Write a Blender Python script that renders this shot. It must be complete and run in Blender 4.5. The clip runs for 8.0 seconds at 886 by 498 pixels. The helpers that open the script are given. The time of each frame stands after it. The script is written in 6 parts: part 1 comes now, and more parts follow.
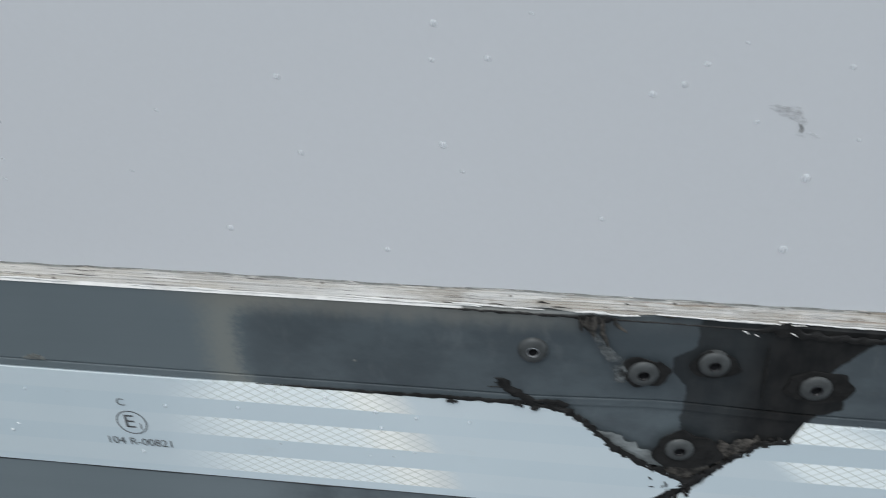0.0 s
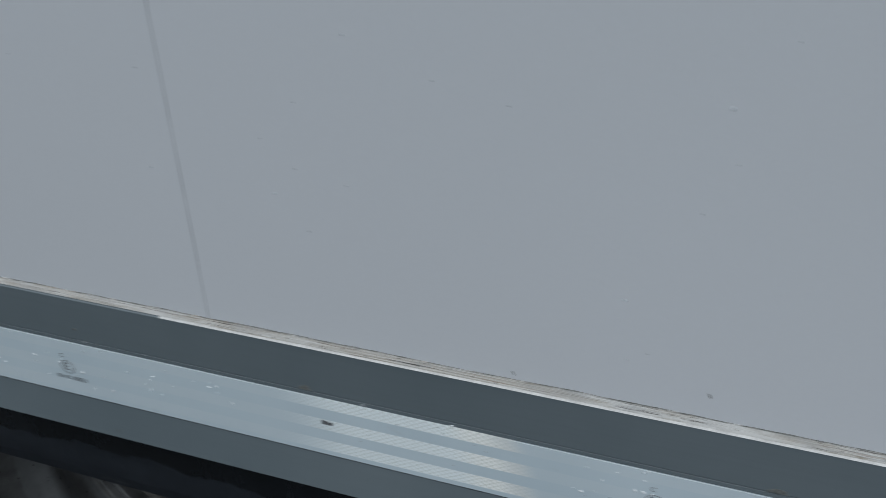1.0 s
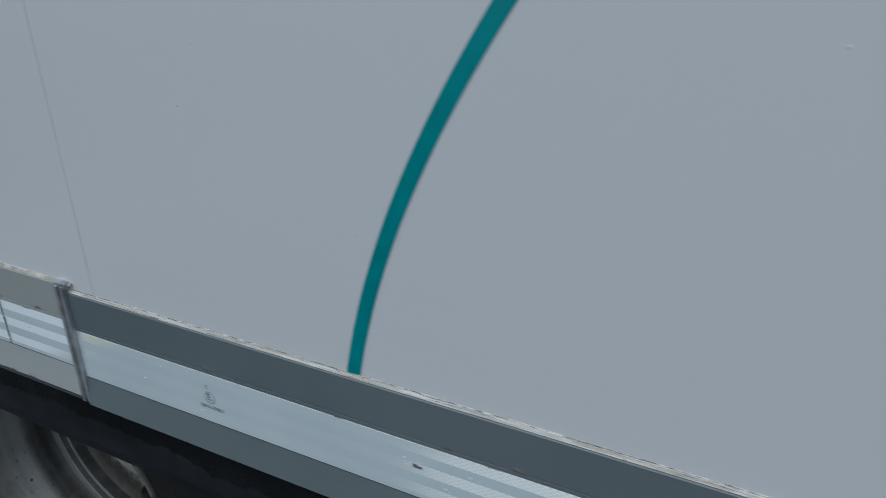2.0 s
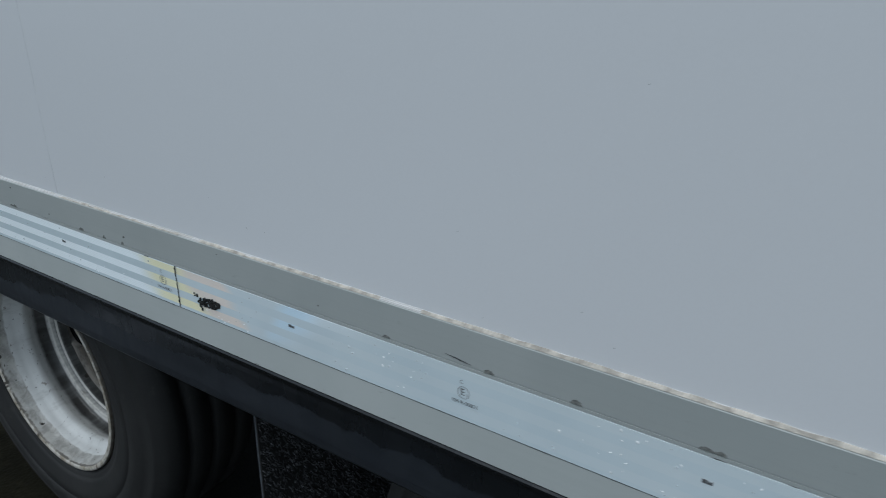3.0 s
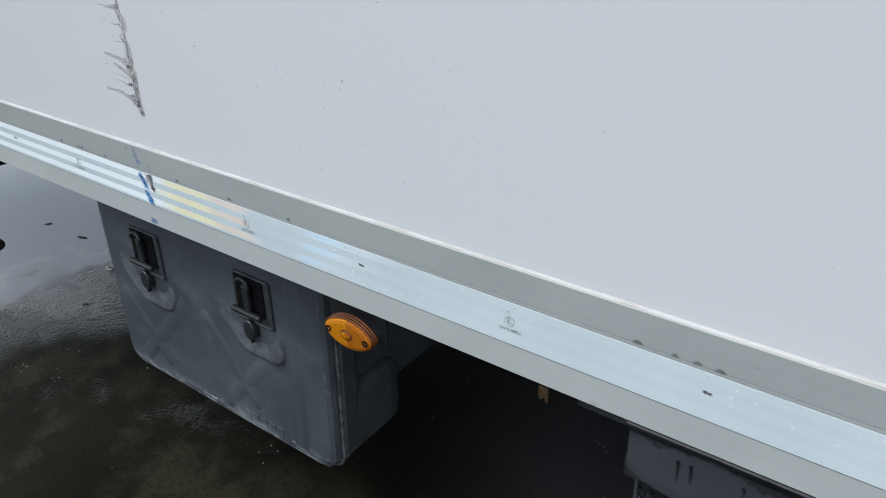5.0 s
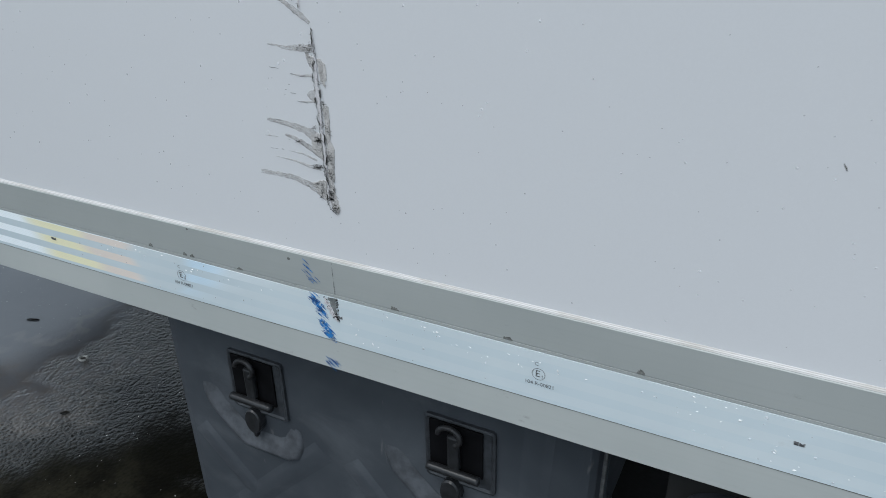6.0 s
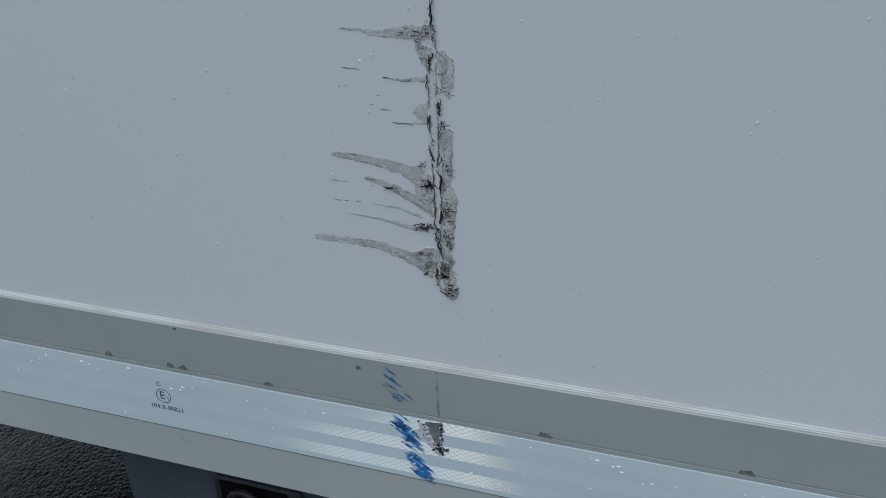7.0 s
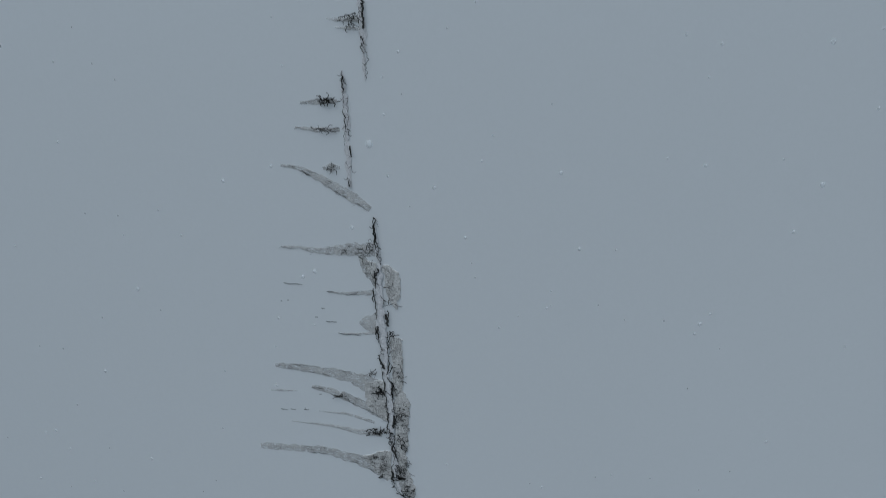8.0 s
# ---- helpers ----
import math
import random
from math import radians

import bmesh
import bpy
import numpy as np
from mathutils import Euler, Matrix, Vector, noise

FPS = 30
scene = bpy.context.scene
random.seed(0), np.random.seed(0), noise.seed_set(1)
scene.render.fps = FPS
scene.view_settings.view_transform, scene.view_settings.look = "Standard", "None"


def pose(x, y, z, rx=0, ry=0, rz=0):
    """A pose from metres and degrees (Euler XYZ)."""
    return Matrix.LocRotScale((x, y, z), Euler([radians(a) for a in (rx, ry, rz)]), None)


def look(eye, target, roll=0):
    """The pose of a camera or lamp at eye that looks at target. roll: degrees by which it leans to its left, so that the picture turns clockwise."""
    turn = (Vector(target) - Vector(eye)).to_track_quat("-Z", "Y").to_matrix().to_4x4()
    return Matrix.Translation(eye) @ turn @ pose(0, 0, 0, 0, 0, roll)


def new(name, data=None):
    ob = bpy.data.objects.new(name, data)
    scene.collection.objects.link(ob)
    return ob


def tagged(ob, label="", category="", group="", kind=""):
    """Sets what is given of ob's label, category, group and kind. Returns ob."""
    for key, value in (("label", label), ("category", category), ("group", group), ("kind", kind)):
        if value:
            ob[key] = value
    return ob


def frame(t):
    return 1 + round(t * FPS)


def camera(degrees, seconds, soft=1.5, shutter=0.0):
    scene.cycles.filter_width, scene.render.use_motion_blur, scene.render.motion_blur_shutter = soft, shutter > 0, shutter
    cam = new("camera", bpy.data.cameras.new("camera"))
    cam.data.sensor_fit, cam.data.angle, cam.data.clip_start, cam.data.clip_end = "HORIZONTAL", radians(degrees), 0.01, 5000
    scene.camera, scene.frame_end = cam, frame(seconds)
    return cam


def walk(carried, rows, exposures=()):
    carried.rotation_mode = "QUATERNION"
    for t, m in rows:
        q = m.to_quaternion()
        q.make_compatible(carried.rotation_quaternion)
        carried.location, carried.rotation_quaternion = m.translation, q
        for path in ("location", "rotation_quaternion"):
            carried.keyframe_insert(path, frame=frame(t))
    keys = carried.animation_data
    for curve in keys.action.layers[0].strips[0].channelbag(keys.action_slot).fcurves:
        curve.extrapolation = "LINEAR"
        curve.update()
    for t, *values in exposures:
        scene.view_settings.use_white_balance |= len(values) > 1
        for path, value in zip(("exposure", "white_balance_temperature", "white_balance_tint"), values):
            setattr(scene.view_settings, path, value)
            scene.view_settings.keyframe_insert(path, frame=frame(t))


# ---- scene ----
cam = camera(60.80, 8.0, 0.55, 0.1)
PATH = [
    (0.0, pose(4.6583, -0.2097, 1.0506, 57.52, 0.46, 6.46)),
    (0.2, pose(4.5766, -0.2154, 1.0760, 58.11, 0.15, 6.49)),
    (0.4, pose(4.4765, -0.2433, 1.1080, 60.28, 0.04, 6.72)),
    (0.5, pose(4.4152, -0.2569, 1.1198, 60.44, -0.06, 7.55)),
    (0.7, pose(4.2738, -0.2651, 1.1494, 57.64, 1.28, 12.00)),
    (0.8, pose(4.2011, -0.2781, 1.1594, 57.80, 2.71, 15.02)),
    (1.0, pose(4.0168, -0.3534, 1.2149, 58.40, -0.16, 16.90)),
    (1.2, pose(3.8739, -0.3740, 1.2244, 59.84, 1.40, 22.50)),
    (2.3, pose(2.8958, -0.4378, 1.2443, 66.38, 1.52, 29.55)),
    (2.5, pose(2.7293, -0.4604, 1.2448, 66.95, 2.05, 32.18)),
    (2.7, pose(2.5725, -0.4887, 1.2377, 68.93, 1.03, 34.14)),
    (3.0, pose(2.3615, -0.4990, 1.2237, 67.66, 0.57, 35.15)),
    (3.3, pose(2.1423, -0.4871, 1.1718, 64.48, -1.26, 34.51)),
    (3.5, pose(1.9942, -0.4717, 1.1677, 61.73, -1.01, 35.67)),
    (3.7, pose(1.8379, -0.4905, 1.1893, 60.47, -0.78, 35.66)),
    (4.0, pose(1.5694, -0.5383, 1.2060, 60.50, -0.38, 36.43)),
    (4.2, pose(1.3821, -0.5935, 1.2262, 60.57, -0.46, 36.45)),
    (4.5, pose(1.1007, -0.6388, 1.2465, 60.10, 0.36, 37.06)),
    (4.7, pose(0.8956, -0.6259, 1.2791, 58.70, 1.83, 37.00)),
    (5.0, pose(0.6037, -0.6166, 1.2973, 62.72, 1.01, 36.87)),
    (5.2, pose(0.4597, -0.6025, 1.3229, 62.40, 1.86, 37.16)),
    (6.3, pose(-0.1717, -0.4906, 1.2289, 63.06, 0.77, 21.66)),
    (6.5, pose(-0.2440, -0.4320, 1.2130, 62.82, 0.72, 18.56)),
    (7.0, pose(-0.3288, -0.3827, 1.1965, 62.81, 0.89, 16.89)),
    (7.5, pose(-0.3266, -0.3429, 1.1969, 66.32, 1.23, 15.92)),
    (7.8, pose(-0.3453, -0.3564, 1.2146, 69.40, 1.63, 10.83)),
    (8.0, pose(-0.3584, -0.3551, 1.2611, 68.43, 1.92, 8.68)),
]
EXPOSURES = [(0.0, 0.61, 6350, 9), (0.2, 0.44, 6400, 10), (0.5, 0.20, 6300, 8), (1.0, 0.08, 6130, 8), (1.2, 0.08, 6080, 8), (2.4, 0.19, 5940, 6), (3.0, 0.27, 5960, 6), (3.5, 0.64, 6120, 7),
             (4.0, 0.85, 6150, 9), (4.5, 0.93, 6250, 10), (5.2, 1.01, 6350, 10), (6.3, 0.61, 6150, 8), (6.5, 0.51, 6100, 8), (7.0, 0.15, 5900, 7), (7.5, 0.14, 5850, 6), (8.0, 0.02, 5800, 4)]
walk(cam, PATH, EXPOSURES)

# ---- light: an overcast sky ----
world = bpy.data.worlds.new("overcast_sky")
scene.world = world
world.use_nodes = True
wn, wl = world.node_tree.nodes, world.node_tree.links
sky = wn.new("ShaderNodeTexSky")
sky.sky_type, sky.sun_disc = "NISHITA", False
sky.sun_elevation, sky.sun_rotation = radians(67), radians(203)
sky.air_density, sky.dust_density, sky.ozone_density = 1.0, 4.0, 1.0
grey = wn.new("ShaderNodeMix")
grey.data_type = "RGBA"
grey.inputs["Factor"].default_value = 0.72
grey.inputs["B"].default_value = (7.0, 7.9, 8.6, 1)
wl.new(sky.outputs["Color"], grey.inputs["A"])
wl.new(grey.outputs["Result"], wn["Background"].inputs["Color"])
wn["Background"].inputs["Strength"].default_value = 0.074
sun = new("sun", bpy.data.lights.new("sun", "SUN"))
sun.data.energy, sun.data.angle, sun.data.color = 1.3, radians(50), (1.0, 0.985, 0.96)
sun.matrix_world = look((-1.5, -3.5, 9), (0, 0, 0))


# ---- materials ----
class Mat:
    """A procedural material with a few node helpers; coordinates are metres in the place."""

    def __init__(self, name, color=(0.5, 0.5, 0.5), rough=0.5, metal=0.0):
        self.m = bpy.data.materials.new(name)
        self.m.use_nodes = True
        self.n, self.l = self.m.node_tree.nodes, self.m.node_tree.links
        self.b = self.n["Principled BSDF"]
        self.out = self.n["Material Output"]
        self.b.inputs["Base Color"].default_value = (*color, 1)
        self.b.inputs["Roughness"].default_value = rough
        self.b.inputs["Metallic"].default_value = metal
        self.pos = self.n.new("ShaderNodeTexCoord").outputs["Object"]

    def put(self, a, b):
        if isinstance(a, (int, float)):
            b.default_value = a
        elif isinstance(a, tuple):
            b.default_value = (*a, 1) if len(a) == 3 and len(b.default_value) == 4 else a
        else:
            self.l.new(a, b)

    def scaled(self, s):
        k = self.n.new("ShaderNodeMapping")
        self.l.new(self.pos, k.inputs["Vector"])
        k.inputs["Scale"].default_value = s if isinstance(s, tuple) else (s, s, s)
        return k.outputs["Vector"]

    def noise(self, s, detail=4, rough=0.6, distort=0.0):
        k = self.n.new("ShaderNodeTexNoise")
        self.l.new(self.scaled(s), k.inputs["Vector"])
        k.inputs["Scale"].default_value = 1
        k.inputs["Detail"].default_value = detail
        k.inputs["Roughness"].default_value = rough
        k.inputs["Distortion"].default_value = distort
        return k.outputs["Fac"]

    def cells(self, s, feature="F1", out="Distance"):
        k = self.n.new("ShaderNodeTexVoronoi")
        k.feature = feature
        self.l.new(self.scaled(s), k.inputs["Vector"])
        k.inputs["Scale"].default_value = 1
        return k.outputs[out]

    def ramp(self, f, lo, hi, a=0.0, b=1.0):
        k = self.n.new("ShaderNodeMapRange")
        k.interpolation_type = "SMOOTHSTEP"
        self.put(f, k.inputs["Value"])
        for i, v in (("From Min", lo), ("From Max", hi), ("To Min", a), ("To Max", b)):
            self.put(v, k.inputs[i])
        return k.outputs["Result"]

    def math(self, op, a, b=0.0):
        k = self.n.new("ShaderNodeMath")
        k.operation = op
        self.put(a, k.inputs[0])
        self.put(b, k.inputs[1])
        return k.outputs[0]

    def axis(self, i):
        k = self.n.new("ShaderNodeSeparateXYZ")
        self.l.new(self.pos, k.inputs[0])
        return k.outputs[i]

    def mix(self, f, a, b):
        k = self.n.new("ShaderNodeMix")
        k.data_type = "RGBA"
        self.put(f, k.inputs["Factor"])
        self.put(a, k.inputs["A"])
        self.put(b, k.inputs["B"])
        return k.outputs["Result"]

    def color(self, c):
        self.put(c, self.b.inputs["Base Color"])
        return self

    def rough(self, r):
        self.put(r, self.b.inputs["Roughness"])
        return self

    def bump(self, h, dist=0.001, strength=1.0):
        k = self.n.new("ShaderNodeBump")
        k.inputs["Distance"].default_value = dist
        k.inputs["Strength"].default_value = strength
        self.put(h, k.inputs["Height"])
        self.l.new(k.outputs["Normal"], self.b.inputs["Normal"])
        return self

    def cut(self, keep):
        """Lets the surface show only where keep is 1: flakes and smears."""
        self.put(keep, self.b.inputs["Alpha"])
        return self


def panel_material():
    k = Mat("white_gelcoat_panel", rough=0.28)
    fine, grain = k.noise(300, 2), k.noise(420, 3, 0.8)
    c = k.mix(k.noise(0.8, 1), (0.672, 0.688, 0.708), (0.708, 0.710, 0.724))
    c = k.mix(k.math("MULTIPLY", grain, 0.16), c, (0.50, 0.50, 0.49))
    k.color(c)
    return k.bump(fine, 0.00006, 0.5).m


def rail_material(name, a, b, stain=False):
    k = Mat(name, rough=0.42)
    streak = k.noise((3, 3, 260), 3)
    c = k.mix(k.ramp(k.noise(4, 4), 0.3, 0.7), a, b)
    c = k.mix(k.ramp(streak, 0.45, 0.75, 0, 0.12), c, tuple(v * 0.8 for v in a))
    if stain:
        # a drip-shaped soot stain with a soft round end and a pale tan halo, then tar blotches
        x, z = k.axis(0), k.axis(2)
        ox = k.math("MAXIMUM", k.math("SUBTRACT", 4.5685, x), 0.0)
        oz = k.math("MAXIMUM", k.math("SUBTRACT", k.math("ABSOLUTE", k.math("SUBTRACT", z, 0.876)), 0.008), 0.0)
        away = k.math("SQRT", k.math("ADD", k.math("MULTIPLY", ox, ox), k.math("MULTIPLY", oz, oz)))
        away = k.math("ADD", away, k.math("MULTIPLY", k.math("SUBTRACT", k.noise(420, 5, 0.8), 0.5), 0.016))
        dark = k.math("MULTIPLY", k.ramp(away, 0.017, 0.006), k.ramp(k.noise((14, 14, 30), 4), 0.3, 0.7, 0.55, 0.9))
        halo = k.math("MULTIPLY", k.math("MULTIPLY", k.ramp(away, 0.032, 0.018), k.ramp(away, 0.010, 0.017)), k.ramp(x, 4.60, 4.565))
        right = k.ramp(x, 4.548, 4.58)
        c = k.mix(k.math("MULTIPLY", right, k.ramp(k.noise((26, 26, 40), 5, 0.7), 0.36, 0.62, 0.18, 0.62)), c, (0.045, 0.054, 0.062))
        haze = k.math("MULTIPLY", k.ramp(k.noise((60, 60, 24), 5, 0.75, 0.6), 0.56, 0.70, 0, 0.5), right)
        c = k.mix(haze, c, (0.17, 0.185, 0.19))
        c = k.mix(k.math("MULTIPLY", halo, 0.55), c, (0.25, 0.25, 0.215))
        c = k.mix(k.math("MULTIPLY", dark, 0.50), c, (0.034, 0.044, 0.052))
        # wet tar between two lobed edges round the rivets
        lobe = k.math("MULTIPLY", k.ramp(k.math("ABSOLUTE", k.math("SUBTRACT", z, 0.879)), 0.010, 0.003), 0.006)
        left = k.math("ADD", k.math("SUBTRACT", x, 4.7215), k.math("ADD", lobe, k.math("MULTIPLY", k.math("SUBTRACT", k.noise(90, 4), 0.5), 0.007)))
        slope = k.math("ADD", 4.7660, k.math("MULTIPLY", k.math("MAXIMUM", k.math("SUBTRACT", z, 0.880), 0.0), 0.85))
        slope = k.math("ADD", slope, k.math("MULTIPLY", k.ramp(k.math("ABSOLUTE", k.math("SUBTRACT", z, 0.871)), 0.012, 0.005), 0.010))
        right_edge = k.math("ADD", k.math("SUBTRACT", slope, x), k.math("MULTIPLY", k.math("SUBTRACT", k.noise(130, 5, 0.7), 0.5), 0.006))
        wet = k.math("MULTIPLY", k.ramp(left, 0.0, 0.0009), k.ramp(right_edge, 0.0, 0.0012))
        wet = k.math("MULTIPLY", wet, k.ramp(x, 4.732, 4.752, 0.74, 0.96))
        settled = k.math("ADD", z, k.math("MULTIPLY", k.math("SUBTRACT", k.noise((120, 120, 40), 5, 0.75), 0.5), 0.012))
        settled = k.math("MULTIPLY", k.math("MULTIPLY", k.ramp(settled, 0.890, 0.899), k.ramp(x, 4.52, 4.56)), k.ramp(x, 4.70, 4.65, 0.12, 1.0))
        c = k.mix(k.math("MULTIPLY", settled, 0.6), c, (0.205, 0.20, 0.175))
        c = k.mix(wet, c, k.mix(k.ramp(k.noise((160, 160, 60), 4), 0.35, 0.65), (0.010, 0.0098, 0.0098), (0.022, 0.021, 0.020)))
        k.put(k.math("SUBTRACT", 0.5, k.math("MULTIPLY", wet, 0.36)), k.b.inputs["Specular IOR Level"])
        k.rough(k.math("SUBTRACT", 0.45, k.math("MULTIPLY", wet, 0.15)))
    dirt = k.ramp(k.noise((40, 40, 90), 5, 0.7), 0.62, 0.78, 0, 0.35)
    k.color(k.mix(dirt, c, (0.10, 0.095, 0.08)))
    return k.bump(streak, 0.0001, 0.3).m


def tape_material():
    k = Mat("retroreflective_tape", rough=0.25)
    z, x = k.axis(2), k.axis(0)
    band = k.math("FRACT", k.math("DIVIDE", k.math("SUBTRACT", 0.8585, z), 0.0204))
    stripe = k.math("MULTIPLY", k.ramp(band, 0.0, 0.03), k.ramp(band, 0.54, 0.51))
    on = stripe
    d1 = k.math("PINGPONG", k.math("ADD", k.math("MULTIPLY", x, 0.58), z), 0.0018)
    d2 = k.math("PINGPONG", k.math("SUBTRACT", k.math("MULTIPLY", x, 0.58), z), 0.0018)
    line = k.ramp(k.math("MINIMUM", d1, d2), 0.00012, 0.00034, 1, 0)
    base = k.mix(k.ramp(k.noise(7, 3), 0.3, 0.7), (0.585, 0.672, 0.712), (0.64, 0.722, 0.755))
    base = k.mix(k.math("MULTIPLY", stripe, 0.16), base, (0.80, 0.82, 0.81))
    grime = k.ramp(k.noise((30, 30, 80), 5, 0.7), 0.6, 0.8, 0, 0.3)
    base = k.mix(grime, base, (0.45, 0.45, 0.42))
    k.color(base)
    # the prisms under the stripes throw the sky's light back at some angles only: tilted soft mirrors
    def facing(normal=None):
        lw = k.n.new("ShaderNodeLayerWeight")
        lw.inputs["Blend"].default_value = 0.5
        if normal:
            v = k.n.new("ShaderNodeCombineXYZ")
            for i in range(3):
                v.inputs[i].default_value = normal[i]
            k.l.new(v.outputs[0], lw.inputs["Normal"])
        return k.math("ADD", lw.outputs["Facing"], k.math("MULTIPLY", k.math("SUBTRACT", k.noise((6, 1, 20), 2), 0.5), 0.03))

    turn, along, steep, swing = facing(), facing((1, 0, 0)), facing((0, 0, 1)), facing((-0.7071, -0.7071, 0))
    tilt = k.n.new("ShaderNodeCombineXYZ")
    k.put(-0.15, tilt.inputs[0]), k.put(-0.80, tilt.inputs[1]), k.put(0.58, tilt.inputs[2])
    shader = k.b.outputs[0]

    def window(f, a, b, c, d):
        return k.math("MULTIPLY", k.ramp(f, a, b), k.ramp(f, d, c))

    high = k.ramp(steep, 0.380, 0.345)
    down = k.math("MULTIPLY", k.math("MAXIMUM", window(swing, 0.60, 0.63, 0.77, 0.86), k.ramp(swing, 0.325, 0.30)), high)
    cream = k.math("MULTIPLY", window(swing, 0.58, 0.605, 0.635, 0.67), high)
    low = k.ramp(steep, 0.512, 0.545)
    for tone, win, most in (((0.95, 0.95, 0.90), down, 0.58), ((0.98, 0.86, 0.72), cream, 0.3), ((0.94, 0.95, 0.94), k.math("MULTIPLY", low, window(turn, 0.505, 0.527, 2.0, 2.1)), 0.70),
                            ((0.98, 0.84, 0.40), k.math("MULTIPLY", low, window(turn, 0.474, 0.488, 0.508, 0.526)), 0.54), ((0.98, 0.64, 0.42), k.math("MULTIPLY", low, window(turn, 0.445, 0.458, 0.474, 0.490)), 0.36),
                            ((0.55, 0.80, 1.0), k.math("MULTIPLY", low, window(along, 0.315, 0.33, 0.345, 0.37)), 0.30), ((0.92, 0.94, 0.95), k.math("MULTIPLY", low, window(along, 0.335, 0.36, 0.39, 0.46)), 0.16)):
        gloss = k.n.new("ShaderNodeBsdfGlossy")
        gloss.inputs["Roughness"].default_value = 0.35
        k.put(k.mix(k.math("MULTIPLY", line, 0.6 if win in (down, cream) else 0.12), tone, (0.30, 0.27, 0.13)), gloss.inputs["Color"])
        k.l.new(tilt.outputs[0], gloss.inputs["Normal"])
        both = k.n.new("ShaderNodeMixShader")
        k.put(k.math("MULTIPLY", k.math("MULTIPLY", on, win), most), both.inputs[0])
        k.l.new(shader, both.inputs[1])
        k.l.new(gloss.outputs[0], both.inputs[2])
        shader = both.outputs[0]
    k.l.new(shader, k.out.inputs["Surface"])
    k.b.inputs["Coat Weight"].default_value = 0.5
    k.b.inputs["Coat Roughness"].default_value = 0.1
    return k.bump(k.noise((60, 60, 60), 2), 0.0002, 0.3).m


def wood_material():
    k = Mat("weathered_bare_wood", rough=0.8)
    grain = k.noise((7, 60, 1700), 4, 0.6)
    c = k.mix(k.ramp(grain, 0.35, 0.65), (0.36, 0.325, 0.275), (0.60, 0.575, 0.535))
    c = k.mix(k.ramp(k.noise((14, 30, 120), 4), 0.44, 0.60, 0, 0.8), c, (0.66, 0.65, 0.625))
    brown = k.ramp(k.noise((11, 50, 900), 3, 0.7), 0.60, 0.66, 0, 0.5)
    c = k.mix(brown, c, (0.24, 0.165, 0.11))
    c = k.mix(k.ramp(k.noise((40, 60, 220), 4, 0.7), 0.60, 0.70, 0, 0.7), c, (0.22, 0.19, 0.12))
    soil = k.math("MULTIPLY", k.ramp(k.noise((34, 40, 150), 5, 0.75), 0.50, 0.64), k.ramp(k.axis(0), 4.60, 4.66, 0.35, 1.0))
    c = k.mix(k.math("MULTIPLY", soil, k.ramp(grain, 0.3, 0.6, 0.85, 0.45)), c, (0.17, 0.135, 0.095))
    crack = k.math("MULTIPLY", k.ramp(k.noise((13, 50, 1300), 4, 0.75), 0.57, 0.61), k.ramp(k.noise(38, 3), 0.46, 0.54))
    c = k.mix(crack, c, (0.03, 0.025, 0.02))
    edge = k.math("MULTIPLY", k.ramp(k.axis(2), 0.9052, 0.9060), k.ramp(k.noise((70, 20, 60), 4, 0.7), 0.42, 0.56))
    c = k.mix(k.math("MULTIPLY", edge, 0.4), c, (0.05, 0.045, 0.04))
    grey = k.ramp(k.noise((22, 30, 90), 4, 0.7), 0.48, 0.62, 0, 0.75)
    c = k.mix(k.math("MULTIPLY", grey, 0.7), c, (0.44, 0.435, 0.425))
    pit = k.math("MULTIPLY", k.ramp(k.noise((120, 60, 260), 4, 0.8), 0.66, 0.70), k.ramp(k.noise(26, 3), 0.5, 0.56))
    c = k.mix(k.math("MULTIPLY", pit, 0.9), c, (0.035, 0.03, 0.025))
    spot = k.math("LESS_THAN", k.cells((160, 160, 240)), 0.11)
    c = k.mix(k.math("MULTIPLY", spot, 0.8), c, (0.06, 0.05, 0.04))
    return k.color(c).bump(grain, 0.0008, 0.8).m


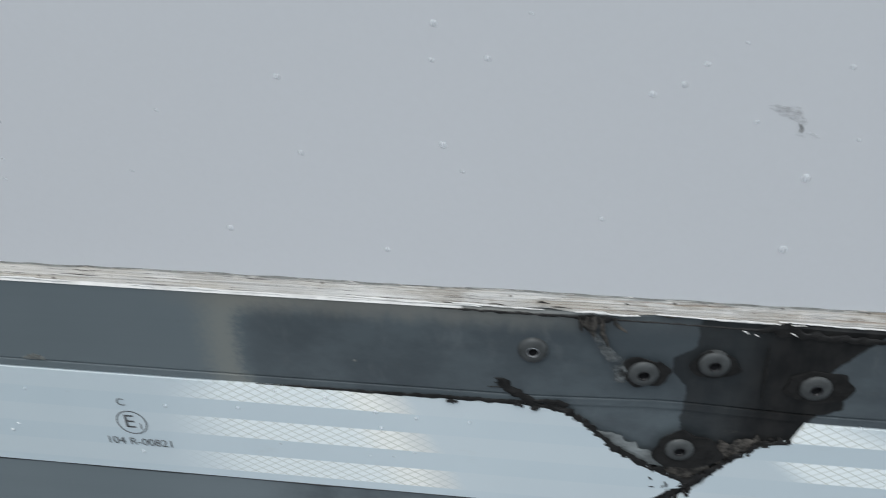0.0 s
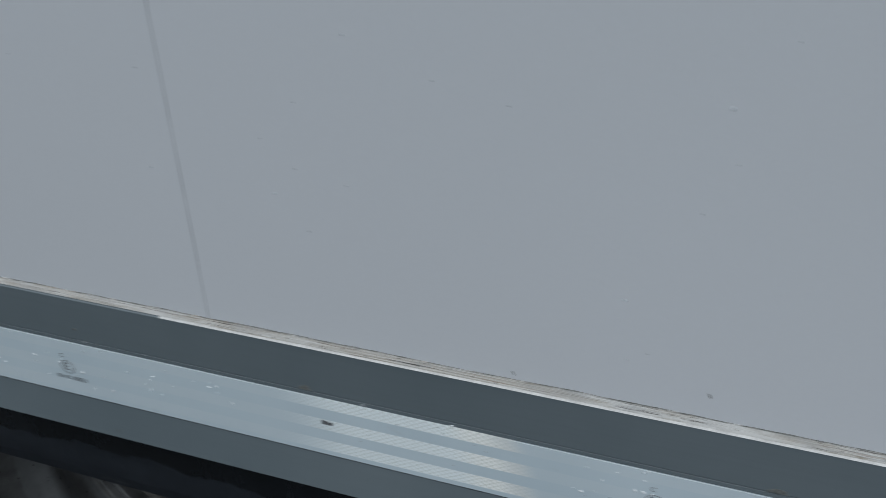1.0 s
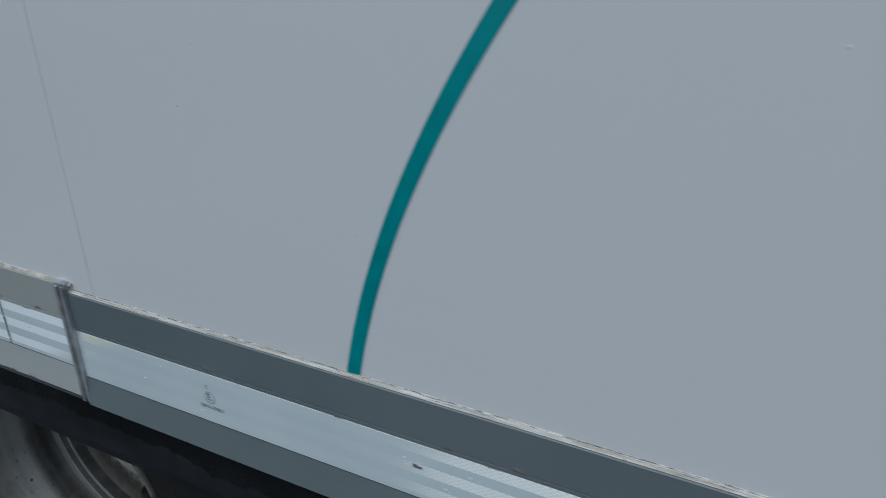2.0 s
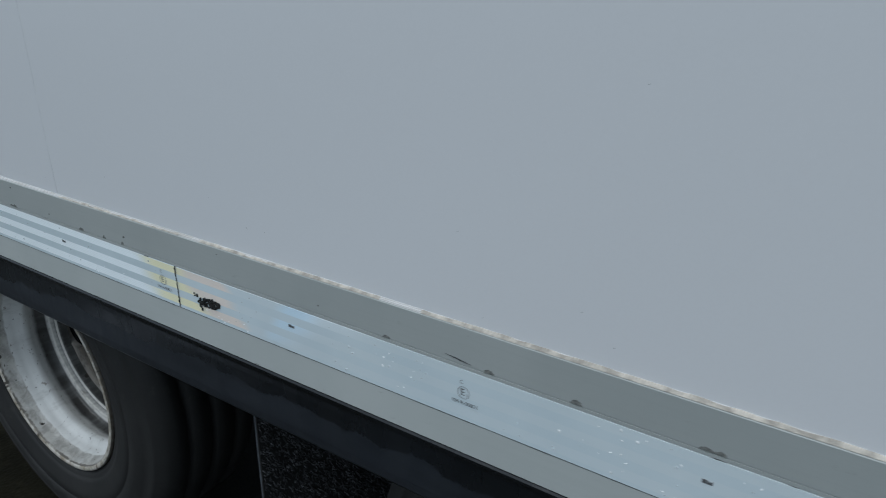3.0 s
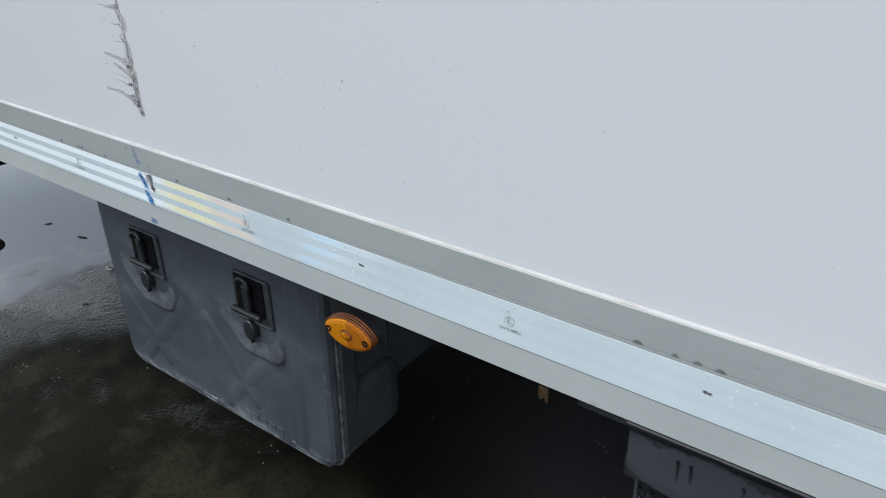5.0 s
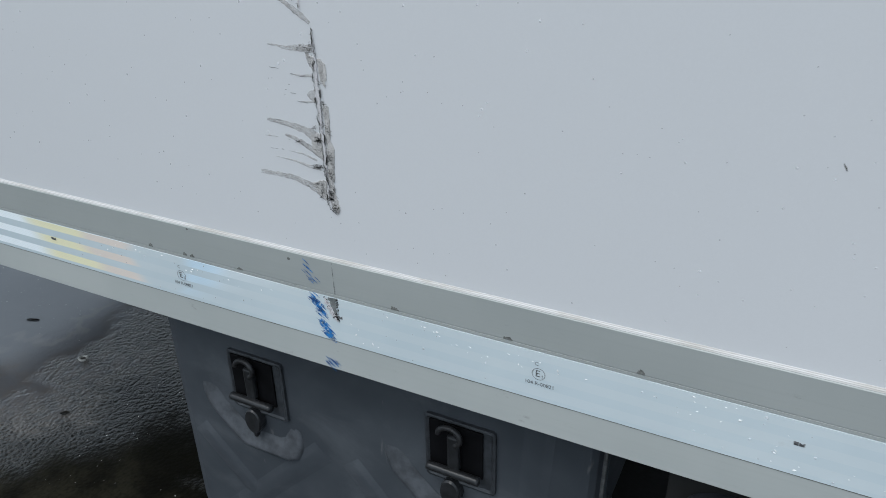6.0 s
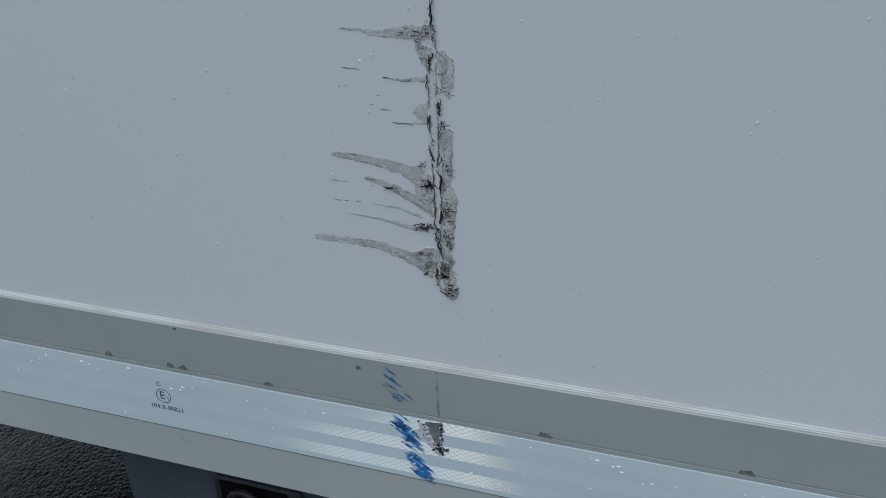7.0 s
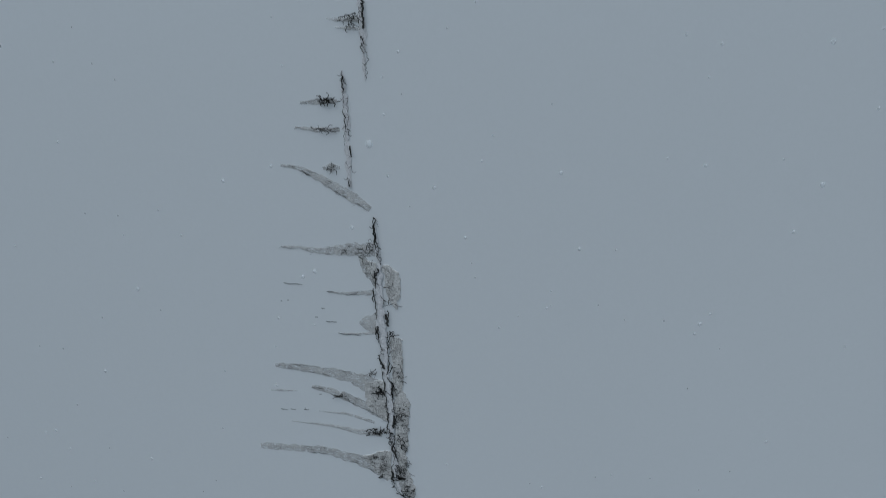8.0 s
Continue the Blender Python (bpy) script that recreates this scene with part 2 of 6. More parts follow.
def black_paint():
    """Black steel: wet and dark along the top with ragged runs, a blue-grey dusty film below."""
    k = Mat("black_painted_steel", rough=0.4)
    x, z = k.axis(0), k.axis(2)
    runs = k.math("ADD", k.math("MULTIPLY", k.math("SUBTRACT", k.noise((16, 16, 5), 5, 0.7), 0.5), 0.050), k.math("MULTIPLY", k.math("SUBTRACT", k.noise((3, 3, 1), 2), 0.5), 0.05))
    wet = k.ramp(k.math("SUBTRACT", k.math("ADD", z, runs), k.ramp(x, 0.72, 0.52, 0, 0.022)), 0.716, 0.7195)
    film = k.ramp(k.noise((7, 7, 26), 5, 0.65), 0.3, 0.7)
    dust_shade = k.mix(film, (0.0115, 0.0142, 0.0188), (0.0195, 0.0232, 0.0295))
    dust_shade = k.mix(k.ramp(x, 1.0, 0.5, 0, 0.8), dust_shade, (0.042, 0.045, 0.054))
    dark = k.mix(k.ramp(k.noise(6, 4), 0.35, 0.7), (0.0062, 0.0075, 0.0092), (0.0115, 0.0135, 0.0165))
    c = k.mix(k.math("MULTIPLY", wet, 0.9), dust_shade, dark)
    scrape = k.math("MULTIPLY", k.ramp(k.noise((14, 40, 320), 4, 0.75), 0.64, 0.70), k.ramp(z, 0.694, 0.672))
    c = k.mix(k.math("MULTIPLY", scrape, 0.75), c, (0.13, 0.13, 0.125))
    c = k.mix(k.ramp(k.noise((30, 30, 40), 5, 0.75), 0.66, 0.76, 0, 0.4), c, (0.07, 0.07, 0.068))
    k.rough(k.math("SUBTRACT", k.ramp(k.noise((30, 30, 12), 3), 0.3, 0.7, 0.34, 0.5), k.math("MULTIPLY", wet, 0.14)))
    return k.color(c).bump(k.noise(40, 3), 0.001, 0.2).m


def dull_black():
    k = Mat("grimy_chassis_black", rough=0.8)
    return k.color(k.mix(k.noise(7, 4), (0.006, 0.006, 0.006), (0.016, 0.0155, 0.0145))).m


def tyre_rubber():
    k = Mat("worn_tyre_rubber", rough=0.7)
    c = k.mix(k.ramp(k.noise(8, 5), 0.3, 0.7), (0.009, 0.009, 0.009), (0.0175, 0.0172, 0.0168))
    c = k.mix(k.ramp(k.noise(35, 5, 0.7), 0.58, 0.75, 0, 0.35), c, (0.06, 0.057, 0.05))
    return k.color(c).bump(k.noise(120, 3), 0.0008, 0.4).m


def polar(k):
    """Radius and angle round the nearest of the three evenly spaced wheels."""
    x = k.math("SUBTRACT", k.math("MODULO", k.math("ADD", k.axis(0), 12 * 1.2905 - 0.894 + 0.64525), 1.2905), 0.64525)
    z = k.math("SUBTRACT", k.axis(2), 0.399)
    r = k.math("SQRT", k.math("ADD", k.math("MULTIPLY", x, x), k.math("MULTIPLY", z, z)))
    return r, k.math("ARCTAN2", z, x)


def rays(k, r, a, around, out, detail=4):
    """Noise drawn out along the radius."""
    v = k.n.new("ShaderNodeCombineXYZ")
    k.put(k.math("MULTIPLY", k.math("COSINE", a), around), v.inputs[0])
    k.put(k.math("MULTIPLY", k.math("SINE", a), around), v.inputs[1])
    k.put(k.math("MULTIPLY", r, out), v.inputs[2])
    n = k.n.new("ShaderNodeTexNoise")
    k.l.new(v.outputs[0], n.inputs["Vector"])
    n.inputs["Scale"].default_value, n.inputs["Detail"].default_value, n.inputs["Roughness"].default_value = 1, detail, 0.68
    return n.outputs["Fac"]


def rim_paint():
    k = Mat("chipped_silver_rim_paint", rough=0.34)
    k.b.inputs["Specular IOR Level"].default_value = 0.35
    r, a = polar(k)
    c = k.mix(k.ramp(k.noise(7, 4), 0.3, 0.7), (0.55, 0.555, 0.545), (0.70, 0.705, 0.69))
    c = k.mix(k.ramp(rays(k, r, a, 6, 30), 0.48, 0.75, 0, 0.45), c, (0.25, 0.245, 0.235))
    rust = k.ramp(k.noise(60, 5, 0.72), 0.61, 0.66)
    c = k.mix(k.math("MULTIPLY", rust, 0.7), c, (0.16, 0.13, 0.105))
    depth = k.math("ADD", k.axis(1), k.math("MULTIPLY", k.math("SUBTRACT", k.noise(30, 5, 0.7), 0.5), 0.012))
    # brake dust and the shade of the rim's well, both painted by depth
    dust_shade = k.math("MULTIPLY", k.ramp(depth, 0.212, 0.228), k.ramp(rays(k, r, a, 5, 20), 0.25, 0.6, 0.86, 1.0))
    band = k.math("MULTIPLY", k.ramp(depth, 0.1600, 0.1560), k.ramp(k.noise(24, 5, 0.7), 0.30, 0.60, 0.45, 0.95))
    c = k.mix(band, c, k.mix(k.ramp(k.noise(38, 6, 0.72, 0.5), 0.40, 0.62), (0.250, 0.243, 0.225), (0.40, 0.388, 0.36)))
    # ridges painted pale; the grooves between keep the painted shade
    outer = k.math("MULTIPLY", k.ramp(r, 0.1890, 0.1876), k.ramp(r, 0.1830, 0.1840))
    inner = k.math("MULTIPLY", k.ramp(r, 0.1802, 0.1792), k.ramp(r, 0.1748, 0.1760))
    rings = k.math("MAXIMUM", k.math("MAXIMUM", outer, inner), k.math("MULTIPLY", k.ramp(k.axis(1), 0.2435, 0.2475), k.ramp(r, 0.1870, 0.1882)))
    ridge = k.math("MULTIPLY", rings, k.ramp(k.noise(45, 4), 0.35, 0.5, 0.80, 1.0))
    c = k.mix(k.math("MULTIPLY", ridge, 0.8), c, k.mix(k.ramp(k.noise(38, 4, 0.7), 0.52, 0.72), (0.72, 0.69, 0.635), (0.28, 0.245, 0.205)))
    dust_shade = k.math("MULTIPLY", dust_shade, k.math("SUBTRACT", 1.0, k.math("MULTIPLY", ridge, 0.95)))
    c = k.mix(k.math("MULTIPLY", dust_shade, 0.96), c, (0.016, 0.0145, 0.0135))
    # the rolled flange: dull paint with a rusty line along each edge
    ragged = k.math("ADD", r, k.math("MULTIPLY", k.math("SUBTRACT", k.noise(70, 4, 0.7), 0.5), 0.0022))
    flange = k.ramp(r, 0.2195, 0.2225)
    c = k.mix(k.math("MULTIPLY", flange, 0.85), c, k.mix(k.ramp(k.noise(60, 4, 0.7), 0.42, 0.62), (0.58, 0.55, 0.49), (0.27, 0.225, 0.16)))
    line = k.math("MAXIMUM", k.ramp(ragged, 0.2312, 0.2322), k.math("MULTIPLY", k.ramp(k.math("ABSOLUTE", k.math("SUBTRACT", ragged, 0.2213)), 0.0013, 0.0005), k.ramp(k.noise(30, 3), 0.35, 0.5, 0.3, 1.0)))
    c = k.mix(k.math("MULTIPLY", line, 0.85), c, (0.055, 0.045, 0.036))
    nick = k.math("MULTIPLY", k.ramp(rays(k, r, a, 16, 2, 3), 0.60, 0.63), flange)
    c = k.mix(k.math("MULTIPLY", nick, 0.9), c, (0.035, 0.028, 0.022))
    # the two wheels past x = 1.5 have their shade painted into the colour
    wheel_shade = k.math("ADD", k.ramp(k.axis(0), 1.5, 1.6, 0, 0.72), k.ramp(k.axis(0), 2.8, 2.9, 0, 0.16))
    c = k.mix(wheel_shade, c, k.mix(k.ramp(k.noise(20, 4), 0.3, 0.7), (0.045, 0.043, 0.041), (0.11, 0.105, 0.10)))
    chip = k.math("LESS_THAN", k.cells(60), 0.085)
    big = k.math("MULTIPLY", k.math("LESS_THAN", k.cells((17, 17, 17)), 0.10), k.ramp(k.noise(40, 3), 0.42, 0.46))
    c = k.mix(k.math("MAXIMUM", chip, big), c, (0.03, 0.026, 0.023))
    return k.color(c).bump(k.math("ADD", rust, k.noise(90, 3)), 0.0008, 0.3).m


def disc_paint():
    """Silver paint, brake-dusted: a sooty ring with a ragged inner edge, streaks running outwards."""
    k = Mat("brake_dusted_wheel_disc", rough=0.6)
    k.b.inputs["Specular IOR Level"].default_value = 0.15
    r, a = polar(k)
    smudge = rays(k, r, a, 4.5, 26, 5)
    ragged = k.math("ADD", r, k.math("MULTIPLY", k.math("SUBTRACT", smudge, 0.5), 0.10))
    soot = k.math("MULTIPLY", k.ramp(ragged, 0.088, 0.118, 0.0, 0.95), k.ramp(r, 0.130, 0.166, 1.0, 0.70))
    c = k.mix(k.ramp(k.noise(30, 4), 0.3, 0.7), (0.60, 0.56, 0.50), (0.80, 0.77, 0.71))
    c = k.mix(k.ramp(k.noise(45, 5, 0.7, 0.5), 0.52, 0.68, 0, 0.55), c, (0.16, 0.145, 0.13))
    c = k.mix(soot, c, k.mix(k.ramp(k.noise(32, 5, 0.75), 0.35, 0.65), (0.024, 0.0195, 0.016), (0.125, 0.102, 0.080)))
    c = k.mix(k.ramp(k.noise(70, 4), 0.6, 0.7, 0, 0.4), c, (0.13, 0.085, 0.055))
    # same painted shade on the discs past x = 1.5
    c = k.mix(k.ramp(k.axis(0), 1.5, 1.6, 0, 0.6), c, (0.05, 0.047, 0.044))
    return k.color(c).bump(k.noise(80, 3), 0.0006, 0.4).m


def box_plastic():
    k = Mat("faded_black_plastic", rough=0.55)
    c = k.mix(k.ramp(k.noise(4, 4), 0.3, 0.7), (0.045, 0.052, 0.062), (0.085, 0.095, 0.108))
    low = k.ramp(k.axis(2), 0.38, 0.30)
    chalk = k.math("MULTIPLY", k.ramp(k.noise((7, 7, 12), 5, 0.7, 0.4), 0.50, 0.72), k.math("ADD", 0.25, low))
    c = k.mix(k.math("MULTIPLY", chalk, 0.5), c, (0.25, 0.265, 0.28))
    scuff = k.ramp(k.noise((30, 30, 8), 4, 0.7), 0.66, 0.74, 0, 0.5)
    c = k.mix(scuff, c, (0.20, 0.20, 0.20))
    worn = k.math("MULTIPLY", k.ramp(k.axis(2), 0.338, 0.306), k.ramp(k.noise((26, 26, 60), 5, 0.75), 0.46, 0.58))
    c = k.mix(k.math("MULTIPLY", worn, 0.75), c, (0.34, 0.35, 0.36))
    torn = k.math("MULTIPLY", k.ramp(k.axis(2), 0.312, 0.300), k.ramp(k.noise((40, 40, 70), 4, 0.7), 0.60, 0.64))
    c = k.mix(torn, c, (0.025, 0.025, 0.026))
    return k.color(c).bump(k.math("ADD", k.noise(90, 4), k.math("MULTIPLY", torn, -2.0)), 0.0006, 0.4).m


def asphalt():
    """Wet asphalt: an olive silt film, bands of bare stones, and shallow puddles with silty rims."""
    k = Mat("wet_asphalt", rough=0.3)
    x, y = k.axis(0), k.axis(1)
    grit = k.cells(105)
    soft = k.noise(3.2, 6, 0.68, 0.25)
    silt = k.math("MULTIPLY", k.ramp(soft, 0.46, 0.64), k.ramp(k.math("ADD", y, k.math("MULTIPLY", k.noise(4, 3), 0.3)), 0.56, 0.38))
    slant = k.math("ADD", k.math("SUBTRACT", x, k.math("MULTIPLY", y, 1.15)), k.math("MULTIPLY", k.noise(5, 4), 0.22))
    track = k.math("MULTIPLY", k.math("MULTIPLY", k.ramp(slant, 0.295, 0.335), k.ramp(slant, 0.78, 0.52)), k.math("MULTIPLY", k.ramp(k.noise(11, 5, 0.7), 0.40, 0.58, 0.15, 1.0), k.ramp(x, 0.44, 0.22)))
    bare = k.math("MULTIPLY", k.ramp(k.noise((0.9, 1.6, 1), 4, 0.6), 0.58, 0.68), k.ramp(k.noise(7, 3), 0.4, 0.55))
    coarse = k.math("MAXIMUM", bare, track)
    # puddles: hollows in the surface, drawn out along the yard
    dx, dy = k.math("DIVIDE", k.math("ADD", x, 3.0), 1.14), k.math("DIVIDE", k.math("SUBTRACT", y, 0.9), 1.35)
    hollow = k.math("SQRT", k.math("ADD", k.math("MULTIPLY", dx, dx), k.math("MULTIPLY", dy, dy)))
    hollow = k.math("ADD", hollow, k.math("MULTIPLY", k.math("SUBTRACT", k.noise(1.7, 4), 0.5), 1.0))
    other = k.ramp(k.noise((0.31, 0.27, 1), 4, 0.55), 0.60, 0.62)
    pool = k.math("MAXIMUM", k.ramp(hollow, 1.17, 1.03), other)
    rim = k.math("MULTIPLY", k.ramp(hollow, 1.24, 1.12), k.ramp(hollow, 0.97, 1.06))
    damp = k.ramp(hollow, 1.55, 1.22)
    shore = k.math("ADD", hollow, k.math("MULTIPLY", k.math("SUBTRACT", k.noise(30, 4), 0.5), 0.05))
    bank = k.math("MULTIPLY", k.math("MULTIPLY", k.ramp(shore, 0.89, 0.92), k.ramp(shore, 0.965, 0.935)), k.ramp(k.noise(5, 4, 0.6), 0.36, 0.52))
    # the ground is paler under the deck, from about x = -0.45 on
    under_deck_pale = k.math("MULTIPLY", k.ramp(k.math("ADD", y, k.math("MULTIPLY", k.noise(3, 4), 0.3)), 0.40, 0.85), k.ramp(y, 2.45, 2.25))
    under_deck_pale = k.math("MULTIPLY", k.math("MULTIPLY", under_deck_pale, k.ramp(x, -0.45, 0.05)), k.ramp(x, 5.5, 5.1))
    # a washed-out streak of fine silt beside the wheels
    sx, sy = k.math("DIVIDE", k.math("ADD", x, 0.06), 0.36), k.math("DIVIDE", k.math("SUBTRACT", y, 0.10), 0.10)
    streak = k.math("SQRT", k.math("ADD", k.math("MULTIPLY", sx, sx), k.math("MULTIPLY", sy, sy)))
    streak = k.math("ADD", streak, k.math("MULTIPLY", k.math("SUBTRACT", k.noise(14, 6, 0.72), 0.5), 2.4))
    streak = k.ramp(streak, 1.0, 0.1)
    tone = k.mix(k.ramp(k.noise(2.2, 4), 0.35, 0.65), (0.0062, 0.0060, 0.0042), (0.0125, 0.0118, 0.0076))
    tone = k.mix(k.math("MULTIPLY", k.math("MAXIMUM", k.math("MULTIPLY", silt, 0.55), streak), 0.9), tone, (0.040, 0.0365, 0.0235))
    tone = k.mix(k.ramp(k.noise(90, 4, 0.7), 0.45, 0.7, 0, 0.6), tone, (0.004, 0.004, 0.003))
    stone = k.mix(k.ramp(k.cells(150, "F1", "Color"), 0.55, 0.85), (0.004, 0.004, 0.0035), (0.085, 0.082, 0.078))
    tone = k.mix(k.math("MULTIPLY", k.math("MAXIMUM", coarse, damp), k.ramp(grit, 0.3, 0.6, 0.8, 0.0)), tone, stone)
    tone = k.mix(k.math("MULTIPLY", damp, 0.7), tone, (0.006, 0.006, 0.006))
    # pool colour: pale silt with part of the sky's reflection painted in
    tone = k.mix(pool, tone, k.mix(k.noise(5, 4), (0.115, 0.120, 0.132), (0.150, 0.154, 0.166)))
    tone = k.mix(k.math("MULTIPLY", rim, k.ramp(k.noise(22, 5, 0.7), 0.36, 0.62, 0.25, 0.85)), tone, (0.135, 0.122, 0.112))
    tone = k.mix(k.math("MULTIPLY", bank, 0.55), tone, (0.225, 0.210, 0.202))
    tone = k.mix(k.math("MULTIPLY", under_deck_pale, 0.8), tone, k.mix(k.noise(60, 5, 0.7), (0.046, 0.045, 0.049), (0.075, 0.074, 0.078)))
    k.color(tone)
    k.rough(k.math("SUBTRACT", k.ramp(silt, 0.0, 1.0, 0.38, 0.5), k.math("MULTIPLY", k.math("MAXIMUM", pool, k.math("MULTIPLY", damp, 0.7)), 0.27)))
    k.put(k.math("ADD", 0.055, k.math("MULTIPLY", k.math("MAXIMUM", pool, k.math("MAXIMUM", k.math("MULTIPLY", damp, 0.5), k.math("MULTIPLY", coarse, 0.15))), 0.85)), k.b.inputs["Specular IOR Level"])
    lump = k.math("MULTIPLY", k.math("ADD", k.math("MULTIPLY", grit, -1.0), k.math("MULTIPLY", k.noise(260, 3), 0.5)), k.ramp(k.math("MAXIMUM", coarse, damp), 0.0, 1.0, 0.14, 1.25))
    flat = k.math("MULTIPLY", lump, k.math("SUBTRACT", 1.0, k.math("MULTIPLY", pool, 0.97)))
    return k.bump(flat, 0.005, 0.85).m


def torn_tone(k, pale, grey):
    """Speckled torn gelcoat: pale and grey grain, dark pits and wandering hairline cracks."""
    c = k.mix(k.ramp(k.noise(900, 5, 0.8), 0.36, 0.64), grey, pale)
    c = k.mix(k.ramp(k.noise(190, 4, 0.7), 0.48, 0.64, 0, 0.45), c, tuple(v * 0.7 for v in grey))
    vein = k.ramp(k.math("ABSOLUTE", k.math("SUBTRACT", k.noise((420, 420, 330), 6, 0.76, 1.2), 0.5)), 0.005, 0.020, 1, 0)
    vein = k.math("MULTIPLY", vein, k.ramp(k.noise(120, 3), 0.44, 0.56))
    pit = k.ramp(k.noise(1300, 4, 0.8), 0.64, 0.70)
    return k.mix(k.math("MAXIMUM", vein, k.math("MULTIPLY", pit, 0.7)), c, (0.02, 0.019, 0.018))


def scuff_material():
    k = Mat("scraped_grey_gelcoat", rough=0.8)
    k.color(torn_tone(k, (0.68, 0.66, 0.645), (0.40, 0.385, 0.37)))
    k.cut(k.ramp(k.noise(420, 5, 0.75), 0.33, 0.40))
    return k.bump(k.noise(800, 3, 0.7), 0.0004, 0.6).m


def ridge_material():
    k = Mat("pale_torn_gelcoat", rough=0.75)
    c = k.mix(k.ramp(k.noise(700, 5, 0.8), 0.36, 0.64), (0.50, 0.485, 0.495), (0.70, 0.685, 0.695))
    k.color(k.mix(k.ramp(k.noise(1200, 4, 0.8), 0.62, 0.68, 0, 0.7), c, (0.06, 0.058, 0.056)))
    return k.bump(k.noise(700, 3, 0.7), 0.0004, 0.7).m


def scrape_film():
    k = Mat("thin_grey_scrape", rough=0.75)
    k.color(torn_tone(k, (0.69, 0.67, 0.655), (0.48, 0.465, 0.45)))
    return k.cut(k.ramp(k.noise((300, 300, 800), 5, 0.78), 0.36, 0.58, 0.05, 0.76)).m


def smear_material(name, color, lo, hi, scale):
    k = Mat(name, color, 0.7)
    k.color(k.mix(k.ramp(k.noise(scale[0] * 2.5, 4), 0.35, 0.65), tuple(min(1, v * 1.3) for v in color), tuple(v * 0.62 for v in color)))
    return k.cut(k.ramp(k.noise(scale, 5, 0.72), lo, hi)).m


def blue_transfer():
    k = Mat("blue_paint_transfer", rough=0.6)
    c = k.mix(k.ramp(k.noise(130, 4), 0.35, 0.65), (0.005, 0.045, 0.17), (0.02, 0.19, 0.50))
    c = k.mix(k.ramp(k.noise(420, 3), 0.58, 0.68), c, (0.32, 0.46, 0.60))
    return k.color(c).cut(k.ramp(k.noise((300, 300, 420), 4, 0.7), 0.40, 0.47)).m


def plain(name, color, rough=0.5, metal=0.0, vary=0.25, scale=40, dist=0.0005):
    k = Mat(name, color, rough, metal)
    f = k.noise(scale, 4)
    k.color(k.mix(k.ramp(f, 0.3, 0.7), tuple(v * (1 - vary) for v in color), tuple(min(1, v * (1 + vary)) for v in color)))
    return k.bump(f, dist, 0.4).m


PANEL = panel_material()
RAIL = rail_material("grey_beige_rail_paint", (0.335, 0.358, 0.350), (0.375, 0.396, 0.386))
DARK_RAIL = rail_material("slate_grey_rail_paint", (0.121, 0.148, 0.160), (0.148, 0.175, 0.187), True)
TAPE, WOOD, BLACK, CHASSIS = tape_material(), wood_material(), black_paint(), dull_black()
RUBBER, RIM, PLASTIC, ASPHALT = tyre_rubber(), rim_paint(), box_plastic(), asphalt()
DISC = disc_paint()
SCUFF = scuff_material()
SPINE = ridge_material()
SMEAR = scrape_film()
BLUE = blue_transfer()
INK = plain("faded_black_print", (0.10, 0.101, 0.105), 0.5, 0, 0.5, 300)
PEELED = plain("peeled_beige_edge", (0.40, 0.37, 0.325), 0.8, 0, 0.35, 90)
CRACK = plain("dark_torn_crack", (0.030, 0.029, 0.028), 0.8, 0, 0.75, 900)
TAR = plain("black_mastic", (0.012, 0.0115, 0.011), 0.6, 0, 0.5, 200, 0.002)
TAR.node_tree.nodes["Principled BSDF"].inputs["Specular IOR Level"].default_value = 0.3
TEAL = plain("teal_vinyl_stripe", (0.004, 0.25, 0.27), 0.35, 0, 0.1)
SEALANT = plain("grey_joint_sealant", (0.40, 0.40, 0.405), 0.7)
PALE_SEALANT = plain("pale_joint_sealant", (0.585, 0.59, 0.60), 0.5)
ALU = plain("dull_aluminium", (0.42, 0.435, 0.45), 0.42, 0.6, 0.3, 60)
RIVET_HEAD = plain("grey_rivet_head", (0.056, 0.060, 0.060), 0.55, 0, 0.3, 150)
TORN_STRIP = plain("grey_torn_strip", (0.17, 0.185, 0.185), 0.6, 0, 0.35, 120)
RIVET = plain("weathered_rivet", (0.05, 0.052, 0.055), 0.45, 0.3, 0.3, 120)
DIRT = plain("dried_dirt", (0.075, 0.072, 0.065), 0.9, 0, 0.4, 300)
SPOT = plain("grey_dirt_film", (0.15, 0.155, 0.145), 0.9, 0, 0.4, 300)
WHITE_EDGE = plain("white_sealant_bead", (0.60, 0.595, 0.575), 0.6, 0, 0.14, 80)


def lined_bead():
    """White sealant with two dirty hairlines along it, worn beige in places."""
    k = Mat("lined_white_sealant", rough=0.6)
    z = k.math("ADD", k.axis(2), k.math("MULTIPLY", k.math("SUBTRACT", k.noise((12, 1, 1), 3), 0.5), 0.0008))
    worn = k.ramp(k.noise((9, 9, 60), 4, 0.7), 0.46, 0.62)
    c = k.mix(worn, (0.55, 0.545, 0.54), (0.45, 0.435, 0.41))
    one = k.ramp(k.math("ABSOLUTE", k.math("SUBTRACT", z, 0.9020)), 0.0001, 0.0003, 1, 0)
    two = k.ramp(k.math("ABSOLUTE", k.math("SUBTRACT", z, 0.9031)), 0.0001, 0.0003, 1, 0)
    return k.color(k.mix(k.math("MULTIPLY", k.math("MAXIMUM", one, two), 0.5), c, (0.20, 0.195, 0.18))).m


LINED_EDGE = lined_bead()
RUST = plain("rusty_clip", (0.22, 0.12, 0.06), 0.8, 0, 0.5, 120)
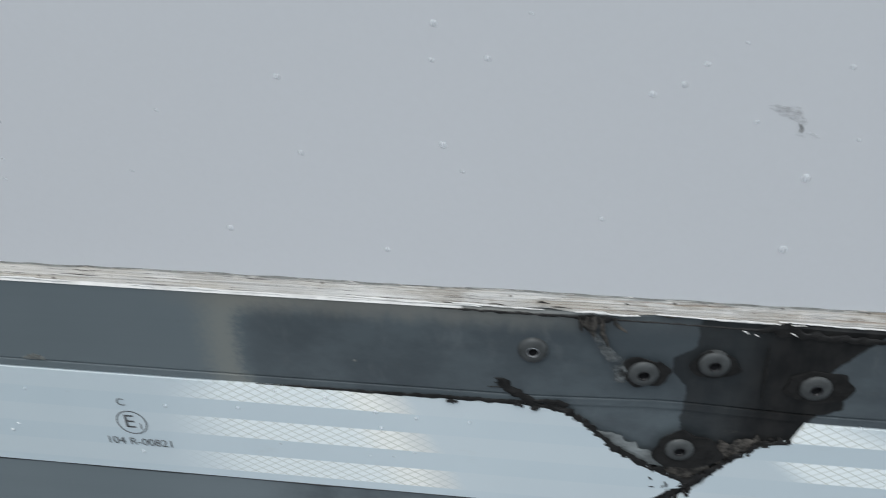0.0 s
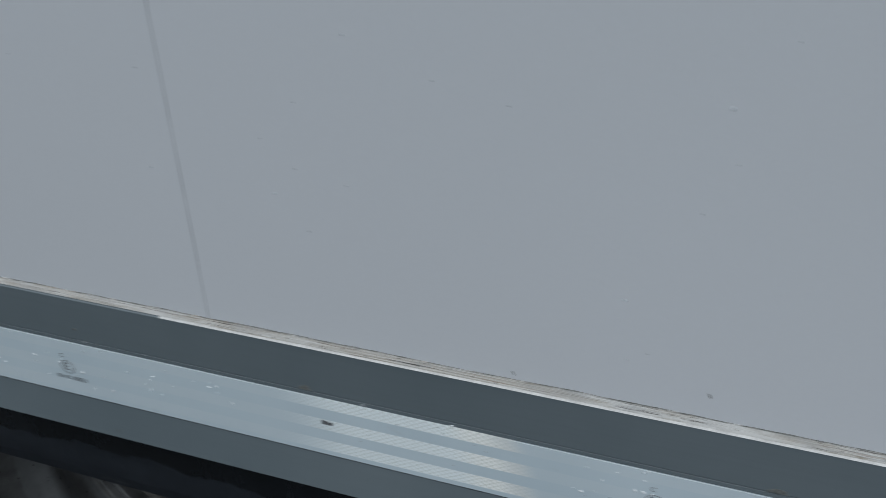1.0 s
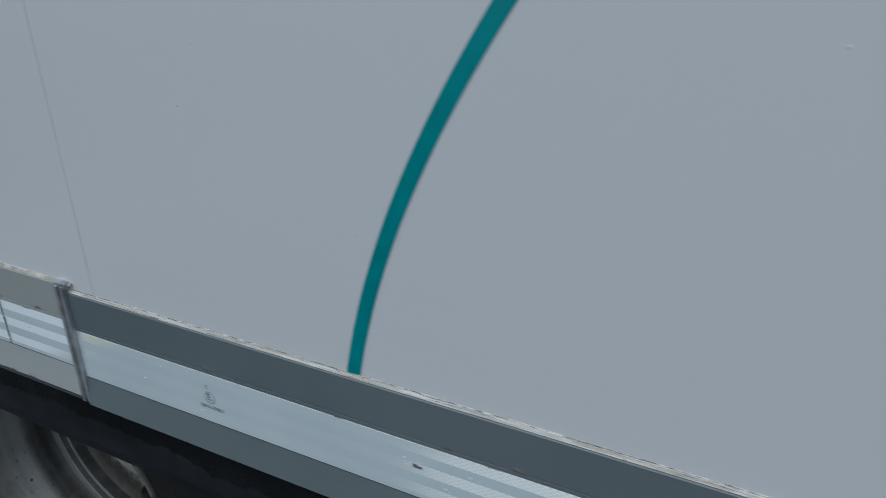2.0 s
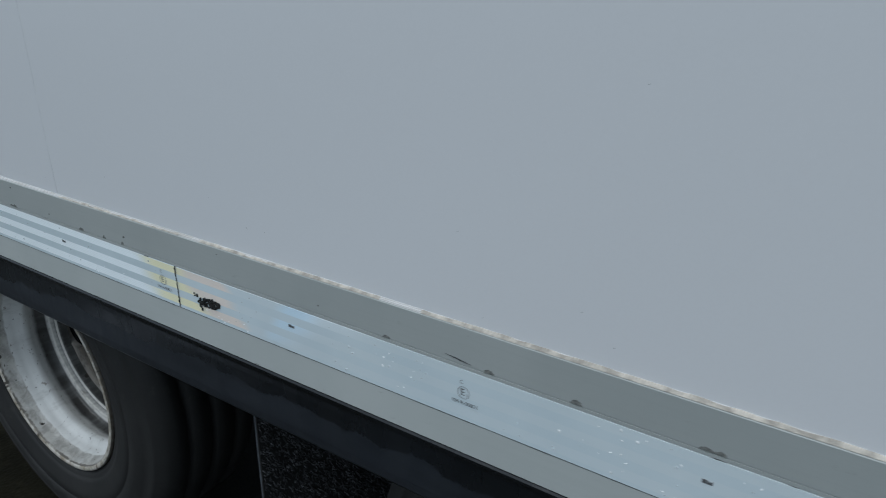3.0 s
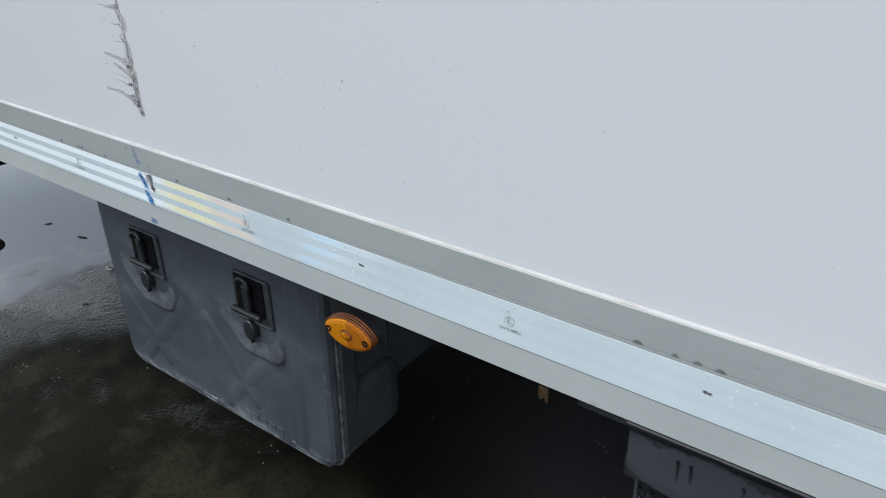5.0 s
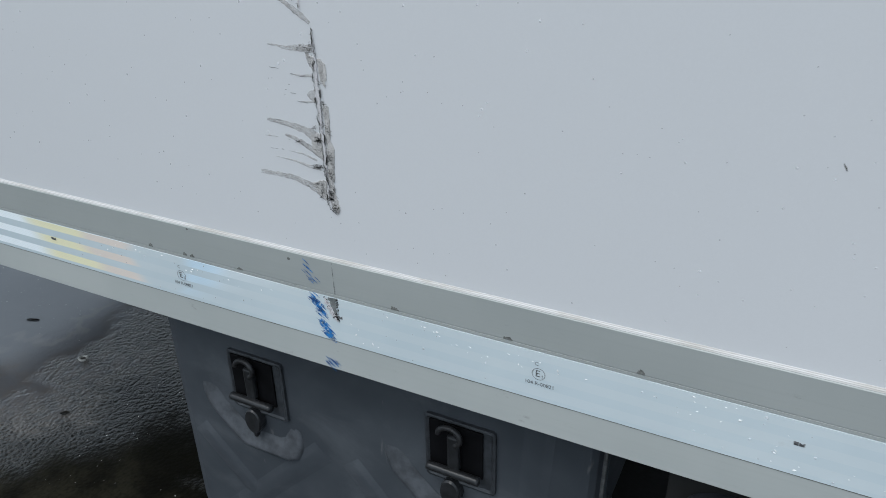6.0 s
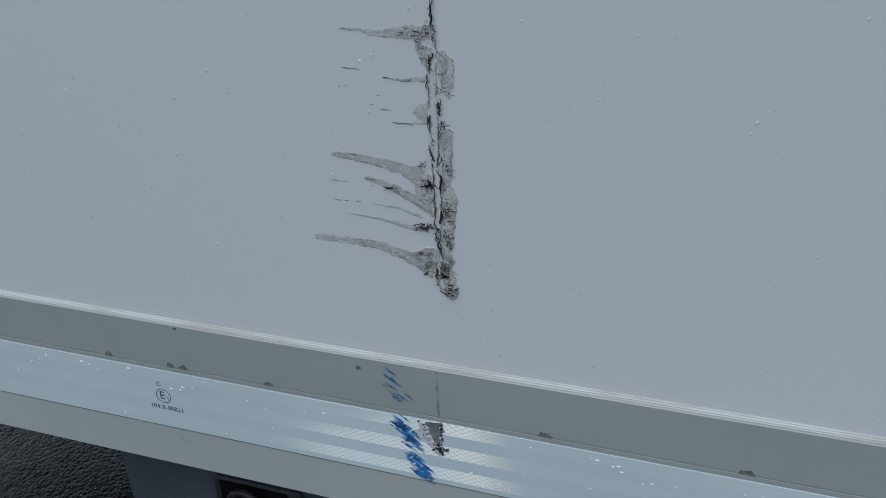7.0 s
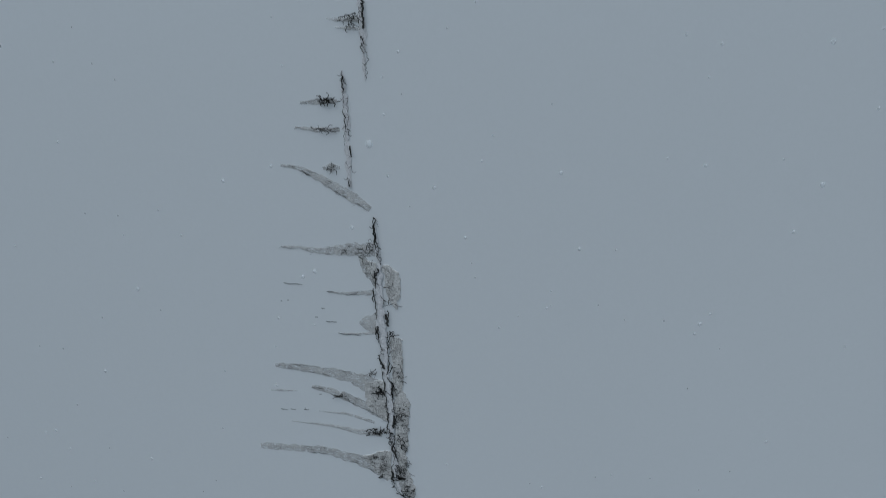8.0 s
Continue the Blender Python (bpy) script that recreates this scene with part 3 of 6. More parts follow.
STEEL_DARK = plain("dark_worn_steel", (0.04, 0.04, 0.042), 0.5, 0.4, 0.4, 60)


def amber_lens():
    k = Mat("amber_lens_plastic", rough=0.3)
    k.b.inputs["Specular IOR Level"].default_value = 0.22
    k.b.inputs["Coat Weight"].default_value = 0.05
    x, z = k.axis(0), k.axis(2)
    side = k.math("GREATER_THAN", x, -0.0395)
    d1 = k.math("PINGPONG", k.math("ADD", x, z), 0.0017)
    d2 = k.math("PINGPONG", k.math("SUBTRACT", x, z), 0.0017)
    flute = k.math("PINGPONG", k.math("ADD", x, k.math("MULTIPLY", z, 0.35)), 0.0021)
    cell = k.math("ADD", k.math("MULTIPLY", side, k.math("MINIMUM", d1, d2)), k.math("MULTIPLY", k.math("SUBTRACT", 1.0, side), flute))
    deep = k.mix(k.noise(120, 3), (0.20, 0.050, 0.0008), (0.34, 0.09, 0.0015))
    k.color(k.mix(k.ramp(cell, 0.0004, 0.0015), deep, (0.76, 0.29, 0.005)))
    return k.bump(cell, 0.8, 0.6).m


def water_material():
    k = Mat("rain_water", (0.92, 0.95, 0.97), 0.04)
    k.b.inputs["Alpha"].default_value = 0.30
    k.b.inputs["Coat Weight"].default_value = 1.0
    return k.m


AMBER, WATER = amber_lens(), water_material()
def grime_material():
    k = Mat("grey_brown_grime", rough=0.85)
    c = k.mix(k.ramp(k.noise(300, 5, 0.75), 0.4, 0.6), (0.016, 0.014, 0.012), (0.080, 0.072, 0.062))
    return k.color(c).bump(k.noise(350, 4), 0.0015, 0.8).m


GRIME = grime_material()
LEAF = plain("dead_wet_leaf", (0.022, 0.017, 0.012), 0.45, 0, 0.4, 60)
LATCH = plain("black_latch_plastic", (0.020, 0.021, 0.023), 0.35, 0, 0.3, 90)
LATCH_PLATE = plain("dark_grey_latch_plastic", (0.040, 0.044, 0.050), 0.45, 0, 0.3, 90)
# near-black for shade painted into small hollows; drips and brake bits share it
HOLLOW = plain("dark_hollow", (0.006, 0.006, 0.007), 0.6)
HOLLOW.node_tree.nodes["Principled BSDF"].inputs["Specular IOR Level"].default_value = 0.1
SEAM = plain("worn_seal", (0.13, 0.13, 0.13), 0.6, 0, 0.6, 60)
WORN = plain("worn_grey_plastic", (0.067, 0.073, 0.083), 0.6, 0, 0.35, 45)
LAMP_RIM = plain("dark_amber_rim", (0.13, 0.035, 0.006), 0.3, 0, 0.3, 80)
CHALK = plain("faint_chalk", (0.10, 0.10, 0.098), 0.9)
FLECK = plain("white_glint_fleck", (0.95, 0.96, 0.96), 0.15, 0, 0.04, 200)
GLINT = plain("grit_glint", (0.62, 0.61, 0.58), 0.25, 0, 0.4, 200)


# ---- mesh helpers ----
def thing(name, at=(0, 0, 0), label="", category="", group="", kind=""):
    ob = new(name)
    ob.empty_display_size = 0.1
    ob.location = at
    return tagged(ob, label, category, group, kind)


def part(name, bm, material, parent=None, label="", smooth=False):
    """Links a bmesh, drawn in the place's metres, as one mesh under a thing or under a part."""
    if isinstance(bm, bmesh.types.BMesh):
        bmesh.ops.recalc_face_normals(bm, faces=bm.faces)
        me = bpy.data.meshes.new(name)
        bm.to_mesh(me)
        bm.free()
    else:
        me = bm
    if smooth:
        me.polygons.foreach_set("use_smooth", [True] * len(me.polygons))
    if material and not me.materials:
        me.materials.append(material)
    ob = new(name, me)
    if parent:
        ob.parent = parent
        if parent.type == "EMPTY":
            ob.location = -parent.location
    if label:
        ob["label"] = label
    return ob


def box(bm, x0, x1, y0, y1, z0, z1, bevel=0.0):
    r = bmesh.ops.create_cube(bm, size=1, matrix=Matrix.LocRotScale(((x0 + x1) / 2, (y0 + y1) / 2, (z0 + z1) / 2), None, (x1 - x0, y1 - y0, z1 - z0)))
    if bevel:
        edges = list({e for v in r["verts"] for e in v.link_edges})
        bmesh.ops.bevel(bm, geom=edges, offset=bevel, segments=2, profile=0.5, affect="EDGES")
    return bm


def slab(x0, x1, y0, y1, z0, z1, bevel=0.0):
    return box(bmesh.new(), x0, x1, y0, y1, z0, z1, bevel)


def sweep(bm, profile, xs, shift=None):
    """A closed profile of (y, z) carried along x; shift(x, i) moves a corner."""
    rings = []
    for x in xs:
        ring = []
        for i, (y, z) in enumerate(profile):
            dy, dz = shift(x, i) if shift else (0, 0)
            ring.append(bm.verts.new((x, y + dy, z + dz)))
        rings.append(ring)
    n = len(profile)
    for a, b in zip(rings, rings[1:]):
        for i in range(n):
            bm.faces.new((a[i], a[(i + 1) % n], b[(i + 1) % n], b[i]))
    bm.faces.new(rings[0])
    bm.faces.new(rings[-1][::-1])
    return bm


def lathe(bm, profile, steps=64, center=(0, 0), close=False):
    """Profile of (radius, y) turned round the y axis at (x, z)."""
    rings = []
    for r, y in profile:
        rings.append([bm.verts.new((center[0] + r * math.cos(2 * math.pi * k / steps), y, center[1] + r * math.sin(2 * math.pi * k / steps))) for k in range(steps)])
    pairs = list(zip(rings, rings[1:])) + ([(rings[-1], rings[0])] if close else [])
    for a, b in pairs:
        for k in range(steps):
            bm.faces.new((a[k], a[(k + 1) % steps], b[(k + 1) % steps], b[k]))
    return bm


def prism(bm, outline, y0, y1):
    """An outline of (x, z) given depth from y0 to y1."""
    a = [bm.verts.new((x, y0, z)) for x, z in outline]
    b = [bm.verts.new((x, y1, z)) for x, z in outline]
    bm.faces.new(a)
    bm.faces.new(b[::-1])
    for i in range(len(a)):
        j = (i + 1) % len(a)
        bm.faces.new((a[i], a[j], b[j], b[i]))
    return bm


def spread(a, b, step):
    n = max(1, round(abs(b - a) / step))
    return [a + (b - a) * i / n for i in range(n + 1)]


def wobble(x, scale, amp, seed=0.0):
    return amp * noise.noise((x * scale, seed * 7.3, 1.7))


def ribbon(bm, path, rise, y, rag=0.25, step=0.0012, across=6):
    """A ragged raised strip along (x, z, width) corners on the wall at depth y."""
    pts = [Vector((p[0], p[1])) for p in path]
    lengths = [0.0]
    for a, b in zip(pts, pts[1:]):
        lengths.append(lengths[-1] + (b - a).length)
    n = max(4, int(lengths[-1] / step))
    rows = []
    for i in range(n + 1):
        s = lengths[-1] * i / n
        k = max(j for j in range(len(pts) - 1) if lengths[j] <= s + 1e-9)
        f = (s - lengths[k]) / max(lengths[k + 1] - lengths[k], 1e-9)
        p, way = pts[k].lerp(pts[k + 1], f), (pts[k + 1] - pts[k]).normalized()
        w = path[k][2] + (path[k + 1][2] - path[k][2]) * f
        side = Vector((-way.y, way.x))
        row = []
        for j in range(across + 1):
            u = j / across - 0.5
            edge = 1 + rag * 2 * noise.noise((p.x * 330 + 9 * (u > 0), p.y * 330, 4.0))
            q = p + side * (u * w * edge)
            lift = rise * (1 - (2 * u) ** 2) * (0.55 + 0.9 * abs(noise.noise((q.x * 420, q.y * 420, 2.0))))
            row.append(bm.verts.new((q.x, y - 0.0002 - lift, q.y)))
        rows.append(row)
    for a, b in zip(rows, rows[1:]):
        for j in range(across):
            bm.faces.new((a[j], a[j + 1], b[j + 1], b[j]))
    return bm


def written(text, size):
    cu = bpy.data.curves.new("writing", "FONT")
    cu.body, cu.size, cu.align_x, cu.align_y = text, size, "CENTER", "CENTER"
    ob = bpy.data.objects.new("writing", cu)
    scene.collection.objects.link(ob)
    dg = bpy.context.evaluated_depsgraph_get()
    me = bpy.data.meshes.new_from_object(ob.evaluated_get(dg))
    bpy.data.objects.remove(ob)
    return me


# ---- ground ----
bm = bmesh.new()
edges = [-400, -60, -12, -5, -2.4, -1, 0, 1, 2.4, 5, 12, 60, 400]
grid = [[bm.verts.new((x, y, 0)) for y in edges] for x in edges]
for i in range(len(edges) - 1):
    for j in range(len(edges) - 1):
        bm.faces.new((grid[i][j], grid[i + 1][j], grid[i + 1][j + 1], grid[i][j + 1]))
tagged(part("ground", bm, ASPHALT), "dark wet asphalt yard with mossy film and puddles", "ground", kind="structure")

# ---- the trailer ----
X0, X1 = -3.15, 5.35
DEEP = 2.5
trailer = thing("box_trailer", (1.6, 1.25, 0), "white insulated box trailer with grey rail, scraped and dented side", "trailer")
PY = 0.004
seams = [X0, -2.235, -1.035, 1.3532, 2.5593, 3.7384, 4.94, X1]
for a, b in zip(seams, seams[1:]):
    part("side_panel", slab(a + 0.0004, b - 0.0004, PY, 0.065, 0.891, 3.45, 0.0003), PANEL, trailer)
for s in seams[1:-1]:
    bm = bmesh.new()
    sweep(bm, [(PY + 0.0003, 0), (PY + 0.0003, 1), (0.02, 1), (0.02, 0)], [s - 0.0005, s + 0.0005], lambda x, i: (0, 0.895 if i in (0, 3) else 2.449))
    part("panel_joint", bm, SEALANT if s > 2 else PALE_SEALANT, trailer)
part("far_side", slab(X0, X1, DEEP - 0.065, DEEP, 0.80, 3.45), PANEL, trailer)
# unseen board added to cut the light coming in under the far side
part("far_light_block", slab(-2.6, X1 - 0.25, DEEP - 0.05, DEEP - 0.04, 0.56, 0.79), CHASSIS, trailer)
part("front_wall", slab(X0 - 0.06, X0, 0.0, DEEP, 0.80, 3.5), PANEL, trailer)
part("rear_wall", slab(X1, X1 + 0.06, 0.0, DEEP, 0.76, 3.5), PANEL, trailer)
part("roof", slab(X0, X1, 0.0, DEEP, 3.45, 3.5), PANEL, trailer)
part("deck", slab(X0, X1, 0.07, DEEP - 0.07, 0.79, 0.90), CHASSIS, trailer)

# rail: two lengths with a cover strip over their joint; the one past the joint hangs lower
POST = 2.5111
DROP = 0.008
LOW_PARTS = ("side_rail", "edge_strip", "edge_gap", "rail_bead", "reflective_tape", "grime_line", "scuff", "torn_mastic", "torn_backing", "torn_flap", "rivet", "tar_stain",
             "dirt_clump", "paint_sliver", "rail_crease", "dirt_spot", "rail_rub")
rail_profile = [(0.0, 0.9000), (0.0006, 0.9007), (0.0025, 0.9009), (0.06, 0.9009), (0.06, 0.7675), (-0.0036, 0.7675), (-0.0052, 0.7690), (0.0, 0.8020),
                (0.0008, 0.8024), (0.0008, 0.8576), (0.0, 0.8580), (0.0, 0.8611), (0.0009, 0.8614), (0.0009, 0.8620), (0.0, 0.8623)]
dent = lambda x, i: (0.0025 * max(0, 1 - abs(x - 4.716) / 0.05), 0)
part("side_rail", sweep(bmesh.new(), rail_profile, spread(X0, POST + 0.0005, 0.2)), RAIL, trailer, "grey-beige painted lower side rail")
part("side_rail", sweep(bmesh.new(), rail_profile, spread(POST + 0.0118, X1, 0.01), dent), DARK_RAIL, trailer, "slate grey side rail with dark stains")
bm = bmesh.new()
sweep(bm, [(-0.0045, 0.9), (0.012, 0.903), (0.06, 0.903), (0.06, 0.757), (0.0, 0.757), (-0.0045, 0.762)], [POST + 0.0005, POST + 0.0015, POST + 0.0045])
sweep(bm, [(-0.0025, 0.899), (0.012, 0.902), (0.06, 0.902), (0.06, 0.758), (-0.0025, 0.760)], [POST + 0.0045, POST + 0.0080])
sweep(bm, [(-0.004, 0.9), (0.012, 0.903), (0.06, 0.903), (0.06, 0.757), (0.0, 0.757), (-0.004, 0.762)], [POST + 0.0080, POST + 0.0110, POST + 0.0120])
box(bm, POST - 0.002, POST + 0.0145, -0.0025, 0.012, 0.8965, 0.9045, 0.0015)
part("joint_cover", bm, ALU, trailer, "scratched aluminium cover strip")


# weathered edge between panel and rail
def ledge_top(x):
    w = 0.9042 + 0.0020 * min(1, max(0, (x - 3.3) / 0.4))
    return w + wobble(x, 30, 0.0006, 1) + wobble(x, 120, 0.0004, 2)


def ledge(x, i):
    if i == 0:
        return (0, wobble(x, 90, 0.0007, 3) * (1.6 if x > 4.63 else 0.0))
    if i == 1:
        return (wobble(x, 200, 0.0005, 4), ledge_top(x) - 0.906)
    return (0, 0)


shape = [(0.0012, 0.9012), (0.0034, 0.906), (0.02, 0.906), (0.02, 0.9012)]
part("edge_strip", sweep(bmesh.new(), shape, spread(POST + 0.012, X1, 0.0025), ledge), WOOD, trailer, "peeling weathered wooden edge strip")
bead = [(0.0012, 0.9010), (0.0020, 0.9022), (0.0037, 0.9036), (0.02, 0.9036), (0.02, 0.9010)]
part("edge_strip", sweep(bmesh.new(), bead, spread(X0, POST + 0.012, 0.5)), LINED_EDGE, trailer, "dirty white sealant edge strip")
part("rail_bead", sweep(bmesh.new(), [(-0.0004, 0.9004), (0.0002, 0.9010), (0.002, 0.9011), (0.002, 0.9004)], spread(3.7, 4.64, 0.05)), WHITE_EDGE, trailer, "thin white bead along the rail")
def hairline(x, i):
    return (0, ledge_top(x) - 0.906 + (0.0003 * abs(noise.noise((x * 55, 3, 0))) - 0.0001 if i in (1, 2) else 0))


part("edge_gap", sweep(bmesh.new(), [(0.0032, 0.9059), (0.0036, 0.9061), (0.02, 0.9061), (0.02, 0.9059)], spread(POST + 0.012, X1, 0.004), hairline), SPOT, trailer, "dark dirty hairline gap")
for a, b, w in ((1.36, 1.62, 0.0009), (1.66, 1.93, 0.0013), (1.98, 2.53, 0.0016)):
    part("peeling_edge", sweep(bmesh.new(), [(0.0005, 0.9013), (0.0028, 0.9013 + w * 1.5), (0.01, 0.9013 + w * 1.5), (0.01, 0.9013)], spread(a, b, 0.003), lambda x, i: (0, wobble(x, 60, 0.0008, 6) if i in (1, 2) else 0)), PEELED, trailer)

# retroreflective tape, in lengths
TZ0, TZ1 = 0.8027, 0.8573
SP1, SP2 = 2.4025, 1.6058


def tape_piece(outline):
    return part("reflective_tape", prism(bmesh.new(), outline, -0.0005, 0.0012), TAPE, trailer, "white retroreflective tape with three pale bars")


lengths = [
    tape_piece([(X0, TZ0), (SP2 - 0.0006, TZ0), (SP2 - 0.0006, TZ1), (X0, TZ1)]),
    tape_piece([(SP2 + 0.0006, TZ0), (SP1 - 0.0004, TZ0), (SP1 - 0.0004, TZ1), (SP2 + 0.0006, TZ1)]),
    tape_piece([(SP1 + 0.0004, TZ0), (POST + 0.0005, TZ0), (POST + 0.0005, TZ1), (SP1 + 0.0004, TZ1)]),
    tape_piece([(POST + 0.0120, TZ0), (4.700, TZ0)] + [(4.716, 0.8105), (4.729, 0.8215), (4.712, 0.829), (4.698, 0.838), (4.687, 0.849), (4.679, 0.8555), (4.664, TZ1)] + [(POST + 0.0120, TZ1)]),
    tape_piece([(4.726, TZ0), (X1, TZ0), (X1, TZ1), (4.765, TZ1), (4.762, 0.848), (4.752, 0.845), (4.744, 0.8375), (4.737, 0.829), (4.734, 0.821), (4.725, 0.8115)]),
]

def grime_edge(x, i):
    return (0, (0.00035 * noise.noise((x * 25, 4, 0)) + 0.0003 * noise.noise((x * 140, 8, 0))) if i in (0, 3) else 0)


for a, b in ((X0, 1.30), (1.30, POST), (POST + 0.0120, 4.69)):
    part("grime_line", sweep(bmesh.new(), [(-0.0004, 0.8019), (-0.0004, 0.8026), (0.001, 0.8026), (0.001, 0.8019)], spread(a, b, 0.006), grime_edge), RIVET if a > 1 else SPOT, trailer)

rnd = random.Random(61)
for _ in range(26):
    x = rnd.choice((rnd.uniform(1.4, 2.5), rnd.uniform(2.53, 3.6), rnd.uniform(2.2, 2.5)))
    l, z = rnd.uniform(0.004, 0.018), rnd.choice((0.8022, 0.8582, 0.7702))
    y = -0.0053 if z < 0.78 else -0.0006
    bm = bmesh.new()
    ribbon(bm, [(x, z, 0.0002), (x + l * 0.4, z + 0.0002, rnd.uniform(0.0005, 0.0013)), (x + l, z, 0.0002)], 0.0002, y, 0.5)
    part("scuff", bm, RIVET, trailer)

# approval marks and maker's marks printed on the tape
ring = bmesh.new()
lathe(ring, [(0.0066, 0.0), (0.0061, 0.0)], 40)
bmesh.ops.transform(ring, matrix=Matrix.Rotation(radians(-90), 4, "X"), verts=ring.verts)
ring_me = bpy.data.meshes.new("ring")
ring.to_mesh(ring_me)


def laid(me_list, name, x, z, parent):
    bm = bmesh.new()
    for me, dx, dz in me_list:
        k = bmesh.new()
        k.from_mesh(me)
        bmesh.ops.transform(k, matrix=Matrix.Translation((dx, dz, 0)), verts=k.verts)
        tmp = bpy.data.meshes.new("tmp")
        k.to_mesh(tmp)
        k.free()
        bm.from_mesh(tmp)
        bpy.data.meshes.remove(tmp)
    bmesh.ops.transform(bm, matrix=Matrix.Translation((x, -0.00075, z)) @ Matrix.Rotation(radians(90), 4, "X"), verts=bm.verts)
    return part(name, bm, INK, parent)


letter_e, letter_one, letter_c, number = written("E", 0.0105), written("1", 0.005), written("C", 0.0055), written("104 R-00821", 0.0058)
mark_set = [(ring_me, 0, 0), (letter_e, -0.0009, 0.0002), (letter_one, 0.0037, -0.0022), (letter_c, -0.0022, 0.0112), (number, 0.0012, -0.0113)]
STEP = 0.2254
for i in (-7, -5, -3, -1, 1, 3, 5, 7):
    laid(mark_set, "approval_mark", i * STEP, 0.8328, lengths[0])
laid(mark_set, "approval_mark", 1.8038 + STEP, 0.8328, lengths[1])
for i in (0, 2, 4, 6, 8):
    laid(mark_set, "approval_mark", 4.5031 - i * STEP, 0.8312, lengths[3])
laid(mark_set, "approval_mark", 4.5006 + 2 * STEP, 0.8318, lengths[4])


def maker_mark(x, z, parent):
    """A small dark maker's mark, as two blocks."""
    bm = bmesh.new()
    prism(bm, [(x - 0.0042, z - 0.0018), (x - 0.0006, z - 0.0018), (x - 0.0006, z + 0.0018), (x - 0.0042, z + 0.0018)], -0.0008, -0.0006)
    prism(bm, [(x - 0.0002, z - 0.0018), (x + 0.0042, z - 0.0018), (x + 0.0042, z + 0.0018), (x + 0.002, z + 0.0004), (x - 0.0002, z + 0.0018)], -0.0008, -0.0006)
    part("maker_mark", bm, INK, parent)


for i in (-8, -6, -4, -2, 0, 2, 4, 6):
    maker_mark(i * STEP, 0.835, lengths[0])
maker_mark(1.8038, 0.835, lengths[1])
maker_mark(1.8038 + 2 * STEP, 0.835, lengths[1])
for i in (1, 3, 5, 7):
    maker_mark(4.5006 - i * STEP, 0.835, lengths[3])


def clumps(bm, spots, y, seed):
    """Lumps of mastic or grit: (x, z, radius)."""
    rnd = random.Random(seed)
    for x, z, r in spots:
        k = bmesh.ops.create_icosphere(bm, subdivisions=1, radius=r, matrix=Matrix.LocRotScale((x, y, z), Euler((rnd.random() * 6, rnd.random() * 6, rnd.random() * 6)), (1, 0.6, 1)))
        for v in k["verts"]:
            v.co += Vector((rnd.uniform(-1, 1), rnd.uniform(-1, 1), rnd.uniform(-1, 1))) * r * 0.3


rnd = random.Random(4)
bm = bmesh.new()
clumps(bm, [(SP2 + rnd.uniform(-0.0004, 0.0004), TZ0 + (TZ1 - TZ0) * i / 44, rnd.uniform(0.0007, 0.0014)) for i in range(45)], -0.0006, 1)
part("mastic_joint", bm, TAR, trailer)
bm = bmesh.new()
clumps(bm, [(SP1 + rnd.uniform(-0.0002, 0.0002), TZ0 + (TZ1 - TZ0) * i / 60, rnd.uniform(0.0006, 0.0011)) for i in range(61)], -0.0006, 2)
part("mastic_joint", bm, TAR, trailer)
# crumbled mastic lump beside a tape joint
bm = bmesh.new()
spots = []
while len(spots) < 170:
    u, v = rnd.uniform(-1, 1), rnd.uniform(-1, 1)
    if u * u + v * v < 1 + 0.3 * noise.noise((u * 2, v * 2, 3)):
        spots.append((1.664 + 0.021 * u, 0.8235 + 0.0062 * v + 0.002 * u, rnd.uniform(0.0009, 0.0019)))
spots += [(1.641 + rnd.uniform(-0.003, 0.004), 0.829 + rnd.uniform(-0.002, 0.002), 0.0011) for _ in range(12)]
spots += [(1.648 + 0.003 * f + rnd.uniform(-0.0015, 0.0015), 0.817 - 0.006 * f, 0.0011) for f in [i / 14 for i in range(15)]]
clumps(bm, spots, -0.0008, 3)
part("mastic_lump", bm, TAR, trailer, "crumbled black mastic lump")
# torn tape: mastic along the tear
bm = bmesh.new()
tear = [(4.664, 0.8575), (4.679, 0.8555), (4.687, 0.849), (4.698, 0.838), (4.712, 0.829), (4.729, 0.8215), (4.716, 0.8105), (4.700, 0.803)]
tear2 = [(4.729, 0.8215), (4.737, 0.829), (4.744, 0.8375), (4.752, 0.845), (4.762, 0.848)]
spots = []
for line, r in ((tear, 0.0012), (tear2, 0.0013)):
    for a, b in zip(line, line[1:]):
        n = int(math.hypot(b[0] - a[0], b[1] - a[1]) / 0.0009)
        spots += [(a[0] + (b[0] - a[0]) * i / n + rnd.gauss(0, 0.0007), a[1] + (b[1] - a[1]) * i / n + rnd.gauss(0, 0.0007), r * rnd.uniform(0.6, 1.3)) for i in range(n)]
spots += [(4.724 + rnd.gauss(0, 0.004), 0.819 + rnd.gauss(0, 0.003), rnd.uniform(0.0008, 0.002)) for _ in range(40)]
spots += [(4.6535 + 0.010 * f + rnd.gauss(0, 0.0007), 0.8690 - 0.0090 * f + rnd.gauss(0, 0.0008), rnd.uniform(0.0006, 0.0012)) for f in [i / 30 for i in range(31)]]
clumps(bm, spots, 0.0006, 5)
ribbon(bm, [(p[0], p[1], 0.0034) for p in tear], 0.0005, 0.0, 0.8)
ribbon(bm, [(p[0], p[1], 0.0030) for p in tear2], 0.0005, 0.0, 0.8)
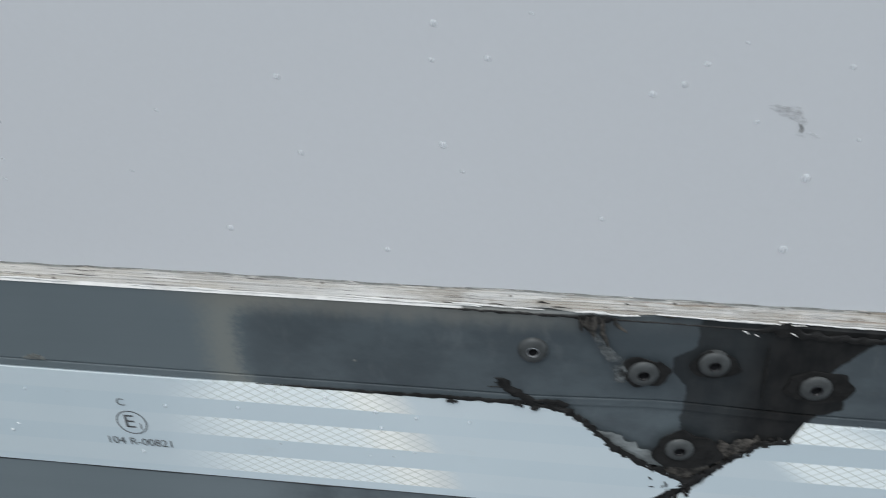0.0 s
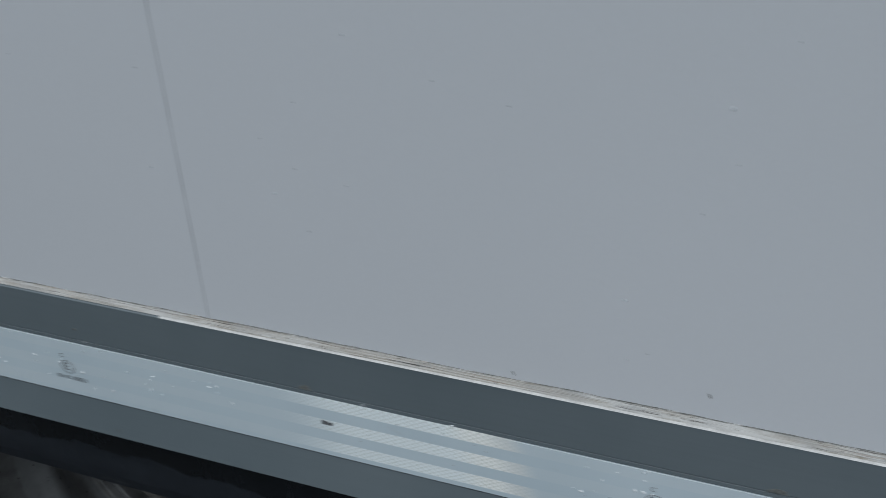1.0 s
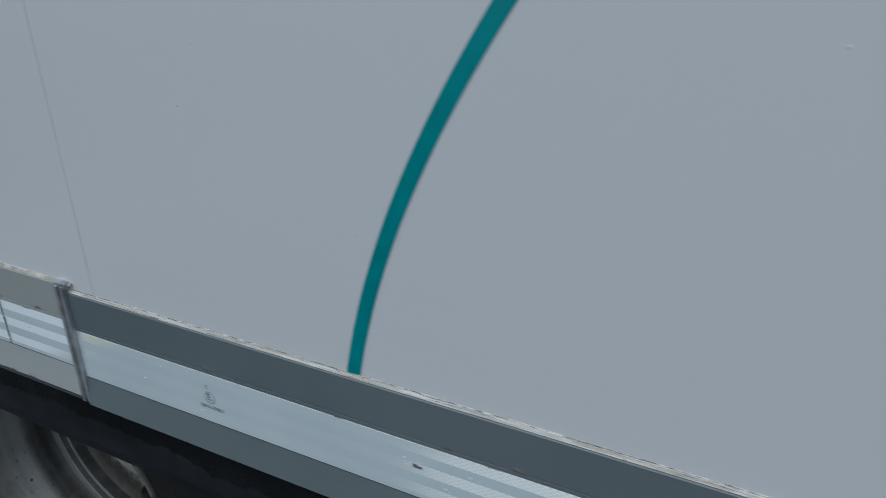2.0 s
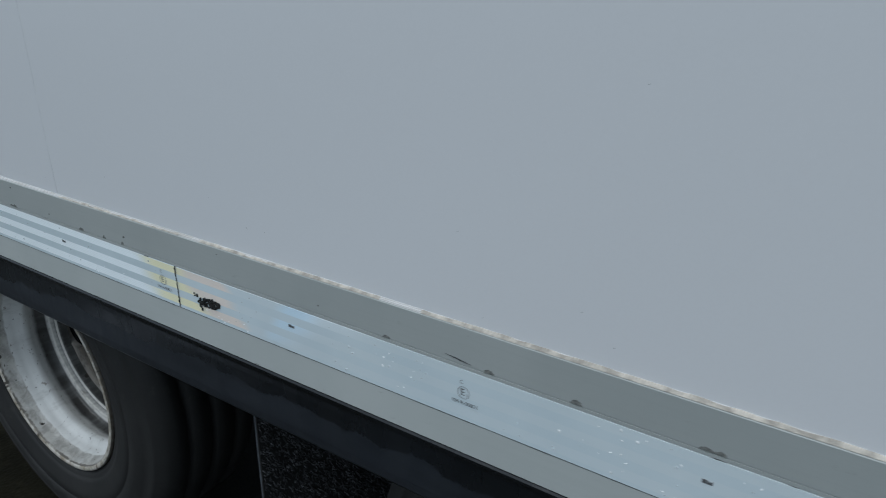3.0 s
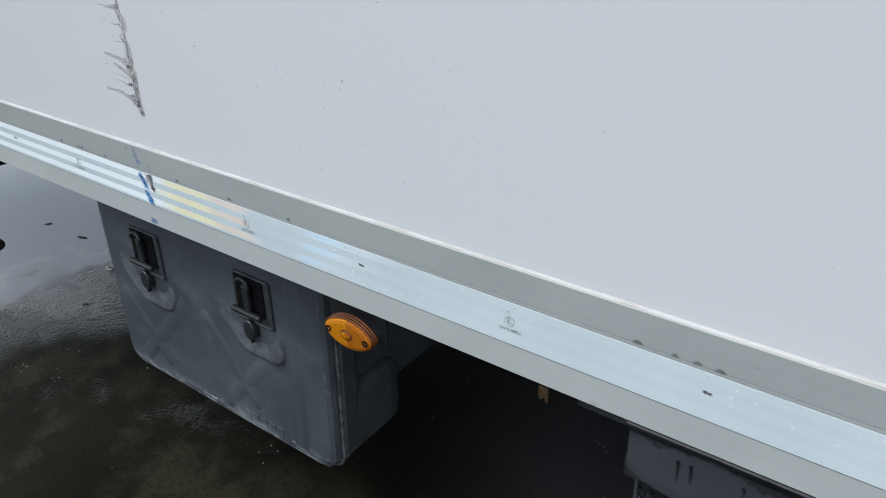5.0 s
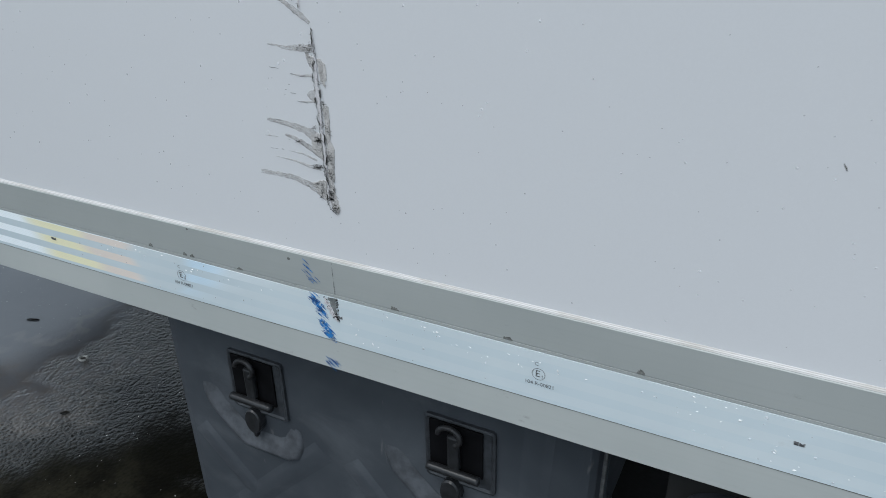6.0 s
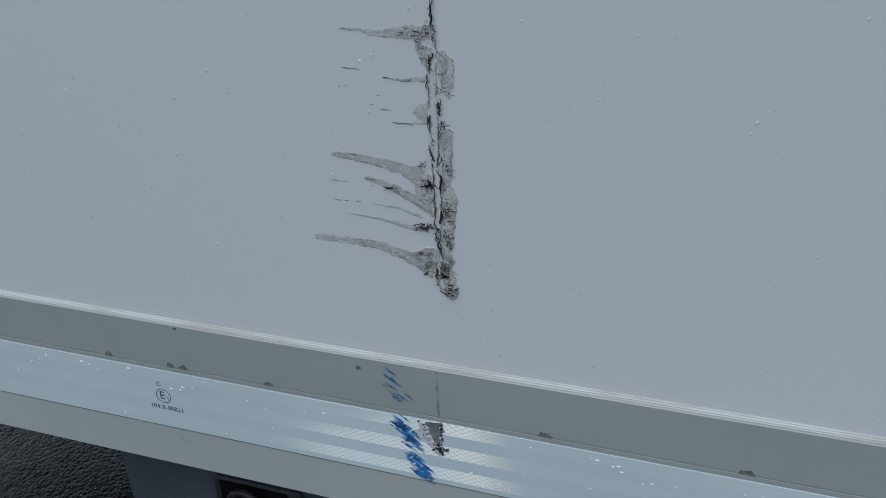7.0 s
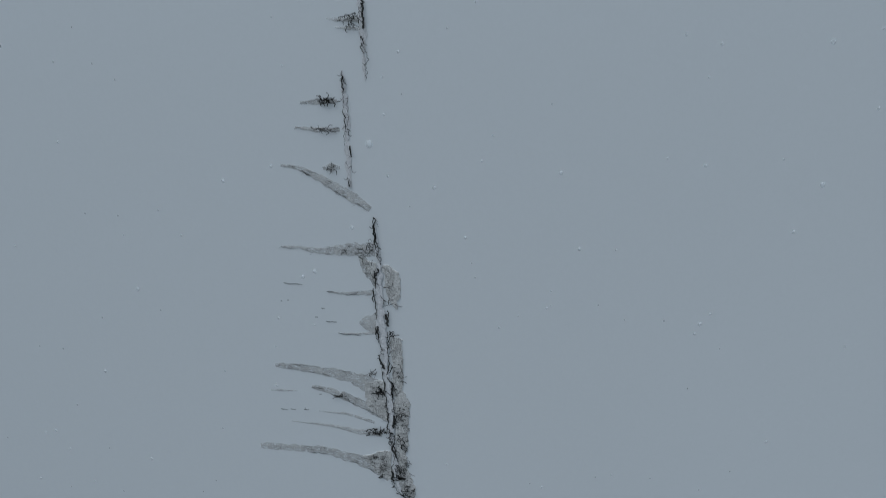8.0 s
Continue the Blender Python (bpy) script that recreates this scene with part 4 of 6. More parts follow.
ribbon(bm, [(4.6521, 0.8692, 0.0006), (4.6545, 0.8690, 0.0034), (4.6574, 0.8650, 0.0042), (4.6610, 0.8612, 0.0036), (4.6650, 0.8596, 0.0030), (4.6725, 0.8592, 0.0026), (4.6800, 0.8578, 0.0026)], 0.0005, 0.0, 0.8)
ribbon(bm, [(4.6498, 0.8648, 0.0003), (4.6545, 0.8652, 0.0010), (4.6585, 0.8640, 0.0008)], 0.0003, 0.0, 0.6)
ribbon(bm, [(4.560, 0.8582, 0.0003), (4.577, 0.8582, 0.0010), (4.608, 0.8580, 0.0015), (4.636, 0.8584, 0.0020), (4.664, 0.8584, 0.0022)], 0.0003, -0.0004, 0.35)
for x, z, r in ((4.6365, 0.8566, 0.0015), (4.6616, 0.8576, 0.0016), (4.6678, 0.8562, 0.0016)):
    clumps(bm, [(x + rnd.gauss(0, r * 0.5), z + rnd.gauss(0, r * 0.25), r * 0.5) for _ in range(9)], -0.0008, int(x * 1000))
part("torn_mastic", bm, TAR, trailer, "black mastic along the torn tape")

bm = bmesh.new()
ribbon(bm, [(4.7215, 0.818, 0.006), (4.7265, 0.828, 0.012), (4.737, 0.838, 0.011), (4.752, 0.846, 0.007)], 0.0007, 0.0012, 0.5)
part("torn_backing", bm, GRIME, trailer, "grey-brown torn backing under the tape")
bm = bmesh.new()
ribbon(bm, [(4.690, 0.8450, 0.003), (4.704, 0.8370, 0.009), (4.7185, 0.8295, 0.003)], 0.0006, 0.0012, 0.4)
part("torn_flap", bm, TORN_STRIP, trailer, "curled torn grey strip under the tape")

# blind rivets in the damaged rail
for x, z in ((4.6654, 0.8838), (4.7049, 0.8764), (4.7283, 0.8828), (4.764, 0.875), (4.723, 0.840)):
    bm = bmesh.new()
    lathe(bm, [(0.0054, 0.0012), (0.0054, -0.0006), (0.0051, -0.0011), (0.0042, -0.0015), (0.0026, -0.0018), (0.0021, -0.0017), (0.0019, 0.0006), (0.0010, 0.0010), (0.0002, 0.0010)], 28, (x, z))
    rv = part("rivet", bm, RIVET_HEAD, trailer, smooth=True)
    bm = bmesh.new()
    lathe(bm, [(0.0022, -0.00183), (0.0020, -0.00195), (0.00185, -0.0014)], 20, (x, z))
    part("rivet_ring", bm, ALU if x < 4.67 else STEEL_DARK, rv)
    # near-black plug paints the shade inside the rivet's hole
    bm = bmesh.new()
    lathe(bm, [(0.0020, -0.0010), (0.0010, -0.0004), (0.0001, -0.0002)], 16, (x, z))
    part("rivet_hole_shade", bm, HOLLOW, rv)
for x, z, w in ((4.7055, 0.8765, 0.0085), (4.729, 0.882, 0.0082), (4.766, 0.875, 0.0105), (4.726, 0.839, 0.013)):
    bm = bmesh.new()
    outline = [(x + w * (1 + 0.35 * noise.noise((math.cos(a) * 1.5 + x * 90, math.sin(a) * 1.5, 1))) * math.cos(a), z + w * 0.75 * (1 + 0.35 * noise.noise((math.cos(a) * 1.5 + x * 90, math.sin(a) * 1.5, 9))) * math.sin(a)) for a in [2 * math.pi * i / 40 for i in range(40)]]
    prism(bm, outline, -0.00025, 0.0003)
    part("tar_stain", bm, TAR, trailer)

bm = bmesh.new()
ribbon(bm, [(4.630, 0.9006, 0.0005), (4.66, 0.9003, 0.0012), (4.678, 0.9002, 0.0010), (4.686, 0.8998, 0.0042), (4.694, 0.9000, 0.0008), (4.715, 0.8998, 0.0006), (4.738, 0.8993, 0.0010), (4.7440, 0.8995, 0.0030), (4.7480, 0.9000, 0.0062), (4.7520, 0.8990, 0.0040), (4.764, 0.8978, 0.0030), (4.78, 0.8975, 0.0022), (4.83, 0.8985, 0.0018)], 0.0005, -0.0008, 0.6)
part("grime_line", bm, TAR, trailer, "black crumbling grime under the wood")
for x, z, w, h in ((4.7107, 0.9015, 0.0030, 0.0011), (4.6887, 0.9038, 0.0010, 0.0005), (4.6958, 0.9056, 0.0008, 0.0004), (4.6678, 0.9042, 0.0024, 0.0007), (4.6520, 0.9024, 0.0030, 0.0005), (4.6740, 0.9026, 0.0034, 0.0007)):
    part("dirt_clump", ribbon(bmesh.new(), [(x - w, z, h * 0.3), (x - w * 0.3, z + 0.0002, h), (x + w * 0.4, z, h * 0.8), (x + w, z - 0.0001, h * 0.2)], 0.0003, 0.0008, 0.6, 0.0006, 4), GRIME, trailer)
for x, z, l in ((4.7345, 0.8990, 0.0020), (4.7385, 0.8978, 0.0016), (4.7499, 0.8992, 0.0022)):
    part("paint_sliver", ribbon(bmesh.new(), [(x, z, 0.0003), (x + l * 0.5, z - l * 0.2, 0.0006), (x + l, z - l * 0.55, 0.0002)], 0.0004, -0.0012, 0.6, 0.0006, 4), WHITE_EDGE, trailer, "white peeling paint sliver")
bm = bmesh.new()
for dx, l, w in ((0.0, 0.009, 0.005), (0.004, 0.013, 0.0022), (-0.0035, 0.007, 0.002), (0.008, 0.006, 0.0016)):
    ribbon(bm, [(4.6838 + dx, 0.9012, w * 0.6), (4.6845 + dx, 0.9012 - l * 0.5, w), (4.6862 + dx * 1.3, 0.9012 - l, 0.0005)], 0.0012, -0.0010, 0.5)
part("dirt_clump", bm, GRIME, trailer, "brown fibrous dirt clump")
for a, b in ((4.60, 4.632), (4.636, 4.668), (4.706, 4.742), (4.746, 4.79)):
    bm = bmesh.new()
    ribbon(bm, [(a, 0.9022, 0.0003), ((a + b) / 2, 0.9016, 0.0006), (b, 0.9014, 0.0003)], 0.0006, 0.0008, 0.6)
    part("paint_sliver", bm, WHITE_EDGE, trailer, "white peeling paint sliver")
# the crease's shade is painted as a thin black ribbon
part("rail_crease", ribbon(bmesh.new(), [(4.7448, 0.892, 0.0004), (4.7462, 0.880, 0.0011), (4.7475, 0.867, 0.0004)], 0.0003, -0.0002, 0.4), TAR, trailer, "dark crease in the dented rail")
rnd = random.Random(52)
x = 4.30
while x < 4.86:
    l = rnd.uniform(0.012, 0.034)
    bm = bmesh.new()
    ribbon(bm, [(x, 0.9014, 0.0003), (x + l * 0.3, 0.9012 + rnd.uniform(-0.0005, 0.0004), rnd.uniform(0.0005, 0.0013)), (x + l * 0.7, 0.9012 + rnd.uniform(-0.0006, 0.0003), rnd.uniform(0.0004, 0.0012)), (x + l, 0.9013, 0.0003)], 0.0005, 0.0006, 0.7)
    part("paint_sliver", bm, WHITE_EDGE, trailer, "white peeling paint sliver")
    x += l * rnd.uniform(0.9, 2.4)
RUBBED = smear_material("pale_rubbed_streak", (0.13, 0.14, 0.14), 0.40, 0.62, (160, 160, 160))
part("rail_rub", ribbon(bmesh.new(), [(4.6858, 0.8930, 0.002), (4.6900, 0.8876, 0.004), (4.6955, 0.8800, 0.005), (4.6985, 0.8715, 0.004)], 0.0001, -0.0002, 0.4), RUBBED, trailer)

# dirt tufts along the groove over the tape
rnd = random.Random(8)
spots = [-0.719, -0.664, -0.653, -0.582, -0.381, -0.2575, -0.132, 0.376, 0.415, 0.437, 0.459, 0.72, 0.93, 1.221, 1.230, 1.405, 1.459, 1.500, 1.938, 2.056, 2.142, 2.251, 2.261, 2.360, 2.368, 2.375, 2.402, 2.469]
spots += [2.70, 2.95, 3.01, 3.34, 3.52, 3.81, 4.12, 4.47]
for x in spots:
    bm = bmesh.new()
    w, h = rnd.uniform(0.003, 0.0062), rnd.uniform(0.0025, 0.0042)
    outline = [(x - w, 0.8622), (x + w, 0.8622)] + [(x + w * math.cos(a) * (1 + 0.25 * rnd.uniform(-1, 1)), 0.8622 + h * math.sin(a) * (1 + 0.25 * rnd.uniform(-1, 1))) for a in [math.pi * i / 12 for i in range(1, 12)]]
    prism(bm, outline, -0.0003, 0.0004)
    part("dirt_spot", bm, SPOT, trailer)
for x, z, r in ((-0.51, 0.892, 0.0022), (0.62, 0.888, 0.0016), (1.69, 0.893, 0.001), (1.229, 0.892, 0.0016), (1.326, 0.870, 0.0014), (1.505, 0.874, 0.0022), (1.847, 0.872, 0.0014), (-0.6534, 0.898, 0.0016), (3.62, 0.872, 0.0016), (4.60, 0.873, 0.0006), (4.2685, 0.878, 0.0012), (4.3455, 0.862, 0.0011)):
    bm = bmesh.new()
    prism(bm, [(x + r * math.cos(a) * (1 + 0.2 * rnd.uniform(-1, 1)), z + 0.7 * r * math.sin(a)) for a in [2 * math.pi * i / 14 for i in range(14)]], -0.0003, 0.0004)
    part("dirt_spot", bm, SPOT, trailer)

part("rail_scratch", ribbon(bmesh.new(), [(2.008, 0.8682, 0.0003), (2.022, 0.8668, 0.0016), (2.037, 0.8648, 0.0004)], 0.0002, -0.0002, 0.6), RIVET, trailer, "black scratch in the rail paint")

# teal stripe of the livery, running up to the right in a slow bend
bm = bmesh.new()
low, high = [], []
for i in range(61):
    h = 0.66 * i / 60
    p = Vector((2.8635 + 0.20 * h + 0.80 * h * h, 0.8935 + h))
    d = Vector((0.20 + 1.6 * h, 1)).normalized()
    side = Vector((d.y, -d.x)) * 0.0064
    low.append(bm.verts.new((p.x - side.x, PY - 0.0004, p.y - side.y)))
    high.append(bm.verts.new((p.x + side.x, PY - 0.0004, p.y + side.y)))
for i in range(60):
    bm.faces.new((low[i], low[i + 1], high[i + 1], high[i]))
part("livery_stripe", bm, TEAL, trailer, "teal vinyl stripe curving up the panel")

# ---- scrape in the panel ----
def patch(bm, outline, seed, step=0.0016, rag=0.0007):
    """A thin flat flake with a torn edge."""
    pts = []
    for (ax, az), (bx, bz) in zip(outline, outline[1:] + outline[:1]):
        n = max(1, int(math.hypot(bx - ax, bz - az) / step))
        for i in range(n):
            x, z = ax + (bx - ax) * i / n, az + (bz - az) * i / n
            pts.append((x + rag * 2 * noise.noise((x * 700, z * 700, seed)), z + rag * 2 * noise.noise((x * 700, z * 700, seed + 5))))
    prism(bm, pts, PY - 0.0005, PY + 0.0005)


flakes = [
    [(-0.4509, 1.1073), (-0.4475, 1.1066), (-0.4425, 1.1029), (-0.4418, 1.0940), (-0.4445, 1.0814), (-0.4479, 1.0854), (-0.4503, 1.0952)],
    [(-0.4491, 1.0647), (-0.4429, 1.0634), (-0.4432, 1.0345), (-0.4440, 1.0310), (-0.4401, 1.0216), (-0.4416, 1.0098), (-0.4427, 0.9936), (-0.4445, 0.9880), (-0.4440, 0.9767), (-0.4397, 0.9628),
     (-0.4418, 0.9543), (-0.4503, 0.9611), (-0.4513, 0.9743), (-0.4500, 1.0000), (-0.4495, 1.0200), (-0.4490, 1.0450)],
    [(-0.463, 1.1107), (-0.4576, 1.1093), (-0.4540, 1.1085), (-0.4549, 1.0949), (-0.4571, 1.0989), (-0.4603, 1.1044)],
    [(-0.466, 1.0340), (-0.4572, 1.0360), (-0.4540, 1.0360), (-0.4540, 1.0090), (-0.4600, 1.0130), (-0.4660, 1.0200)],
    [(-0.4704, 0.9834), (-0.4600, 0.9880), (-0.4535, 0.9885), (-0.4535, 0.9673), (-0.4598, 0.9700), (-0.4658, 0.9762)],
]
for j, outline in enumerate(flakes):
    bm = bmesh.new()
    patch(bm, outline, 3.0 + j)
    part("scraped_flake", bm, SCUFF, trailer, "speckled grey scraped gelcoat")
spine = [(-0.4535, 1.132, 0.001), (-0.4528, 1.119, 0.0016), (-0.4525, 1.105, 0.0028), (-0.4538, 1.092, 0.0034), (-0.4535, 1.075, 0.0046), (-0.453, 1.064, 0.0046), (-0.4528, 1.047, 0.003), (-0.453, 1.040, 0.0026),
         (-0.4515, 1.024, 0.0036), (-0.4513, 1.012, 0.0036), (-0.4522, 0.997, 0.0022), (-0.4505, 0.984, 0.003), (-0.4518, 0.972, 0.003), (-0.4485, 0.957, 0.0012)]
bm = bmesh.new()
ribbon(bm, spine, 0.0004, PY - 0.0006, 0.45)
ribbon(bm, [(-0.4645, 1.209, 0.001), (-0.464, 1.195, 0.0030), (-0.465, 1.174, 0.0026), (-0.4648, 1.150, 0.0026)], 0.0002, PY, 0.6)
ribbon(bm, [(-0.452, 1.30, 0.003), (-0.4528, 1.231, 0.0032), (-0.4533, 1.217, 0.0024), (-0.4532, 1.204, 0.0005)], 0.0002, PY, 0.6)
part("gouge", bm, SPINE, trailer, "pale raised ridge of the gouge")
def swipe(tip_x, tip_z, root_x, root_z, width, bow=0.0):
    """A scrape that widens from its tip towards the gouge, bowed upwards."""
    fs = (0.0, 0.25, 0.5, 0.75, 1.0)
    return [(tip_x + (root_x - tip_x) * f, tip_z + (root_z - tip_z) * f + bow * 4 * f * (1 - f), width * (0.12 + 0.42 * min(1, f * 3) + 0.36 * f)) for f in fs]


smears = [
    [(-0.5340, 0.9864, 0.0030), (-0.5300, 0.9866, 0.0044), (-0.5141, 0.9864, 0.0046), (-0.4926, 0.9860, 0.0056), (-0.4766, 0.9819, 0.0068), (-0.4658, 0.9776, 0.0082), (-0.4545, 0.9705, 0.0080)],
    [(-0.5180, 1.0430, 0.0022), (-0.5140, 1.0429, 0.0036), (-0.5028, 1.0423, 0.0046), (-0.4876, 1.0404, 0.0054), (-0.4744, 1.0378, 0.0078), (-0.4616, 1.0330, 0.0110), (-0.4535, 1.0285, 0.0110)],
    [(-0.4975, 1.0296, 0.0018), (-0.4940, 1.0293, 0.0034), (-0.4877, 1.0281, 0.0042), (-0.4783, 1.0248, 0.0054), (-0.4691, 1.0204, 0.0056), (-0.4610, 1.0158, 0.0062), (-0.4540, 1.0115, 0.0060)],
    [(-0.5060, 1.1165, 0.0010), (-0.4955, 1.1161, 0.0018), (-0.4851, 1.1143, 0.0034), (-0.4745, 1.1152, 0.0056), (-0.4642, 1.1157, 0.0078), (-0.4545, 1.1158, 0.0080)],
    [(-0.4630, 1.1130, 0.0024), (-0.4590, 1.1054, 0.0075), (-0.4540, 1.0957, 0.0050)],
    [(-0.5010, 1.1615, 0.0012), (-0.4920, 1.1602, 0.0022), (-0.4828, 1.1559, 0.0038), (-0.4736, 1.1504, 0.0052), (-0.4644, 1.1448, 0.0054), (-0.4553, 1.1384, 0.0030)],
    [(-0.487, 1.1935, 0.0008), (-0.479, 1.1938, 0.0026), (-0.468, 1.1943, 0.0018)],
    [(-0.491, 1.1811, 0.0008), (-0.480, 1.1799, 0.0026), (-0.468, 1.1802, 0.0020)],
    [(-0.4785, 1.1601, 0.0016), (-0.474, 1.1606, 0.0042), (-0.4695, 1.1604, 0.0016)],
    [(-0.4829, 1.0908, 0.0005), (-0.4704, 1.0899, 0.0016), (-0.4575, 1.0912, 0.0030)],
    [(-0.4788, 1.0654, 0.0004), (-0.4660, 1.0657, 0.0010), (-0.4565, 1.0666, 0.0018)],
    [(-0.5228, 1.0260, 0.0005), (-0.5150, 1.0264, 0.0014), (-0.5065, 1.0266, 0.0004)],
    [(-0.5126, 1.0054, 0.0004), (-0.4877, 1.0038, 0.0018), (-0.4722, 1.0008, 0.0032), (-0.4580, 1.0000, 0.0036)],
    [(-0.4950, 1.0135, 0.0004), (-0.4780, 1.0128, 0.0016), (-0.4620, 1.0080, 0.0020)],
]
smears += [swipe(*v) for v in ((-0.470, 1.233, -0.453, 1.232, 0.003), (-0.466, 1.229, -0.453, 1.228, 0.002), (-0.466, 1.0725, -0.455, 1.0725, 0.014))]
for path in smears:
    part("scrape_smear", ribbon(bmesh.new(), path, 0.00012, PY, 0.20, 0.0010, 6), SMEAR, trailer)
# black cracks along the gouge and the smears
rnd = random.Random(77)


def strip(bm, run, y):
    """A flat jagged strip through (x, z, width) corners."""
    rows = []
    for i, (x, z, w) in enumerate(run):
        a, b = run[max(0, i - 1)], run[min(len(run) - 1, i + 1)]
        d = Vector((b[0] - a[0], b[1] - a[1]))
        side = Vector((-d.y, d.x)).normalized() * w * 0.5 if d.length > 1e-7 else Vector((w * 0.5, 0))
        lean = rnd.uniform(0.6, 1.4)
        rows.append([bm.verts.new((x + side.x * lean, y, z + side.y * lean)), bm.verts.new((x - side.x * (2 - lean), y, z - side.y * (2 - lean)))])
    for a, b in zip(rows, rows[1:]):
        bm.faces.new((a[0], a[1], b[1], b[0]))


def crack(bm, path, w, gaps, seed, y=PY - 0.0016):
    """A broken, jagged crack that swells into black pits and thins to a hair along (x, z) corners."""
    s, run = 0.0, []
    for (ax, az), (bx, bz) in zip(path, path[1:]):
        n = max(2, int(math.hypot(bx - ax, bz - az) / 0.0008))
        for i in range(n):
            f = i / n
            s += 0.0008
            x = ax + (bx - ax) * f + 0.0011 * noise.noise((s * 240, seed, 0)) + rnd.gauss(0, 0.00028)
            z = az + (bz - az) * f + 0.0007 * noise.noise((s * 300, seed, 7)) + rnd.gauss(0, 0.00015)
            swell = max(0.0, noise.noise((s * 95, seed, 3)) + 0.08)
            if noise.noise((s * 170, seed, 5)) > gaps:
                run.append((x, z, w * (0.20 + 1.7 * swell * rnd.uniform(0.5, 1.0))))
                if rnd.random() < 0.10:
                    d = rnd.choice((-1, 1)) * rnd.uniform(0.0008, 0.0024)
                    strip(bm, [(x, z, w * 0.3), (x + d * 0.5, z - abs(d) * 0.3, w * 0.25), (x + d, z - abs(d) * rnd.uniform(-0.2, 0.9), w * 0.1)], y)
            else:
                if len(run) > 1:
                    strip(bm, run, y)
                run = []
    if len(run) > 1:
        strip(bm, run, y)


def tangle(bm, cx, cz, rx, rz, loops, runs, w, y=PY - 0.0016):
    """Small torn loops and curls of black edge round (cx, cz)."""
    for _ in range(loops):
        x, z, r, q = cx + rnd.gauss(0, rx * 0.5), cz + rnd.gauss(0, rz * 0.5), min(rx, 0.0030) * rnd.uniform(0.2, 0.55), rnd.uniform(0, 6)
        ring = [(x + r * math.cos(a) * (1 + 0.5 * noise.noise((a, q, 0))), z + r * rz / rx * 1.2 * math.sin(a) * (1 + 0.5 * noise.noise((a, q, 3))), w * rnd.uniform(0.2, 0.9)) for a in [0.55 * i for i in range(rnd.randint(5, 11))]]
        strip(bm, ring, y)
    for _ in range(runs):
        x, z, a = cx + rnd.gauss(0, rx * 0.55), cz + rnd.gauss(0, rz * 0.55), rnd.uniform(0, 6.28)
        run = []
        for _ in range(rnd.randint(3, 6)):
            run.append((x, z, w * rnd.uniform(0.2, 1.1)))
            a += rnd.uniform(-0.9, 0.9)
            x, z = x + 0.0010 * math.cos(a), z + 0.0007 * math.sin(a)
        strip(bm, run, y)


crack_net = bmesh.new()
west = [(-0.4538, 1.1063), (-0.4552, 1.0949), (-0.4560, 1.0848), (-0.4557, 1.0659), (-0.4546, 1.0572), (-0.4558, 1.0497), (-0.4540, 1.0461), (-0.4546, 1.0380), (-0.4537, 1.0311), (-0.4534, 1.0181),
        (-0.4536, 1.0083), (-0.4527, 0.9960), (-0.4514, 0.9860), (-0.4536, 0.9700), (-0.4505, 0.9598), (-0.4420, 0.9537)]
east = [(-0.4526, 1.0901), (-0.4505, 1.0835), (-0.4500, 1.0673), (-0.4511, 1.0557), (-0.4505, 1.0464), (-0.4524, 1.0394), (-0.4497, 1.0350), (-0.4498, 1.0251), (-0.4492, 1.0174), (-0.4500, 1.0112),
        (-0.4514, 1.0024), (-0.4520, 0.9920), (-0.4492, 0.9830), (-0.4500, 0.9690)]
crest = [(-0.4534, 1.1340), (-0.4527, 1.1237), (-0.4523, 1.1143), (-0.4509, 1.1073)]
for j, (path, w, gaps) in enumerate((
        (west, 0.0016, -0.26), (east, 0.0016, -0.24), ([(x - 0.0009, z) for x, z in west], 0.0009, 0.0), ([(x + 0.0010, z) for x, z in east], 0.0010, -0.04),
        (crest, 0.0019, -0.6), ([(x - 0.0007, z) for x, z in crest], 0.0014, -0.4), ([(x + 0.0015, z) for x, z in crest], 0.0006, -0.1),
        ([(-0.4509, 1.1073), (-0.4484, 1.1050), (-0.4434, 1.1004), (-0.4428, 1.0950)], 0.0008, -0.15), ([(-0.4497, 1.0360), (-0.4499, 1.0245)], 0.0026, -0.6),
        ([(-0.4500, 1.0112), (-0.4477, 1.0139), (-0.4437, 1.0098)], 0.0009, -0.4), ([(-0.4470, 0.9925), (-0.4432, 0.9900)], 0.0012, -0.4), ([(-0.4434, 1.060), (-0.4435, 1.034)], 0.0005, 0.0),
        ([(-0.4642, 1.2085), (-0.4645, 1.2005), (-0.4643, 1.1946), (-0.4652, 1.1796), (-0.4658, 1.1593), (-0.4645, 1.1497)], 0.0010, -0.22),
        ([(-0.4642, 1.2085), (-0.4628, 1.1991), (-0.4632, 1.1811), (-0.4631, 1.1656), (-0.4636, 1.1513)], 0.0009, -0.18),
        ([(-0.4546, 1.30), (-0.4538, 1.2411), (-0.4530, 1.2329), (-0.4536, 1.2240), (-0.4530, 1.2160)], 0.0010, -0.2),
        ([(-0.4525, 1.30), (-0.4520, 1.2411), (-0.4516, 1.2274), (-0.4524, 1.2205), (-0.4513, 1.2134), (-0.4527, 1.2040)], 0.0011, -0.25))):
    crack(crack_net, path, w, gaps, j * 3.1)
for j, path in enumerate(smears[:10]):
    d = 0.40
    for off, gaps, w in ((-d, 0.06, 0.0004), (0.05, 0.20, 0.0003), (d, 0.02, 0.0004)):
        crack(crack_net, [(x, z + off * width) for x, z, width in path], w, gaps, 20 + j * 1.7 + off * 3, PY - 0.0005)
